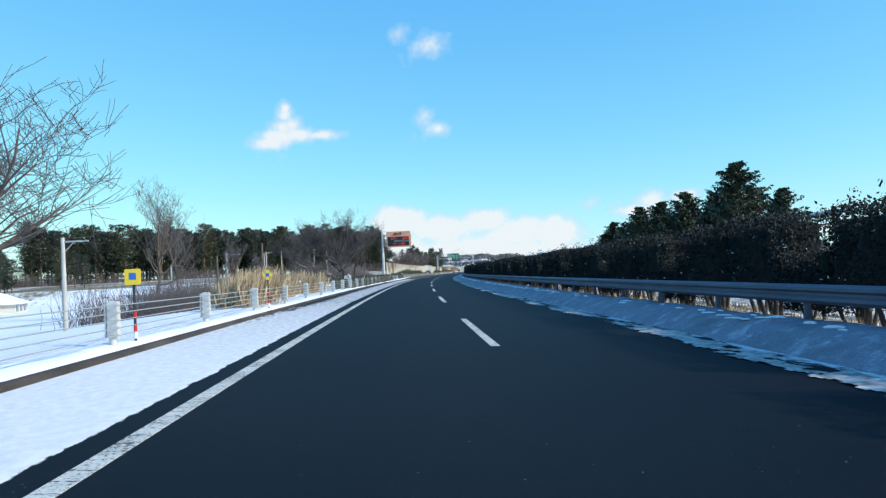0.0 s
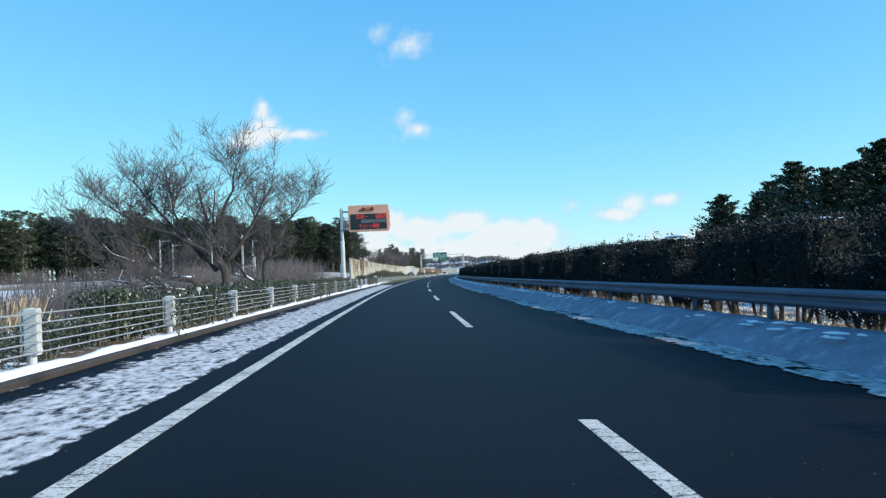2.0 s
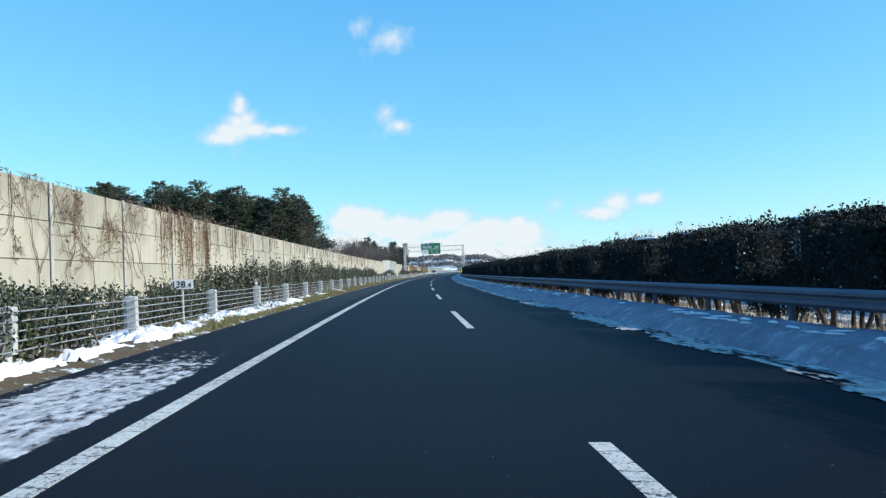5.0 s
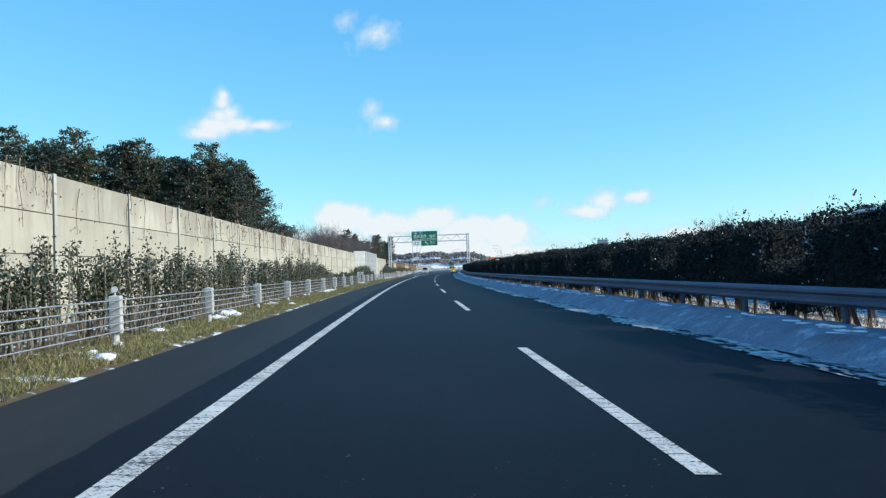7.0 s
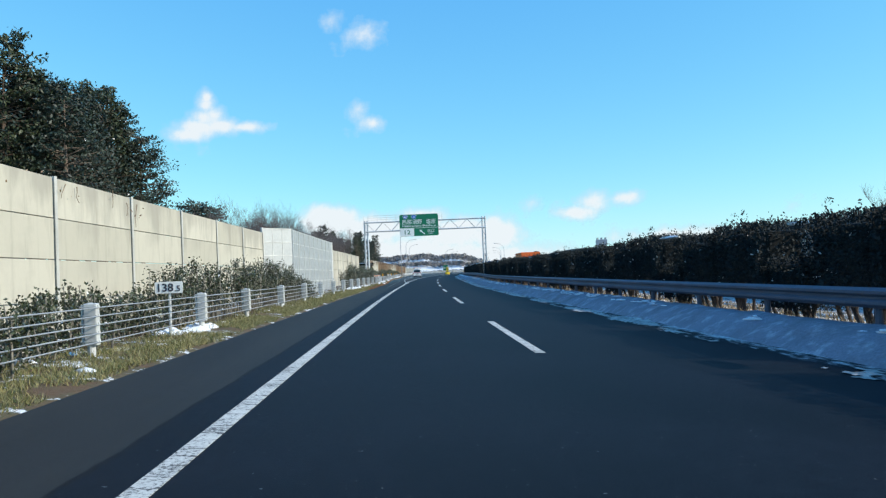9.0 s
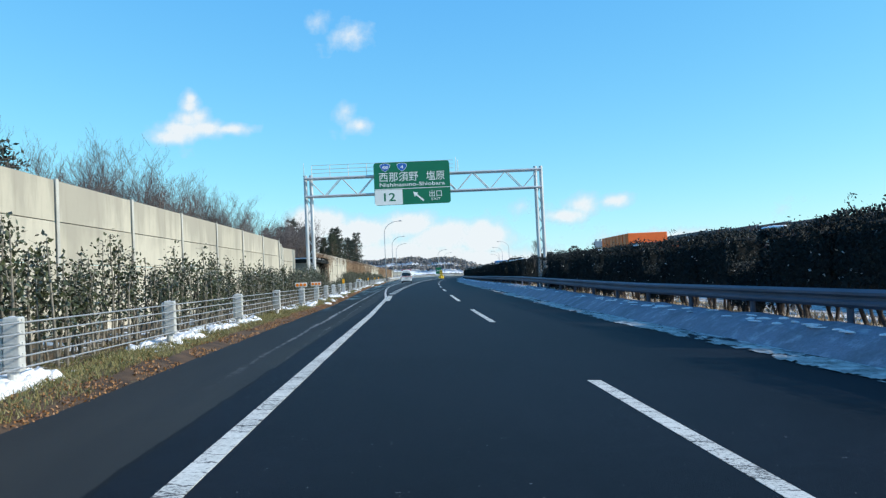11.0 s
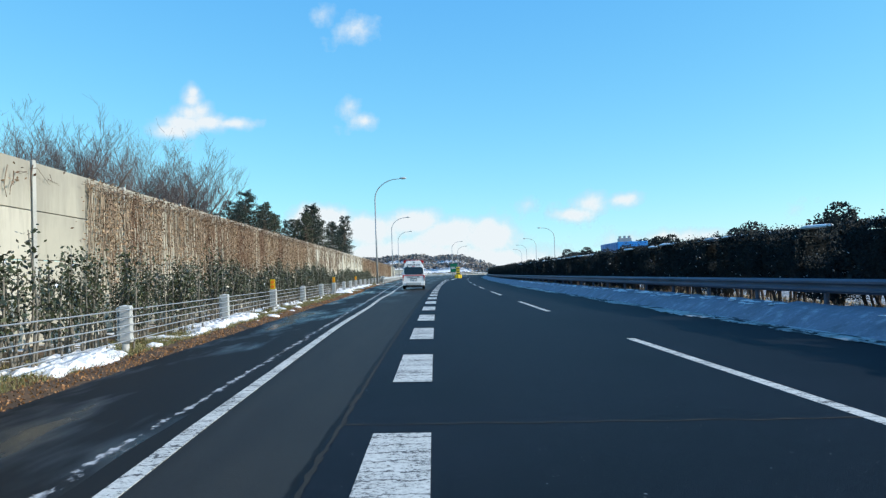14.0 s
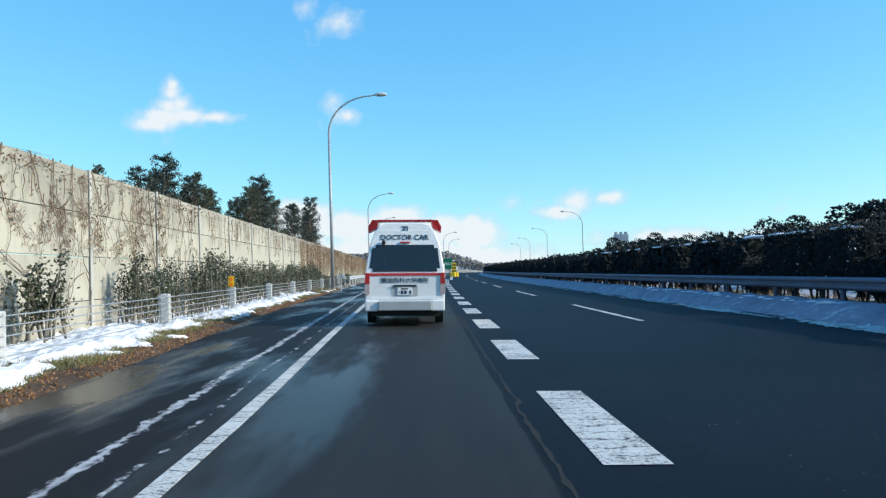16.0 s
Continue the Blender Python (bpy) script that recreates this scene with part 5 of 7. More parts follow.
for i, (s, n, k) in enumerate(((64, -13.5, 0.45), (57, -9.2, 0.30), (150, -16, 0.5), (127, -20, 0.55))):
    bare_tree("bare_tree", at(s, n, -0.8, 50 * i) @ Matrix.Scale(1.0, 4), 30 + i, 8 * k, "small leafless tree among dry grass", 0.007, **upright)

def crown_top(o):
    return max(v.co.z for c in o.children for v in c.data.vertices)


proto, tops = [], []
for i in range(5):
    t_ = bare_tree("bare_tree", at(330, -16, 0.5), 80 + i, 4.6, "leafless brown tree behind the noise wall", 0.0050, spread=0.72, levels=4, twigs=0, up=1.0, start=0.12, r0=0.19, kids=(10, 8, 6, 4), shrink=0.50, first=1.15)
    t_["group"] = "bare trees behind the noise wall"
    proto.append(t_)
    tops.append(crown_top(t_))
rr = random.Random(21)
for i in range(36):
    s = 330 + 112 * (i / 36) + rr.uniform(-2, 2)
    n = -rr.uniform(20, 25)
    high = rr.uniform(0.88, 1.06) * float(np.interp(s, (330, 345, 370, 405, 420, 444), (9.3, 10.5, 11.2, 9.6, 11.8, 12.9)))
    k = high / tops[i % 5]
    m = at(s, n, z_at(s, n) - 0.2, rr.uniform(0, 360))
    if i < 5:
        o = proto[i]
        o.matrix_basis = m
    else:
        o = copy_thing(proto[i % 5], m)
    o.scale = (k * 1.15, k * 1.15, k)


o = copy_thing(proto[2], at(322, 54, -0.3, 30))
o.scale = (12.0 / tops[2], 12.0 / tops[2], 12.0 / tops[2])
o["label"], o["group"] = "leafless tree standing in the fields beyond the other carriageway", ""


# ---- evergreen trees ----
def conifer(name, m, seed, tall, wide, label, leaves, size, mat, bare=0.15, flat_top=False):
    rnd = random.Random(seed)
    o = thing(name, m, label, "tree")
    pts, lines = [], [[(Vector((0, 0, -0.5)), tall * 0.016 + 0.05), (Vector((rnd.gauss(0, 0.1), rnd.gauss(0, 0.1), tall * 0.5)), tall * 0.011 + 0.03), (Vector((0, 0, tall * 0.97)), 0.02)]]
    whorls = int(tall * (2.4 if flat_top else 5.0))
    for i in range(whorls):
        f = bare + (1 - bare) * i / whorls
        if flat_top:
            w = wide * (0.45 + 0.75 * math.sin(math.pi * min(1, (f - bare) / (1 - bare) * 0.8 + 0.15))) * rnd.uniform(0.6, 1.15)
        else:
            w = wide * (1 - f) ** 0.75 * rnd.uniform(0.7, 1.2) + 0.12
        for k in range(rnd.choice((3, 4, 5))):
            a = rnd.uniform(0, 2 * math.pi)
            if not flat_top:
                w = wide * (1 - f) ** 0.72 * rnd.uniform(0.40, 1.15) + 0.10
            base = Vector((0, 0, tall * f))
            tip = base + Vector((math.cos(a) * w, math.sin(a) * w, w * (rnd.uniform(-0.15, 0.45) if flat_top else rnd.uniform(0.30, 0.95))))
            lines.append([(base, 0.03 + 0.008 * w), (tip, 0.01)])
            cnt = max(4, int(leaves / whorls / 4))
            for j in range(cnt):
                u = rnd.uniform(0.45, 1.05) if flat_top else rnd.uniform(0.15, 1.05)
                c = base.lerp(tip, u)
                sd = 0.10 + 0.14 * w * (1 - 0.5 * u) if flat_top else 0.07 + 0.08 * w * (1.2 - u)
                pts.append((c.x + rnd.gauss(0, sd), c.y + rnd.gauss(0, sd), c.z + rnd.gauss(0, sd * 0.55) + 0.05))
    put("trunk", tubes_mesh("trunk", lines, M_BARK, 5), None, o)
    put("crown", leaf_mesh("crown", pts, size, mat, seed, 0.3, 1.2), None, o)
    return o


pines = [conifer("pine_tree", at(200, -60), 100 + i, 16.0 + i * 0.9, 3.0, "tall dark pine of the wood beside the fields", 6600, 0.155, M_PINE if i < 3 else M_CEDAR, (0.22, 0.10, 0.30, 0.08, 0.16)[i], True) for i in range(5)]
spots = []
rr = random.Random(8)
for i in range(165):
    u, v = ((i % 55) / 55) ** 1.35 + rr.uniform(-0.008, 0.008), (i // 55 + rr.uniform(0, 0.9)) / 3
    spots.append((298 - 60 * u + 20 * v, -26.5 - 112 * u - 3 * v * u + rr.uniform(-1, 1), rr.uniform(0.86, 0.98) + 0.14 * u - (0.05 if u < 0.12 else 0.0)))
for i in range(22):
    spots.append((rr.uniform(150, 205), -rr.uniform(88, 135), rr.uniform(0.45, 0.62)))
for i, (s, n, k) in enumerate(spots):
    m = at(s, n, z_at(s, n), rr.uniform(0, 360))
    if i < 5:
        o = pines[i]
        o.matrix_basis = m
    else:
        o = copy_thing(pines[i % 5], m)
    o.scale = (k, k, k)
    o["group"] = "pine wood"
umb = conifer("umbrella_pine", at(340.5, -28, 0.5), 131, 10.2, 3.4, "flat-topped pine behind the noise wall", 2400, 0.16, M_PINE, 0.74, True)
cone = [conifer("cedar_tree", at(0, 0), 120 + i, 10.0, 3.5, "dark pointed cedar standing in shade against the sky", 13000, 0.115, M_CEDAR, 0.04) for i in range(3)]
rights = [(80, 37, 1.22), (100, 38, 1.10), (108, 37, 1.05), (123, 38, 1.10), (138, 37, 0.95), (90, 39, 0.98), (115, 39, 0.98), (130, 39, 1.0), (72, 38, 0.85), (95, 36, 0.85), (104, 40, 1.0), (119, 36, 0.85), (134, 40, 0.9), (86, 36, 0.8), (127, 36, 0.8), (142, 38, 0.75), (112, 35, 0.9), (97, 41, 1.05), (84, 40, 1.0), (106, 34, 0.7), (76, 35, 0.8), (131, 34, 0.75), (121, 41, 1.0), (92, 33, 0.7), (116, 33, 0.65)]
for i, (s, n, k) in enumerate(rights):
    m = at(s, n, 0.2, 53 * i)
    if i < 3:
        o = cone[i]
        o.matrix_basis = m
    else:
        o = copy_thing(cone[i % 3], m)
    o.scale = (k * 1.4, k * 1.4, k)
    o["group"] = "cedars beyond the other carriageway"
# dark pines on the slope behind the ivy wall, in loose clumps
for i, (s, n, high) in enumerate(((532, -45, 20), (527, -47, 17.5), (536, -42, 17), (541, -43, 18.5), (538, -33, 15.5), (542, -32.5, 17.5), (547, -34, 16), (552, -35, 17.5), (557, -33, 15), (563, -36, 16.5), (570, -33, 15), (577, -34, 16), (585, -32, 18), (592, -34, 16), (545, -46, 17), (523, -44, 15.5), (600, -36, 15), (612, -38, 16), (520, -50, 17), (530, -38, 14.5), (548, -44, 16.5), (556, -45, 17), (566, -44, 16), (560, -40, 15.5), (549, -38, 15), (536, -47, 18), (574, -42, 15.5), (516, -46, 14))):
    o = copy_thing(pines[i % 5], at(s, n, 0.6, 71 * i))
    k = high / (16.0 + 0.9 * (i % 5))
    o.scale = (k * 0.72, k * 0.72, k)
    o["label"], o["group"] = "dark evergreen on the slope behind the ivy wall", "evergreens behind the ivy wall"


# rounded evergreen shrubs of the median, behind the clipped hedge
def round_shrub(seed):
    g = np.random.default_rng(seed)
    pts = []
    for k in range(9):
        c = g.normal(0, (0.45, 0.6, 0.35))
        d = g.normal(size=(420, 3))
        d /= np.linalg.norm(d, axis=1, keepdims=True)
        pts.append(c + d * g.uniform(0.75, 1.05, (420, 1)) * g.uniform(0.45, 0.75) + (0, 0, 1.75))
    lines = [[(Vector((g.normal(0, 0.15), g.normal(0, 0.15), -0.1)), 0.05), (Vector((g.normal(0, 0.35), g.normal(0, 0.35), 1.7)), 0.02)] for _ in range(6)]
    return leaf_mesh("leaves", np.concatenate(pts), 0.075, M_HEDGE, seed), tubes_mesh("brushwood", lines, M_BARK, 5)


rounds = [round_shrub(i) for i in range(4)]
rr = random.Random(52)
s = 354.0
while s < 500:
    o = thing("median_shrub", at(s, 12.0 + rr.uniform(-0.1, 0.15), 0.2, rr.uniform(0, 360)), "dark rounded evergreen shrub standing behind the clipped hedge", "shrub", "rounded shrubs of the median")
    k = rr.uniform(0.76, 0.98)
    o.scale = (k, k, k)
    q = rr.choice(rounds)
    put("leaves", q[0], None, o)
    put("brushwood", q[1], None, o)["kind"] = "stuff"
    s += rr.choice((1.3, 1.5, 1.7, 2.0, 4.5))

rr = random.Random(31)
for i in range(34):
    s = 420 + i * 5.2 + rr.uniform(-2, 2)
    if i % 9 in (3, 4):
        continue
    o = thing("evergreen_tree", at(s, 26.5 + rr.uniform(0, 5), 0.3, rr.uniform(0, 360)), "rounded evergreen tree in shade beyond the other carriageway", "tree", "evergreens beyond the other carriageway")
    k = rr.uniform(1.35, 2.0)
    o.scale = (k * 1.15, k * 1.15, k)
    q = rr.choice(rounds)
    put("crown", q[0], None, o)
    put("trunk", q[1], None, o)

# ---- writing ----
def text_part(words, size, m, mat, parent, name="lettering", depth=0.004, width=None, bold=0.0):
    cu = bpy.data.curves.new("words", "FONT")
    cu.body, cu.size, cu.align_x, cu.align_y, cu.extrude, cu.offset = words, size, "CENTER", "CENTER", depth, bold
    cu.resolution_u = 3
    tmp = bpy.data.objects.new("words", cu)
    scene.collection.objects.link(tmp)
    dg = bpy.context.evaluated_depsgraph_get()
    dg.update()
    me = bpy.data.meshes.new_from_object(tmp.evaluated_get(dg))
    bpy.data.objects.remove(tmp)
    xs = [v.co.x for v in me.vertices] or [0, 1]
    k = (width / (max(xs) - min(xs))) if width else 1.0
    ys = [v.co.y for v in me.vertices] or [0]
    mid = Vector(((max(xs) + min(xs)) / 2, (max(ys) + min(ys)) / 2, 0))
    for v in me.vertices:
        v.co = Vector(((v.co.x - mid.x) * k, v.co.y - mid.y, v.co.z))
    me.materials.clear()
    me.materials.append(mat)
    o = put(name, me, mat, parent)
    o.matrix_basis = m
    return o


def facing(x, y, z):
    """Local pose of lettering on a board that faces the traffic."""
    return Matrix.Translation((x, y, z)) @ Matrix.Rotation(radians(90), 4, "X")


def rounded(bm, x0, z0, x1, z1, y0, y1, r, seg=5):
    pts = []
    for cx, cz, a0 in ((x1 - r, z1 - r, 0), (x0 + r, z1 - r, 90), (x0 + r, z0 + r, 180), (x1 - r, z0 + r, 270)):
        for i in range(seg + 1):
            a = radians(a0 + 90 * i / seg)
            pts.append((cx + r * math.cos(a), cz + r * math.sin(a)))
    a = [bm.verts.new((x, y0, z)) for x, z in pts]
    b = [bm.verts.new((x, y1, z)) for x, z in pts]
    bm.faces.new(a)
    bm.faces.new(b[::-1])
    for i in range(len(pts)):
        j = (i + 1) % len(pts)
        bm.faces.new((a[i], b[i], b[j], a[j]))
    return bm


# ---- exit gantry ----
GS = 344.5
gan = thing("sign_gantry", at(GS, 0, 0), "galvanised truss gantry across the carriageway", "gantry")
LX, RX, TOPZ, LOWZ = -5.92, 10.3, 8.38, 7.12
for x, zb in ((LX, 0.16), (RX, -0.32)):
    for dx in (-0.2, 0.2):
        bm = bmesh.new()
        tube(bm, (x + dx, 0, zb - 0.3), (x + dx, 0, TOPZ + 0.25), 0.125, sides=14)
        box(bm, x + dx - 0.18, -0.22, zb - 0.1, x + dx + 0.18, 0.22, zb + 0.12, 0.02)
        part("post", bm, M_GALV, gan, smooth=False)
    k = 0
    z = zb + 0.5
    while z < LOWZ - 0.4:
        bm = bmesh.new()
        a, b = (-0.2, 0.2) if k % 2 else (0.2, -0.2)
        tube(bm, (x + a, 0, z), (x + b, 0, z + 0.72), 0.035, sides=6)
        part("brace", bm, M_GALV, gan)
        z += 0.72
        k += 1
for z in (LOWZ, TOPZ):
    for y in (-0.28, 0.28):
        bm = bmesh.new()
        tube(bm, (LX - 0.2, y, z), (RX + 0.2, y, z), 0.075, sides=8)
        part("chord", bm, M_GALV, gan)
for y in (-0.28, 0.28):
    n = 14
    for i in range(n):
        x0, x1 = LX + (RX - LX) * i / n, LX + (RX - LX) * (i + 1) / n
        bm = bmesh.new()
        tube(bm, (x0, y, LOWZ if i % 2 else TOPZ), (x1, y, TOPZ if i % 2 else LOWZ), 0.032, sides=6)
        part("brace", bm, M_GALV, gan)
# catwalk rails above the beam
bm = bmesh.new()
for z in (TOPZ + 0.35, TOPZ + 0.62, TOPZ + 0.9):
    tube(bm, (LX + 0.3, -0.3, z), (4.3, -0.3, z), 0.018, sides=5)
for i in range(9):
    x = LX + 0.3 + i * 1.28
    tube(bm, (x, -0.3, TOPZ), (x, -0.3, TOPZ + 0.9), 0.02, sides=5)
part("catwalk_rail", bm, M_GALV, gan)
for x in (LX - 0.28, 4.5):
    bm = bmesh.new()
    tube(bm, (x, 0, TOPZ), (x, 0, TOPZ + 1.15), 0.03, 0.012, sides=6)
    part("rod", bm, M_GALV, gan)
sign = thing("exit_sign", at(GS, 0, 0), "large green exit sign with white lettering, on the gantry", "road sign")
X0, X1, Z0, Z1 = -1.28, 4.02, 6.26, 9.24
bm = bmesh.new()
rounded(bm, X0, Z0, X1, Z1, -0.50, -0.42, 0.2)
part("board", bm, M_GREEN, sign)
bm = bmesh.new()
rounded(bm, X0 + 0.02, Z0 + 0.02, X0 + 1.95, Z0 + 1.08, -0.506, -0.501, 0.07)
part("white_field", bm, M_SIGNWHITE, sign)
bm = bmesh.new()
box(bm, X0 + 0.02, -0.507, Z0 + 1.10, X1 - 0.02, -0.501, Z0 + 1.14)
part("rule", bm, M_SIGNWHITE, sign)
for i in range(5):
    bm = bmesh.new()
    x = X0 + 0.5 + i * 1.08
    box(bm, x - 0.04, -0.42, Z0 + 0.2, x + 0.04, -0.36, Z1 - 0.2)
    part("stiffener", bm, M_STEEL, sign)
T = lambda w, size, x, z, mat=M_SIGNWHITE, width=None, bold=0.0: text_part(w, size, facing(x, -0.508, z), mat, sign, depth=0.003, width=width, bold=bold)
T("西那須野", 0.72, X0 + 1.72, Z1 - 1.02, width=2.72, bold=0.0)
T("塩原", 0.72, X0 + 4.30, Z1 - 1.02, width=1.28, bold=0.0)
T("Nishinasuno-Shiobara", 0.37, X0 + 2.66, Z1 - 1.56, width=4.55, bold=0.003)
T("12", 0.80, X0 + 1.05, Z0 + 0.56, M_GREEN, 0.80, 0.010)
T("出口", 0.50, X0 + 4.25, Z0 + 0.70, width=0.86, bold=0.0)
T("EXIT", 0.25, X0 + 4.27, Z0 + 0.31, width=0.62, bold=0.0)
bm = bmesh.new()
ax, az, bx, bz = X0 + 3.42, Z0 + 0.22, X0 + 2.70, Z0 + 0.86
d = Vector((bx - ax, 0, bz - az)).normalized()
p = Vector((-d.z, 0, d.x))
A, B = Vector((ax, -0.507, az)), Vector((bx, -0.507, bz))
neck = B - d * 0.30
for quad in ((A + p * 0.06, A - p * 0.06, neck - p * 0.06, neck + p * 0.06), (neck + p * 0.19, neck - p * 0.19, B)):
    f0 = [bm.verts.new(v) for v in quad]
    f1 = [bm.verts.new(v + Vector((0, 0.005, 0))) for v in quad]
    bm.faces.new(f0)
    bm.faces.new(f1[::-1])
    for i in range(len(quad)):
        j = (i + 1) % len(quad)
        bm.faces.new((f0[i], f1[i], f1[j], f0[j]))
part("arrow", bm, M_SIGNWHITE, sign)
for cx, num in ((X0 + 0.80, "400"), (X0 + 1.98, "4")):
    for k, (mat, y) in enumerate(((M_SIGNWHITE, -0.505), (M_BLUE, -0.509))):
        w = 0.37 - 0.03 * k
        bm = bmesh.new()
        ring = [(cx + w * x, Z1 - 0.36 + w * 0.82 * z) for x, z in ((-1, 0.62), (-0.6, 0.92), (0, 1.0), (0.6, 0.92), (1, 0.62), (0.86, 0.0), (0.5, -0.55), (0, -0.98), (-0.5, -0.55), (-0.86, 0.0))]
        f0 = [bm.verts.new((x, y, z)) for x, z in ring]
        f1 = [bm.verts.new((x, y + 0.003, z)) for x, z in ring]
        bm.faces.new(f0)
        bm.faces.new(f1[::-1])
        for i in range(len(ring)):
            j = (i + 1) % len(ring)
            bm.faces.new((f0[i], f1[i], f1[j], f0[j]))
        part("route_shield", bm, mat, sign, "blue route shield" if k else "")
    text_part(num, 0.30, facing(cx, -0.513, Z1 - 0.34), M_SIGNWHITE, sign, depth=0.002, width=0.42 if num == "400" else 0.2, bold=0.006)

# ---- message board ----
ms = thing("message_board", at(134.6, 0, 0), "salmon-framed electronic message board on a tall bracket pole", "message board")
bm = bmesh.new()
tube(bm, (-5.3, 0, -0.2), (-5.3, 0, 8.55), 0.20, 0.17, sides=18)
pole = part("pole", bm, M_STEEL, ms, smooth=True)
bm = bmesh.new()
tube(bm, (-5.3, 0, 0.0), (-5.3, 0, 5.1), 0.235, 0.215, sides=18)
box(bm, -5.62, -0.08, 0.2, -5.5, 0.08, 2.6)
part("sleeve", bm, M_POSTWHITE, ms, "white painted lower sleeve", smooth=False)
for z in (8.15, 6.3):
    bm = bmesh.new()
    tube(bm, (-5.3, 0, z), (-4.4, 0, z), 0.10, sides=10)
    tube(bm, (-5.36, 0, z), (-5.24, 0, z), 0.30, sides=14)
    part("arm", bm, M_STEEL, ms)
bm = bmesh.new()
for x in (-5.05, -4.75):
    for y in (-0.3, 0.3):
        tube(bm, (x, y, 6.4), (x, y, 7.5), 0.018, sides=5)
for z in (6.9, 7.2, 7.5):
    for y in (-0.3, 0.3):
        tube(bm, (-5.05, y, z), (-4.6, y, z), 0.018, sides=5)
box(bm, -5.15, -0.35, 6.34, -4.6, 0.35, 6.40)
part("service_cage", bm, M_STEEL, ms)
bm = bmesh.new()
rounded(bm, -4.55, 6.0, -0.28, 8.78, -0.35, 0.25, 0.16)
board = part("case", bm, M_PINK, ms)
bm = bmesh.new()
box(bm, -0.28, -0.2, 6.3, -0.18, 0.2, 8.2, 0.02)
box(bm, -0.18, -0.04, 6.6, -0.08, 0.04, 6.72)
box(bm, -0.18, -0.04, 7.5, -0.08, 0.04, 7.62)
part("side_door", bm, M_PINK, board)
bm = bmesh.new()
box(bm, -4.33, -0.40, 6.22, -0.50, -0.352, 7.85)
part("screen", bm, M_SCREEN, board)
bm = bmesh.new()
box(bm, -3.2, -0.407, 6.90, -0.50, -0.402, 7.24)
part("blank_row", bm, plain("grey_display_row", (0.10, 0.11, 0.12), 0.3, 0, 0.1, 3, 0.0), board)
for i, x in enumerate((-2.92, -2.48, -2.02)):
    bm = bmesh.new()
    tube(bm, (x, -0.36, 8.36), (x, -0.48, 8.36), 0.20, 0.20, sides=20)
    lamp_ = part("warning_lamp", bm, plain("dark_red_lens", (0.16, 0.02, 0.02), 0.3, 0, 0.1, 5, 0.0) if i != 1 else plain("amber_lens", (0.35, 0.14, 0.03), 0.3, 0, 0.1, 5, 0.0), board)
bm = bmesh.new()
tube(bm, (-3.45, -0.39, 8.12), (-3.0, -0.39, 8.3), 0.03, sides=6)
part("marker_bar", bm, M_DARK, board)
for w, x, z, wd in (("白河－", -3.10, 7.56, 1.25), ("福島西", -1.10, 7.56, 1.20), ("チェーン規制", -2.35, 6.56, 2.1)):
    text_part(w, 0.52, facing(x, -0.410, z), M_LED, board, depth=0.002, width=wd, bold=0.004)


# ---- distance posts and markers ----
def km_post(s, n, digit):
    o = thing("distance_post", at(s, n, 0.05), "small white distance plate on a thin post", "distance post", "distance posts")
    bm = bmesh.new()
    tube(bm, (0, 0, -0.2), (0, 0, 0.98), 0.03, sides=8)
    part("post", bm, M_POSTWHITE, o)
    bm = bmesh.new()
    rounded(bm, -0.27, 0.82, 0.27, 1.05, -0.045, -0.03, 0.02, 2)
    pl = part("plate", bm, M_SIGNWHITE, o)
    text_part("138", 0.22, facing(-0.06, -0.050, 0.935), M_LETTER, pl, depth=0.002, width=0.30, bold=0.004)
    text_part("." + digit, 0.16, facing(0.17, -0.050, 0.91), M_LETTER, pl, depth=0.002, bold=0.003)


km_post(59.8, -3.15, "3")
km_post(153.6, -3.3, "4")
km_post(255.8, -3.25, "5")
km_post(360.6, -4.05, "6")


km_post(463.5, -7.9, "7")


def reflector(s, kind):
    o = thing("delineator", at(s, POST(s), -0.16), "pair of round orange reflectors on a post" if kind else "upright orange reflector on a thin post", "delineator", "delineators on the cable fence")
    bm = bmesh.new()
    tube(bm, (0, -0.04, 0.9), (0, -0.04, 1.12), 0.022, sides=8)
    part("bracket", bm, M_POSTWHITE, o)
    bm = bmesh.new()
    if kind:
        rounded(bm, -0.24, 1.02, 0.24, 1.20, -0.07, -0.05, 0.03, 3)
    else:
        rounded(bm, -0.09, 0.98, 0.09, 1.34, -0.07, -0.05, 0.03, 3)
    pl = part("plate", bm, M_SIGNWHITE if kind else M_YELLOW, o)
    for dx, dz in (((-0.15, 1.11), (0.0, 1.11), (0.15, 1.11)) if kind else ((0, 1.08), (0, 1.24))):
        bm = bmesh.new()
        tube(bm, (dx, -0.07, dz), (dx, -0.085, dz), 0.062, sides=14)
        part("reflector", bm, M_ORANGE, pl)


for s, k in ((327.35, 1), (349.15, 0), (372.1, 0), (393.55, 0), (415.0, 0), (436.45, 0), (321.9, 1)):
    reflector(s, k)


def disc_delineator(s):
    o = thing("delineator", at(s, POST(s), 0.0), "small white round delineator on a fence post", "delineator", "round delineators on the cable fence")
    bm = bmesh.new()
    tube(bm, (0, 0, 0.80), (0, 0, 0.90), 0.015, sides=8)
    part("bracket", bm, M_POSTWHITE, o)
    bm = bmesh.new()
    tube(bm, (0, -0.03, 0.93), (0, 0.0, 0.93), 0.052, sides=16)
    d = part("housing", bm, M_POSTWHITE, o)
    bm = bmesh.new()
    tube(bm, (0, -0.036, 0.93), (0, -0.031, 0.93), 0.042, sides=16)
    part("reflector", bm, M_SIGNWHITE, d)


for s in (33.8, 72.3, 116.3, 160.6, 200.5, 240.4, 283.75):
    disc_delineator(s)


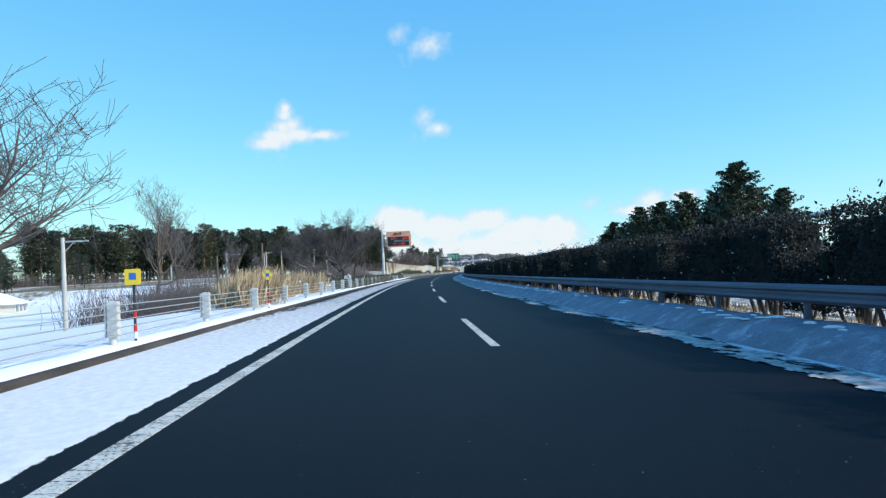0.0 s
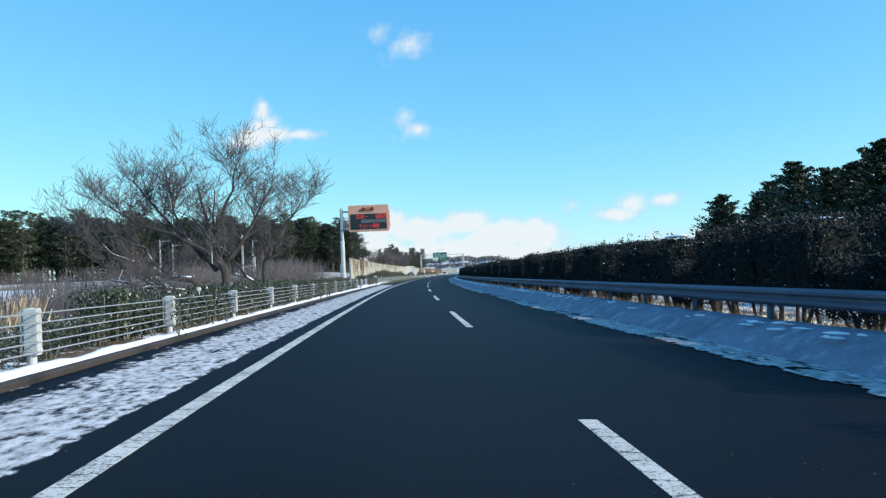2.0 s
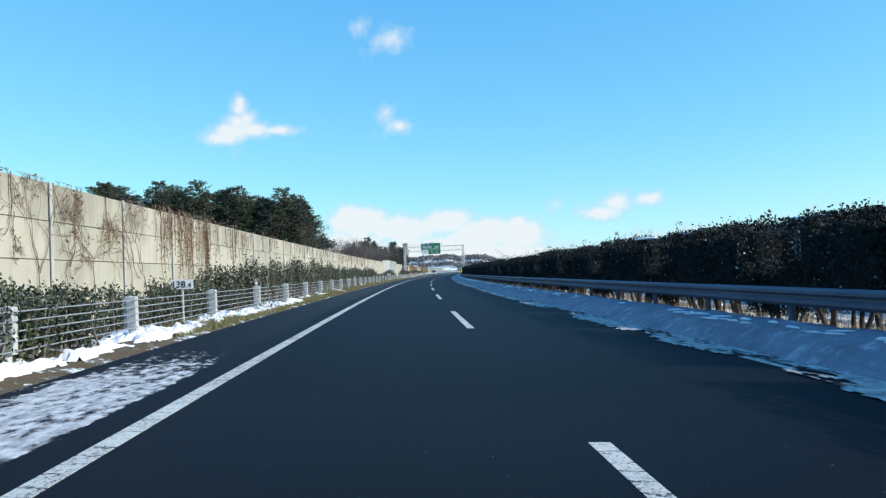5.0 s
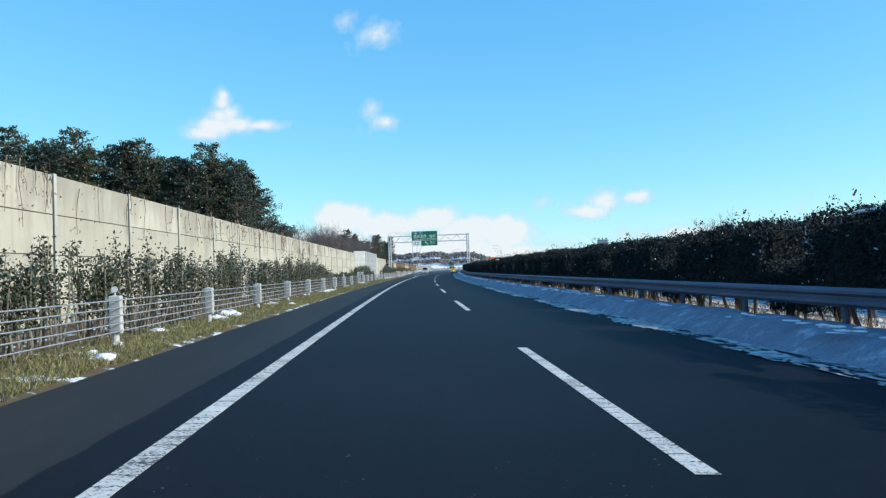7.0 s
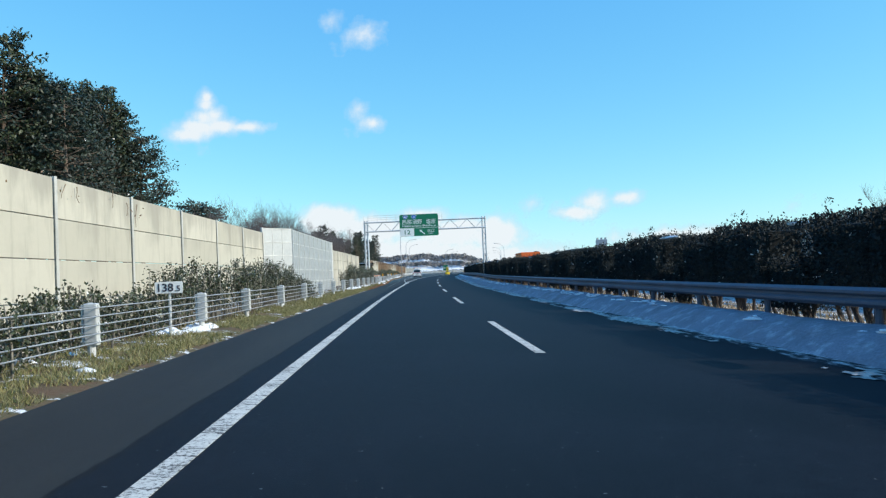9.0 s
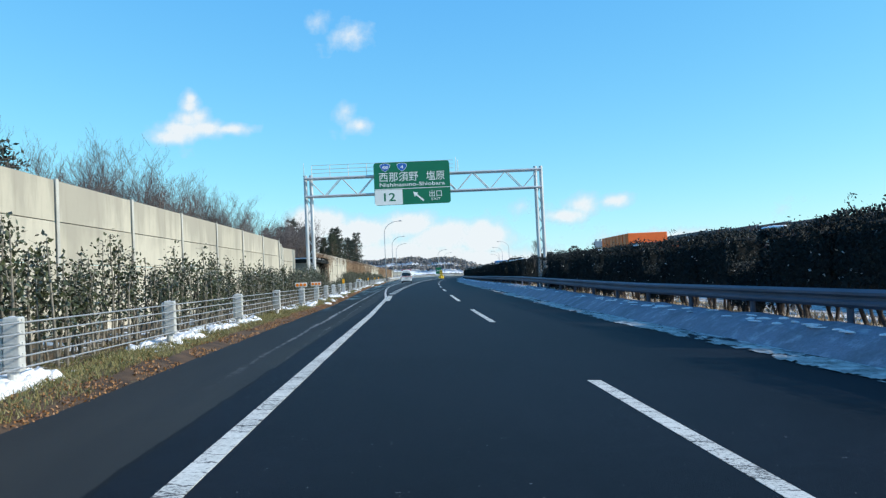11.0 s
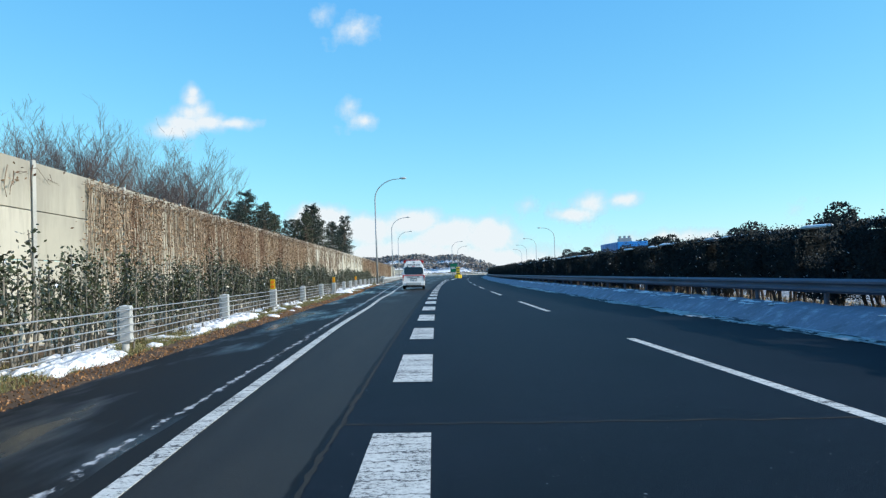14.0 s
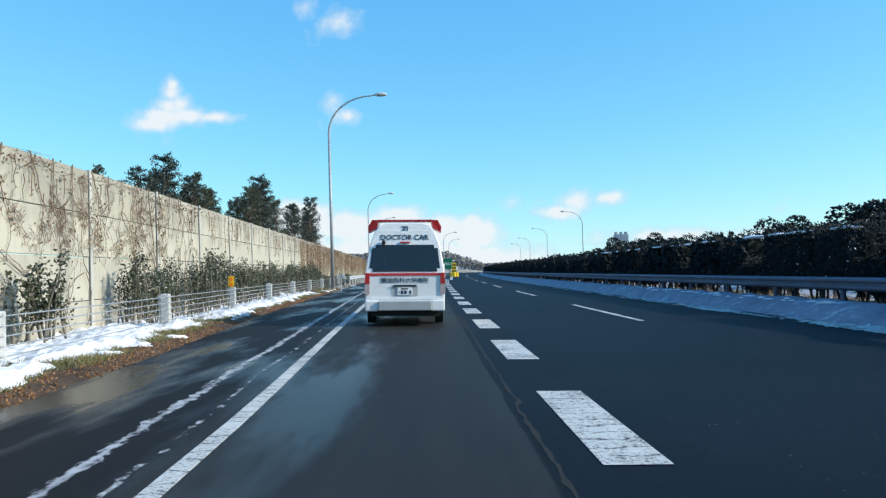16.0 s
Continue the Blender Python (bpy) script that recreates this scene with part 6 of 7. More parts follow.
def snow_marker(s, cross):
    o = thing("snow_marker", at(s, POST(s) + 0.10, 0.1), "yellow marker with a blue square on a red and white pole" if not cross else "yellow cross-shaped marker with a blue square on a pole", "marker post")
    bm = bmesh.new()
    tube(bm, (0, -0.15, -0.2), (0, -0.15, 1.12), 0.025, sides=8)
    pl = part("pole", bm, M_DARK, o)
    for z, mat in ((0.05, M_SIGNWHITE), (0.17, M_RED), (0.42, M_RED)):
        bm = bmesh.new()
        tube(bm, (0, -0.15, z), (0, -0.15, z + 0.12), 0.032, sides=8)
        part("band", bm, mat, o)
    bm = bmesh.new()
    if cross:
        box(bm, -0.16, -0.20, 1.09, 0.16, -0.185, 1.21)
        box(bm, -0.06, -0.20, 0.98, 0.06, -0.185, 1.09)
        box(bm, -0.06, -0.20, 1.21, 0.06, -0.185, 1.32)
    else:
        rounded(bm, -0.14, 1.0, 0.14, 1.28, -0.20, -0.185, 0.02, 2)
    plate = part("plate", bm, M_YELLOW, o)
    bm = bmesh.new()
    box(bm, -0.06, -0.206, 1.09, 0.06, -0.201, 1.21)
    part("square", bm, M_BLUE, plate)


snow_marker(13.3, False)
snow_marker(25.9, True)


# ---- utility poles in the fields ----
def utility_pole(s, n, tall, arm=True, mat=M_POLE, base=None):
    o = thing("utility_pole", at(s, n, z_at(s, n) if base is None else base), "thin grey utility pole with a short cross arm" if arm else "plain grey concrete pole beside the field", "utility pole", "poles in the fields")
    bm = bmesh.new()
    tube(bm, (0, 0, -0.3), (0, 0, tall), 0.13, 0.085, sides=10)
    part("pole", bm, mat, o)
    if arm:
        bm = bmesh.new()
        box(bm, -0.1, -0.04, tall - 0.25, 1.25, 0.04, tall - 0.17)
        tube(bm, (0.0, 0, tall - 0.8), (0.55, 0, tall - 0.22), 0.025, sides=6)
        part("arm", bm, M_STEEL, o)


utility_pole(37.5, -15.0, 4.7)
utility_pole(69.5, -15.2, 4.7)
utility_pole(128.7, -14.5, 5.9, False)
for s, n, h in ((74.5, -13.0, 5.4), (71.0, -16.5, 4.6), (150, -30, 6.0), (172, -36, 6.5), (120, -38, 6.0), (190, -28, 7.0), (145, -17, 4.4), (205, -40, 7)):
    utility_pole(s, n, h, h > 5.8, M_BARK if h < 5.6 and n > -17 else M_POLE)


# ---- houses and fields' edge ----
def house(s, n, yaw, w, d, h, base=-1.0):
    o = thing("house", at(s, n, base, yaw), "low farmhouse with a snow-covered roof", "house", "farmhouses across the field")
    bm = bmesh.new()
    box(bm, -w / 2, -d / 2, -0.3, w / 2, d / 2, h)
    wall = part("wall", bm, M_HOUSE, o)
    bm = bmesh.new()
    e, rise = 0.7, w * 0.22
    vs = [bm.verts.new(v) for v in ((-w / 2 - e, -d / 2 - e, h - 0.1), (w / 2 + e, -d / 2 - e, h - 0.1), (w / 2 + e, d / 2 + e, h - 0.1), (-w / 2 - e, d / 2 + e, h - 0.1), (0, -d / 2 - e, h + rise), (0, d / 2 + e, h + rise))]
    for f in ((0, 4, 5, 3), (1, 2, 5, 4), (0, 1, 4), (3, 5, 2), (0, 3, 2, 1)):
        bm.faces.new([vs[i] for i in f])
    part("roof", bm, M_ROOFSNOW, o)
    for i in range(int(d // 3)):
        y = -d / 2 + 1.5 + i * 3
        bm = bmesh.new()
        box(bm, w / 2, y - 0.7, 0.9, w / 2 + 0.03, y + 0.7, 2.0)
        part("window", bm, M_GLASS, o)
    for i in range(int(w // 3)):
        x = -w / 2 + 1.5 + i * 3
        bm = bmesh.new()
        box(bm, x - 0.6, -d / 2 - 0.03, 0.8, x + 0.6, -d / 2, 2.0)
        part("window", bm, M_GLASS, o)


house(139, -42, 62, 7, 11, 2.0, -2.9)
house(152, -41, 48, 6.5, 8, 1.9, -2.9)
house(148, -52, 55, 7, 10, 2.0, -2.9)
house(106, -58, 20, 7, 10, 2.0, -2.9)
house(95, -66, 40, 8, 11, 2.2, -2.9)


# ---- dry reeds ----
def reed_mesh(seed, tall=2.0, count=330):
    rnd = random.Random(seed)
    verts, faces = [], []
    for i in range(count):
        b = Vector((rnd.gauss(0, 0.33), rnd.gauss(0, 0.45), 0))
        h = tall * rnd.uniform(0.45, 1.1)
        lean = Vector((rnd.gauss(0.10, 0.16), rnd.gauss(0.12, 0.2), 1)).normalized()
        side = Vector((rnd.gauss(0, 1), rnd.gauss(0, 1), 0)).normalized() * rnd.uniform(0.004, 0.010)
        pts = [b + lean * h * f + Vector((0.18, 0.12, 0)) * (f ** 2.5) * h * 0.5 for f in (0, 0.4, 0.75, 1.0)]
        k = len(verts)
        plume = rnd.random() < 0.30
        for j, p in enumerate(pts):
            w = side * (1.0 if not (plume and j >= 2) else (4.0 if j == 2 else 2.5)) * (1 if j < 3 else 0.6)
            verts += [p - w, p + w]
        faces += [(k + 2 * j, k + 2 * j + 1, k + 2 * j + 3, k + 2 * j + 2) for j in range(3)]
    return mesh_of("blades", verts, faces, M_REED)


reeds = [reed_mesh(i) for i in range(4)]
rr = random.Random(41)
for i in range(46):
    if i < 14:
        s, n = rr.uniform(27, 32), -rr.uniform(3.8, 4.8)
    elif i < 32:
        s, n = rr.uniform(37, 54), -rr.uniform(4.3, 6.2)
    else:
        s, n = rr.uniform(48, 75), -rr.uniform(6, 10)
    o = put("reed_clump", reeds[i % 4], None)
    k = rr.uniform(0.6, 0.95)
    o.matrix_basis = at(s, n, z_at(s, n), rr.uniform(-60, 60)) @ Matrix.Diagonal((k, k, k, 1))
    tagged(o, "clump of tall golden dry reed grass behind the fence", "reed", "reed clumps behind the fence")


# brush at the foot of the pines and low twiggy scrub
def scrub_mesh(seed):
    rnd = random.Random(seed)
    lines = []
    for i in range(150):
        b = Vector((rnd.gauss(0, 0.6), rnd.gauss(0, 0.8), 0))
        t = b + Vector((rnd.gauss(0, 0.45), rnd.gauss(0, 0.45), rnd.uniform(0.5, 2.0)))
        lines.append([(b, 0.012), (b.lerp(t, 0.5) + Vector((rnd.gauss(0, 0.1), rnd.gauss(0, 0.1), 0)), 0.009), (t, 0.005)])
    return tubes_mesh("twigs", lines, M_TWIG, 3, 0.006)


scrubs = [scrub_mesh(i) for i in range(3)]
for i in range(130):
    if i < 22:
        s, n, k = rr.uniform(52, 76), -rr.uniform(14, 22), rr.uniform(0.9, 1.6)
    elif i < 74:
        s, n, k = rr.uniform(102, 150), -rr.uniform(9, 27), rr.uniform(1.0, 1.9)
    elif i < 88:
        s, n, k = rr.uniform(78, 100), -rr.uniform(12, 24), rr.uniform(0.8, 1.3)
    else:
        u = rr.random()
        s, n, k = 292 - 60 * u, -25 - 112 * u, rr.uniform(1.4, 2.4)
    o = put("scrub", scrubs[i % 3], None)
    o.matrix_basis = at(s, n, z_at(s, n), rr.uniform(0, 360)) @ Matrix.Diagonal((k, k, k, 1))
    tagged(o, "tangle of bare brown scrub", "scrub", "scrub along the fields")

# bushes: beside the pole row and the end of the low hedge
for s, n, k in ((146, -4.3, 0.95), (147.5, -4.6, 1.0), (160.6, -4.3, 1.45), (161.8, -4.4, 1.5), (162.8, -4.2, 1.35), (58.6, -3.6, 0.9), (60.4, -4.0, 1.0), (172, -4.3, 1.1), (280.5, -4.2, 0.8)):
    shrub(low_kinds[int(s) % 4], s, n, k, "rounded evergreen bush by the fence", "bush", "bushes by the fence")
# reddish bush at the end of the median hedge
bt = bare_tree("median_bush", at(350.5, 10.6, 1.8), 66, 1.3, "reddish twiggy bush rising out of the hedge", 0.006, spread=0.6, levels=3, twigs=0, up=0.7, start=0.1, r0=0.04, kids=(9, 6, 4), shrink=0.6)


# verge grass
def grass(s0, s1, count, seed):
    rnd = random.Random(seed)
    verts, faces = [], []
    for i in range(count):
        s = rnd.uniform(s0, s1)
        k = KERB(s)
        n = k + 0.16 * noise.noise(Vector((s * 0.7, 5, 5))) - (0.14 if s < 300 else 0.40) - abs(rnd.gauss(0, 0.8 if s < 300 else 0.6))
        if n < POST(s) - 1.2 or noise.noise(Vector((s * 0.5, n, 7))) < -0.42:
            continue
        b = P(s, n, verge_height(s, n) - 0.01)
        h = rnd.uniform(0.03, 0.11)
        t = b + Vector((rnd.gauss(0, 0.05), rnd.gauss(0, 0.05), h))
        w = Vector((rnd.gauss(0, 1), rnd.gauss(0, 1), 0)).normalized() * 0.007
        j = len(verts)
        verts += [b - w, b + w, t]
        faces.append((j, j + 1, j + 2))
    me = mesh_of("verge_grass", verts, faces, M_GRASS)
    tagged(put("verge_grass", me, None), "thin winter grass along the kerb", "grass", kind="stuff")


def median_grass(count, seed):
    rnd = random.Random(seed)
    verts, faces = [], []
    for i in range(count):
        s, n = rnd.uniform(-5, 450), rnd.uniform(9.6, 12.2)
        b = P(s, n, 0.29)
        t = b + Vector((rnd.gauss(0, 0.07), rnd.gauss(0, 0.07), rnd.uniform(0.06, 0.22)))
        w = Vector((rnd.gauss(0, 1), rnd.gauss(0, 1), 0)).normalized() * 0.012
        j = len(verts)
        verts += [b - w, b + w, t]
        faces.append((j, j + 1, j + 2))
    me = mesh_of("median_grass", verts, faces, M_REED)
    tagged(put("median_grass", me, None), "pale dry grass under the median hedge", "grass", kind="stuff")


r = random.Random(29)
pts = []
for i in range(52000):
    s = r.uniform(298, 468)
    n = KERB(s) + 0.08 - abs(r.gauss(0, 0.45))
    if noise.noise(Vector((s * 0.8, n * 1.5, 11))) > -0.25:
        pts.append(tuple(P(s, n, verge_height(s, n) + r.uniform(0.012, 0.04))))
tagged(put("fallen_leaves", leaf_mesh("fallen_leaves", pts, 0.019, M_FALLEN, 29, 0.6), None), "rust-brown fallen leaves along the asphalt's edge", "leaves", kind="stuff")
median_grass(70000, 5)
grass(150, 300, 170000, 1)
grass(300, 470, 190000, 2)


# ---- street lamps ----
def street_lamp(s, n, tall, reach, group):
    o = thing("street_lamp", at(s, n, 0.0), "tall grey street lamp with a curved arm", "street lamp", group)
    bm = bmesh.new()
    tube(bm, (0, 0, -0.2), (0, 0, tall * 0.80), 0.13, 0.085, sides=12)
    part("pole", bm, M_STEEL, o, smooth=True)
    line = []
    for i in range(9):
        a = math.pi / 2 * i / 8
        line.append((Vector((reach * (1 - math.cos(a)) * 0.9, 0, tall * 0.80 + tall * 0.185 * math.sin(a))), 0.08 - 0.03 * i / 8))
    line.append((Vector((reach, 0, tall * 0.99)), 0.045))
    put("arm", tubes_mesh("arm", line and [line], M_STEEL, 8), None, o)
    bm = bmesh.new()
    bmesh.ops.create_uvsphere(bm, u_segments=14, v_segments=8, radius=0.5, matrix=Matrix.Translation((reach + math.copysign(0.35, reach), 0, tall * 0.99)) @ Matrix.Diagonal((0.95, 0.42, 0.30, 1)))
    part("head", bm, M_POSTWHITE, o, smooth=True)


for s, n in ((467.4, -9.0), (537, -13.2), (592, -17.2)):
    street_lamp(s, n, 14.25, 3.5, "lamps along the exit")
for s, n in ((640, -3.0), (690, -3.0)):
    street_lamp(s, n, 13, 3.4, "lamps along the exit")
for s in (560, 620, 680, 740):
    street_lamp(s, 26.0, 13, -3.4, "lamps beyond the other carriageway")


# ---- ambulance ----
def ambulance(m):
    o = thing("doctor_car", m, "white high-roofed doctor car with red lamps and a red stripe", "ambulance")
    prof = [(0.88, 0.36), (0.93, 0.50), (0.94, 0.75), (0.94, 1.18), (0.905, 1.45), (0.85, 1.80), (0.79, 2.02), (0.71, 2.22), (0.60, 2.36), (0.42, 2.42)]
    secs = []
    for y, kx, top, slope in ((0.0, 0.985, 1.0, 0.16), (0.05, 1.0, 1.0, 0.13), (0.6, 1.0, 1.0, 0.0), (3.6, 1.0, 1.0, 0.0), (4.3, 0.99, 0.97, -0.35), (5.2, 0.93, 0.62, -0.55), (5.38, 0.86, 0.45, -0.4)):
        row = []
        for hw, z in prof:
            zz = z if z < 1.0 else 1.0 + (z - 1.0) * top
            row.append((hw * kx, y + max(0, zz - 1.22) * slope, zz))
        secs.append([(-x, yy, z) for x, yy, z in row] + [(x, yy, z) for x, yy, z in reversed(row)])
    bm = bmesh.new()
    vs = [[bm.verts.new(v) for v in sec] for sec in secs]
    k = len(vs[0])
    for a, b in zip(vs, vs[1:]):
        for i in range(k):
            j = (i + 1) % k
            bm.faces.new((a[i], a[j], b[j], b[i]))
    half = len(prof)
    for row in (vs[0], vs[-1]):
        for i in range(half - 1):
            bm.faces.new((row[i], row[i + 1], row[k - 2 - i], row[k - 1 - i]))
    bmesh.ops.recalc_face_normals(bm, faces=bm.faces)
    body = part("body", bm, M_WHITE, o, smooth=False)
    bev = body.modifiers.new("bevel", "BEVEL")
    bev.width, bev.segments, bev.limit_method, bev.angle_limit = 0.035, 3, "ANGLE", radians(28)

    def rear(z):
        return max(0, z - 1.22) * 0.16

    def rear_plate(name, xa0, xa1, za, xb0, xb1, zb, mat, out=0.012, parent=None, label="", r=0.0):
        bm = bmesh.new()
        q = [(xa0, rear(za) - out, za), (xa1, rear(za) - out, za), (xb1, rear(zb) - out, zb), (xb0, rear(zb) - out, zb)]
        f = [bm.verts.new(v) for v in q]
        bk = [bm.verts.new((x, y + out + 0.02, z)) for x, y, z in q]
        bm.faces.new(f)
        bm.faces.new(bk[::-1])
        for i in range(4):
            j = (i + 1) % 4
            bm.faces.new((f[i], bk[i], bk[j], f[j]))
        if r:
            es = [e for e in bm.edges if abs(e.verts[0].co.y - e.verts[1].co.y) > out * 0.9 and abs(e.verts[0].co.x - e.verts[1].co.x) < 1e-4]
            bmesh.ops.bevel(bm, geom=es, offset=r, segments=4, affect="EDGES")
        return part(name, bm, mat, parent or o, label)

    gate = rear_plate("tailgate", -0.84, 0.84, 0.62, -0.67, 0.67, 2.24, M_WHITE, 0.008, r=0.05)
    rear_plate("rear_window_seal", -0.84, 0.84, 1.27, -0.765, 0.765, 1.905, M_DARK, 0.010, gate, r=0.08)
    rear_plate("rear_window", -0.82, 0.82, 1.29, -0.75, 0.75, 1.885, M_GLASS, 0.014, gate, "dark tinted rear window", r=0.07)
    rear_plate("stripe", -0.93, 0.93, 1.175, -0.93, 0.93, 1.235, M_RED, 0.013, gate, "thin red stripe")
    rear_plate("brake_lamp", -0.12, 0.12, 1.945, -0.12, 0.12, 1.98, M_LAMPRED, 0.03, gate)
    rear_plate("plate_recess", -0.30, 0.30, 0.70, -0.30, 0.30, 0.93, M_BUMPER, 0.010, gate)
    rear_plate("grip", -0.28, 0.28, 0.925, -0.26, 0.26, 0.96, M_DARK, 0.04, gate)
    pl = rear_plate("number_plate", -0.175, 0.175, 0.725, -0.175, 0.175, 0.90, M_SIGNWHITE, 0.03, gate)
    for x0, x1, z0, z1 in ((-0.09, 0.07, 0.85, 0.88), (-0.15, -0.12, 0.775, 0.795), (-0.10, -0.04, 0.745, 0.825), (-0.02, 0.04, 0.745, 0.825), (0.06, 0.08, 0.78, 0.79), (0.10, 0.145, 0.745, 0.825)):
        rear_plate("plate_bar", x0, x1, z0, x0, x1, z1, M_LETTER, 0.034, pl)
    for sx in (-1, 1):
        l0 = rear_plate("tail_lamp", sx * 0.945, sx * 0.83, 0.98, sx * 0.925, sx * 0.83, 1.24, M_LAMPRED, 0.03, None, "red tail lamp")
        rear_plate("reverse_lamp", sx * 0.95, sx * 0.83, 0.74, sx * 0.945, sx * 0.83, 0.97, plain("clear_lens", (0.45, 0.36, 0.35), 0.25, 0, 0.05, 5, 0.0), 0.028, l0)
        bm = bmesh.new()
        box(bm, sx * 0.62, -0.10, 0.345, sx * 0.93, 0.3, 0.60, 0.03)
        part("bumper_corner", bm, M_WHITE, o)
        # roof warning lamps
        bm = bmesh.new()
        q = [(sx * 0.66, 0.20, 2.30), (sx * 0.86, 0.22, 2.20), (sx * 0.87, 0.22, 2.34), (sx * 0.78, 0.20, 2.50), (sx * 0.62, 0.20, 2.50)]
        f = [bm.verts.new(v) for v in q]
        bk = [bm.verts.new((x, y + 0.45, z)) for x, y, z in q]
        bm.faces.new(f)
        bm.faces.new(bk)
        for i in range(5):
            j = (i + 1) % 5
            bm.faces.new((f[i], bk[i], bk[j], f[j]))
        part("warning_lamp", bm, M_LAMPRED, o, "red wrap-round warning lamp")
        bm = bmesh.new()
        tube(bm, (sx * 0.80, -0.02 + 4.55, 1.25), (sx * 1.05, 4.55, 1.3), 0.02)
        box(bm, sx * 1.0, 4.5, 1.2, sx * 1.14, 4.6, 1.5, 0.02)
        part("mirror", bm, M_WHITE, o)
        bm = bmesh.new()
        box(bm, sx * 0.905, 0.7, 1.30, sx * 0.86, 3.9, 1.72)
        part("side_window", bm, M_GLASS, o)
        bm = bmesh.new()
        box(bm, sx * 0.935, 0.1, 1.16, sx * 0.95, 4.6, 1.24)
        part("side_stripe", bm, M_RED, o)
        for y in (1.15, 4.25):
            bm = bmesh.new()
            tube(bm, (sx * 0.74, y, 0.335), (sx * 0.93, y, 0.335), 0.335, sides=28)
            wheel = part("tyre", bm, M_RUBBER, o)
            bm = bmesh.new()
            tube(bm, (sx * 0.90, y, 0.335), (sx * 0.94, y, 0.335), 0.20, 0.18, sides=20)
            part("rim", bm, M_STEEL, wheel)
    bm = bmesh.new()
    box(bm, -0.66, 0.21, 2.455, 0.66, 0.55, 2.51, 0.015)
    part("lamp_bridge", bm, M_LAMPRED, o, "red bar over the rear roof edge")
    bm = bmesh.new()
    box(bm, -0.62, -0.16, 0.36, 0.62, 0.2, 0.585, 0.02)
    part("bumper_step", bm, M_BUMPER, o)
    bm = bmesh.new()
    box(bm, -0.80, 0.15, 0.22, 0.80, 4.9, 0.42)
    part("underbody", bm, M_RUBBER, o)
    bm = bmesh.new()
    tube(bm, (-0.50, 0.10, 1.98), (-0.50, -0.02, 1.94), 0.045, sides=10)
    part("rear_camera", bm, M_DARK, o)
    tilt = Matrix.Rotation(-math.atan(0.16), 4, "X")
    text_part("DOCTOR CAR", 0.165, Matrix.Translation((0, rear(2.085) - 0.0115, 2.085)) @ tilt @ Matrix.Rotation(radians(90), 4, "X"), M_LETTER, gate, depth=0.003, width=1.14, bold=0.002)
    text_part("獨協医科大学病院", 0.135, facing(0.0, -0.0125, 1.075), M_LETTER, gate, depth=0.003, width=1.12, bold=0.0)
    # emblem as a plain shape
    for x0, x1, z0, z1 in ((-0.07, 0.05, 2.33, 2.35), (0.05, 0.075, 2.24, 2.35), (-0.03, 0.0, 2.26, 2.33), (-0.075, 0.0, 2.245, 2.26)):
        rear_plate("emblem_bar", x0, x1, z0, x0, x1, z1, M_LETTER, 0.016, gate)
    return o


ambulance(at(430.5, -2.40, 0.02, 1.5) @ Matrix.Rotation(math.atan(fall(431)), 4, "Y"))


# ---- trucks held up on the other carriageway ----
def truck(s, n, mat, label):
    o = thing("truck", at(s, n, 0.02), label, "truck")
    bm = bmesh.new()
    box(bm, -1.22, 0.0, 1.05, 1.22, 6.6, 3.75, 0.04)
    cargo = part("cargo_body", bm, mat, o)
    for i in range(8):
        bm = bmesh.new()
        y = 0.35 + i * 0.84
        box(bm, -1.25, y - 0.03, 1.1, -1.22, y + 0.03, 3.7)
        part("rib", bm, mat, cargo)
    bm = bmesh.new()
    box(bm, -0.9, -0.02, 2.6, 0.9, -0.005, 2.9)
    part("panel_bar", bm, M_SIGNWHITE, cargo)
    bm = bmesh.new()
    box(bm, -1.2, -2.3, 0.7, 1.2, -0.25, 3.1, 0.12)
    cab = part("cab", bm, mat, o)
    bm = bmesh.new()
    box(bm, -1.05, -2.33, 1.75, 1.05, -2.29, 2.7, 0.01)
    part("windscreen", bm, M_GLASS, cab)
    bm = bmesh.new()
    box(bm, -1.22, -1.9, 1.75, -1.19, -0.9, 2.6)
    part("side_window", bm, M_GLASS, cab)
    bm = bmesh.new()
    box(bm, -0.45, -2.2, 0.6, 0.45, 6.5, 1.0)
    part("chassis", bm, M_DARK, o)
    for y in (-1.4, 3.9, 5.1):
        for sx in (-1, 1):
            bm = bmesh.new()
            tube(bm, (sx * 0.85, y, 0.5), (sx * 1.18, y, 0.5), 0.5, sides=22)
            part("tyre", bm, M_RUBBER, o)
    return o


truck(427.0, 15.4, M_TRUCKBLUE, "blue box truck on the other carriageway")
truck(337.0, 15.6, M_TRUCKORANGE, "orange box truck on the other carriageway")


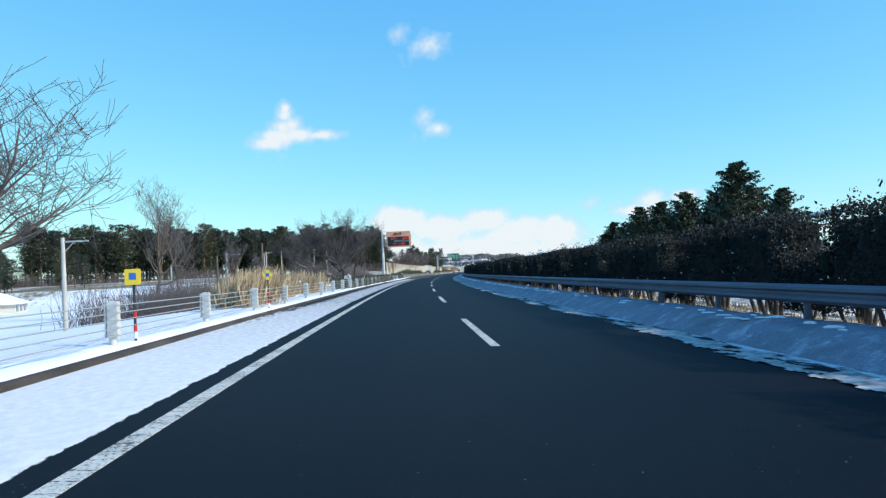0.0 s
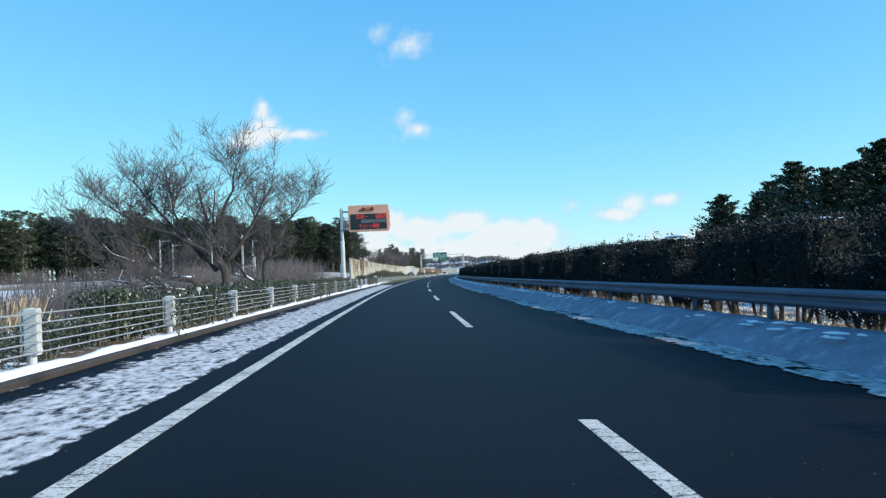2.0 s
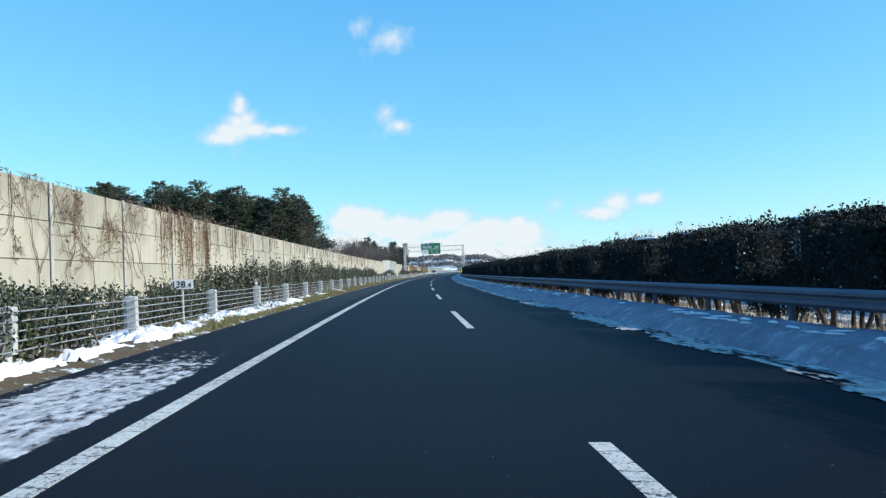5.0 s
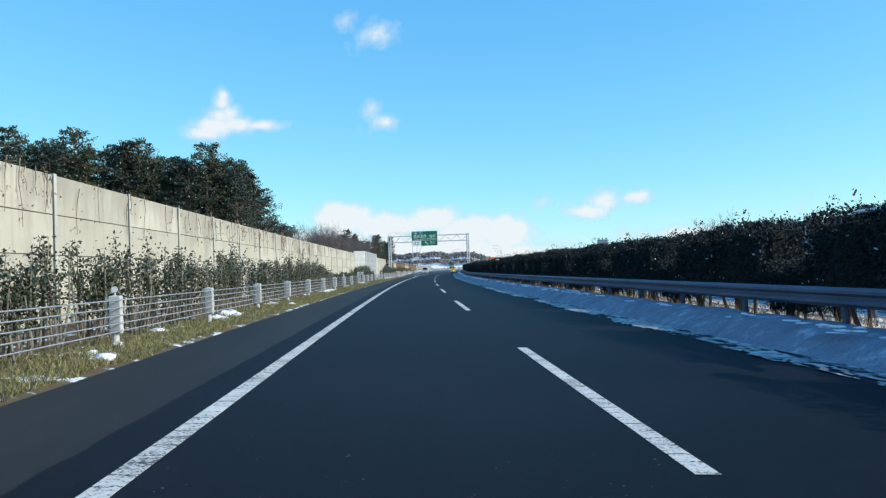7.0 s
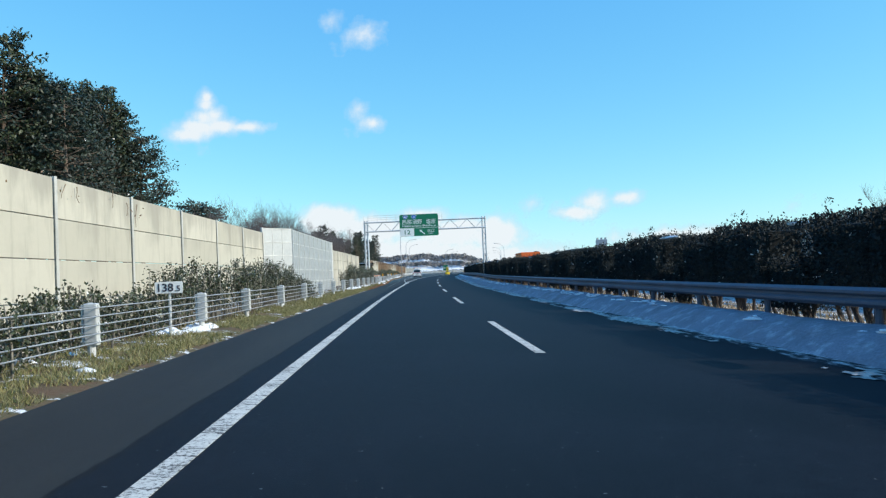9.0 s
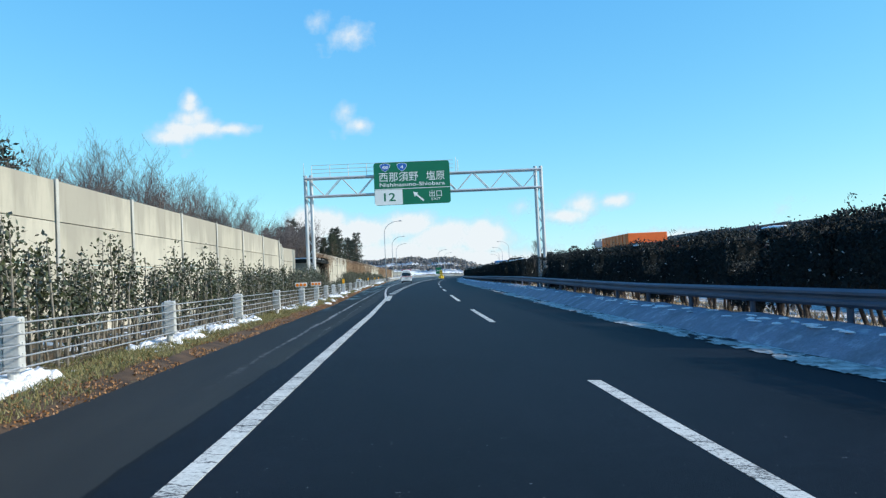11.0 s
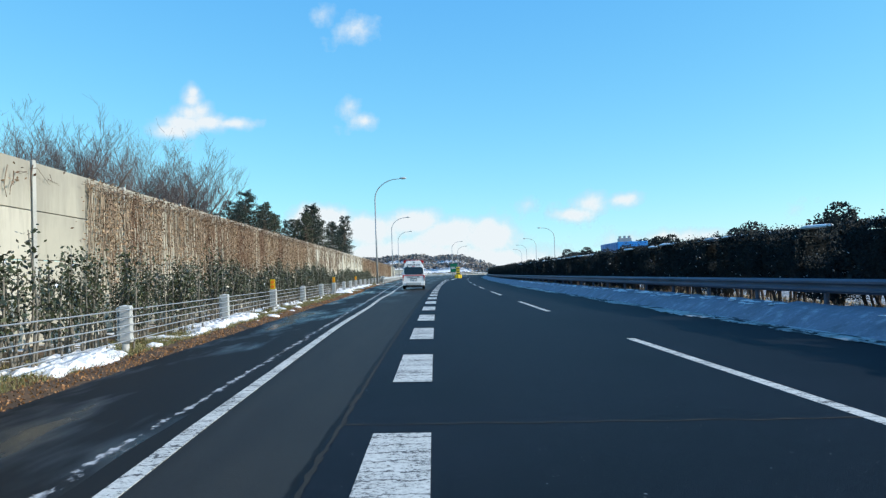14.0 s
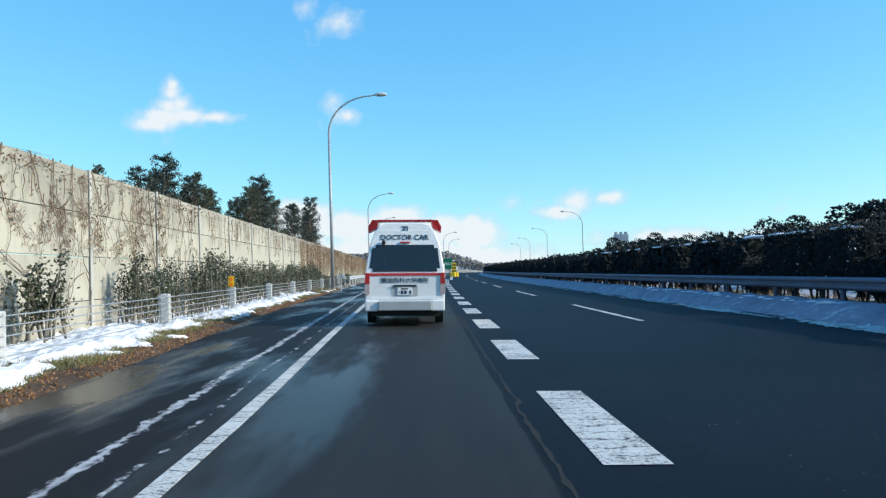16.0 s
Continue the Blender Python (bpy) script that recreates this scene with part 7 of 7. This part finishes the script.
# ---- distance: hill, tower, gore sign ----
def hill(name, az0, az1, dist, high, seed, label, size):
    c = Vector((10, 220, 0))
    verts, pts = [], []
    g = random.Random(seed)
    nx, ny = 46, 7
    faces = []
    for i in range(nx):
        a = radians(az0 + (az1 - az0) * i / (nx - 1))
        f = i / (nx - 1)
        env = min(1, f * 6) * min(1, (1 - f) * 3.5)
        top = high * env * (0.82 + 0.25 * noise.noise(Vector((i * 0.21, seed, 0))))
        for j in range(ny):
            d = dist + 60 * j
            z = top * math.sin(math.pi * j / (ny - 1)) - 2
            p = Vector((c.x + math.sin(a) * d, c.y + math.cos(a) * d, z))
            verts.append(p)
            if j < 4:
                for q in range(60):
                    u = Vector((g.uniform(-12, 12), g.uniform(-25, 25), g.uniform(0, size * 2.0)))
                    pts.append(tuple(p + u))
    for i in range(nx - 1):
        for j in range(ny - 1):
            k = i * ny + j
            faces.append((k, k + 1, k + ny + 1, k + ny))
    o = thing(name, Matrix(), label, "hill", kind="structure")
    put("slope", mesh_of("slope", verts, faces, M_FIELD), None, o)
    w = put("wood", leaf_mesh("wood", pts, size, M_HILL, seed), None, o, "bare grey-brown wood")
    w["kind"] = "stuff"


hill("hill", 1.0, 12.6, 1150, 34, 3, "low wooded hill at the road's end", 2.4)
hill("hill", -6, 4, 900, 22, 7, "wooded rise beyond the exit", 2.2)
hill("hill", 10, 40, 1900, 20, 5, "far low ridge", 4.0)
hill("hill", -60, -14, 700, 12, 9, "far wood edge beyond the fields", 2.6)

tower = thing("water_tower", Matrix.Translation((319, 1079, -2)) @ Matrix.Rotation(radians(-15), 4, "Z") @ Matrix.Scale(0.56, 4), "pale lattice tower block standing far off", "tower")
bm = bmesh.new()
for x in (-8, 8):
    for y in (-8, 8):
        box(bm, x - 1.3, y - 1.3, 0, x + 1.3, y + 1.3, 62)
for z in (15, 30, 44):
    box(bm, -9, -9, z, 9, 9, z + 1.5)
part("frame", bm, M_POLE, tower)
bm = bmesh.new()
box(bm, -11, -11, 46, 11, 11, 58, 0.8)
for x in (-8, 0, 8):
    box(bm, x - 1.2, -9, 58, x + 1.2, 9, 62)
part("head", bm, plain("far_blue_grey", (0.30, 0.34, 0.40), 0.7, 0, 0.1, 0.1, 0.0), tower)
gs = thing("gore_sign", at(600, -1.0, 0.0), "small green exit sign at the gore", "road sign")
bm = bmesh.new()
rounded(bm, -1.1, 1.8, 1.1, 4.4, -0.1, -0.03, 0.15)
part("board", bm, M_GREEN, gs)
for x in (-0.7, 0.7):
    bm = bmesh.new()
    tube(bm, (x, 0.05, -0.2), (x, 0.05, 4.2), 0.07)
    part("post", bm, M_STEEL, gs)
text_part("出口", 0.8, facing(0, -0.106, 3.1), M_SIGNWHITE, gs, depth=0.003, width=1.7, bold=0.01)
cc = thing("crash_cushion", at(586, 0.6, 0.0), "yellow crash cushion with a tall yellow marker board at the gore", "crash cushion")
bm = bmesh.new()
rounded(bm, -0.55, 0.9, 0.55, 3.2, -0.06, 0.0, 0.08)
board_ = part("board", bm, M_YELLOW, cc)
for x in (-0.4, 0.4):
    bm = bmesh.new()
    tube(bm, (x, 0.05, -0.2), (x, 0.05, 3.0), 0.05)
    part("post", bm, M_STEEL, cc)
for k in range(3):
    bm = bmesh.new()
    box(bm, -0.5, -0.075, 1.15 + k * 0.7, 0.5, -0.063, 1.45 + k * 0.7)
    part("band", bm, M_DARK, board_)
for x, y in ((-0.6, -1.2), (0.6, -1.2), (0.0, -2.3)):
    bm = bmesh.new()
    tube(bm, (x, y, -0.1), (x, y, 1.0), 0.45, 0.42, sides=18)
    part("barrel", bm, M_YELLOW, cc)
# far industrial sheds beyond the exit
for az, d, w, h in ((3.0, 640, 30, 9), (5.5, 700, 24, 7), (0.5, 620, 22, 8)):
    a = radians(az)
    o = thing("warehouse", Matrix.Translation((10 + math.sin(a) * d, 220 + math.cos(a) * d, -1.5)), "pale flat warehouse with snow on its roof, far beyond the exit", "warehouse", "far warehouses")
    bm = bmesh.new()
    box(bm, -w / 2, 0, 0, w / 2, 14, h)
    part("wall", bm, M_HOUSE, o)
    bm = bmesh.new()
    box(bm, -w / 2 - 0.4, -0.4, h, w / 2 + 0.4, 14.4, h + 0.7)
    part("roof", bm, M_ROOFSNOW, o)


# ---- clouds: far backdrop ----
def cloud_build(t, b, node, link):
    at_ = node("Attribute")
    at_.attribute_name = "puff"
    c = node("TexCoord")
    n = node("TexNoise")
    set_in(n, Scale=0.0042, Detail=10.0, Roughness=0.62)
    link(c.outputs["Object"], n.inputs["Vector"])
    k = maths(t, "ADD", at_.outputs["Fac"], maths(t, "MULTIPLY", maths(t, "SUBTRACT", n.outputs["Fac"], 0.5), 2.3))
    alpha = ramp(t, k, (0.10, 0.0), (1.0, 0.96))
    shade = ramp(t, maths(t, "ADD", k, maths(t, "MULTIPLY", n.outputs["Fac"], 0.3)), (0.5, (0.62, 0.80, 0.97)), (1.05, (0.90, 0.96, 1.0)))
    e = node("Emission")
    link(shade, e.inputs[0])
    e.inputs[1].default_value = 0.95
    tr = node("BsdfTransparent")
    m = node("MixShader")
    link(alpha, m.inputs[0])
    link(tr.outputs[0], m.inputs[1])
    link(e.outputs[0], m.inputs[2])
    link(m.outputs[0], t.nodes["Material Output"].inputs["Surface"])


M_CLOUD = material("cloud", cloud_build)
CLOUD_EYE = P(205, 1.6, EYE)


def cloud(az, el, w, h, blobs, gain=1.0, dist=4500):
    """A far sheet of sky with puffs: blobs (x, z, rx, rz) within -1..1."""
    nx, nz = 60, 40
    a, e = radians(az), radians(el)
    mid = CLOUD_EYE + Vector((math.sin(a) * math.cos(e), math.cos(a) * math.cos(e), math.sin(e))) * dist
    W, H = math.tan(radians(w / 2)) * dist, math.tan(radians(h / 2)) * dist
    verts, faces, dens = [], [], []
    for i in range(nx):
        for j in range(nz):
            x, z = -1 + 2 * i / (nx - 1), -1 + 2 * j / (nz - 1)
            verts.append((x * W, 0, z * H))
            v = 0.0
            for bx, bz, rx, rz in blobs:
                v = max(v, 1 - math.hypot((x - bx) / rx, (z - bz) / rz))
            edge = min(1, (1 - abs(x)) * 6, (1 - abs(z)) * 6)
            dens.append(max(0.0, v) * gain * edge - 0.40 * (1 - edge) - 0.12)
    for i in range(nx - 1):
        for j in range(nz - 1):
            k = i * nz + j
            faces.append((k, k + nz, k + nz + 1, k + 1))
    me = mesh_of("cloud", verts, faces, M_CLOUD)
    me.attributes.new("puff", "FLOAT", "POINT").data.foreach_set("value", dens)
    o = put("cloud", me, M_CLOUD)
    o.matrix_basis = Matrix.Translation(mid) @ Matrix.Rotation(-a, 4, "Z")
    tagged(o, "bright white cloud in the winter sky", "cloud", "clouds", "structure")


cloud(-8.2, 11.6, 10, 6, ((-0.12, 0.52, 0.16, 0.36), (-0.14, 0.34, 0.26, 0.42), (-0.16, 0.08, 0.36, 0.46), (-0.26, -0.18, 0.48, 0.36), (-0.42, -0.36, 0.44, 0.28), (0.10, -0.14, 0.44, 0.34), (0.42, -0.16, 0.50, 0.22), (-0.04, 0.10, 0.34, 0.4)), 1.35)
cloud(1.9, 18.0, 6.5, 4.6, ((-0.45, 0.30, 0.5, 0.55), (0.30, -0.1, 0.65, 0.75)), 1.0)
cloud(2.6, 11.9, 5, 4, ((0.25, -0.3, 0.6, 0.5), (-0.2, 0.2, 0.6, 0.6)), 1.05)
cloud(19.9, 4.6, 9, 4.2, ((-0.1, 0.1, 0.5, 0.6), (-0.4, -0.3, 0.55, 0.4), (0.4, 0.1, 0.45, 0.45)), 1.35)
cloud(7.0, 2.9, 26, 7.4, ((-0.55, 0.35, 0.28, 0.45), (-0.3, 0.15, 0.35, 0.5), (-0.05, 0.25, 0.3, 0.4), (0.15, 0.0, 0.3, 0.5), (0.4, -0.1, 0.25, 0.5), (-0.2, -0.5, 1.0, 0.7), (0.3, -0.6, 0.9, 0.5), (-0.65, -0.2, 0.4, 0.5)), 1.9, 4500)
cloud(15.0, 5.0, 5, 3, ((0, 0, 0.7, 0.7),), 0.7)
cloud(28.0, 2.6, 20, 4.0, ((-0.3, -0.3, 0.7, 0.5), (0.4, -0.4, 0.6, 0.4)), 1.1, 4500)
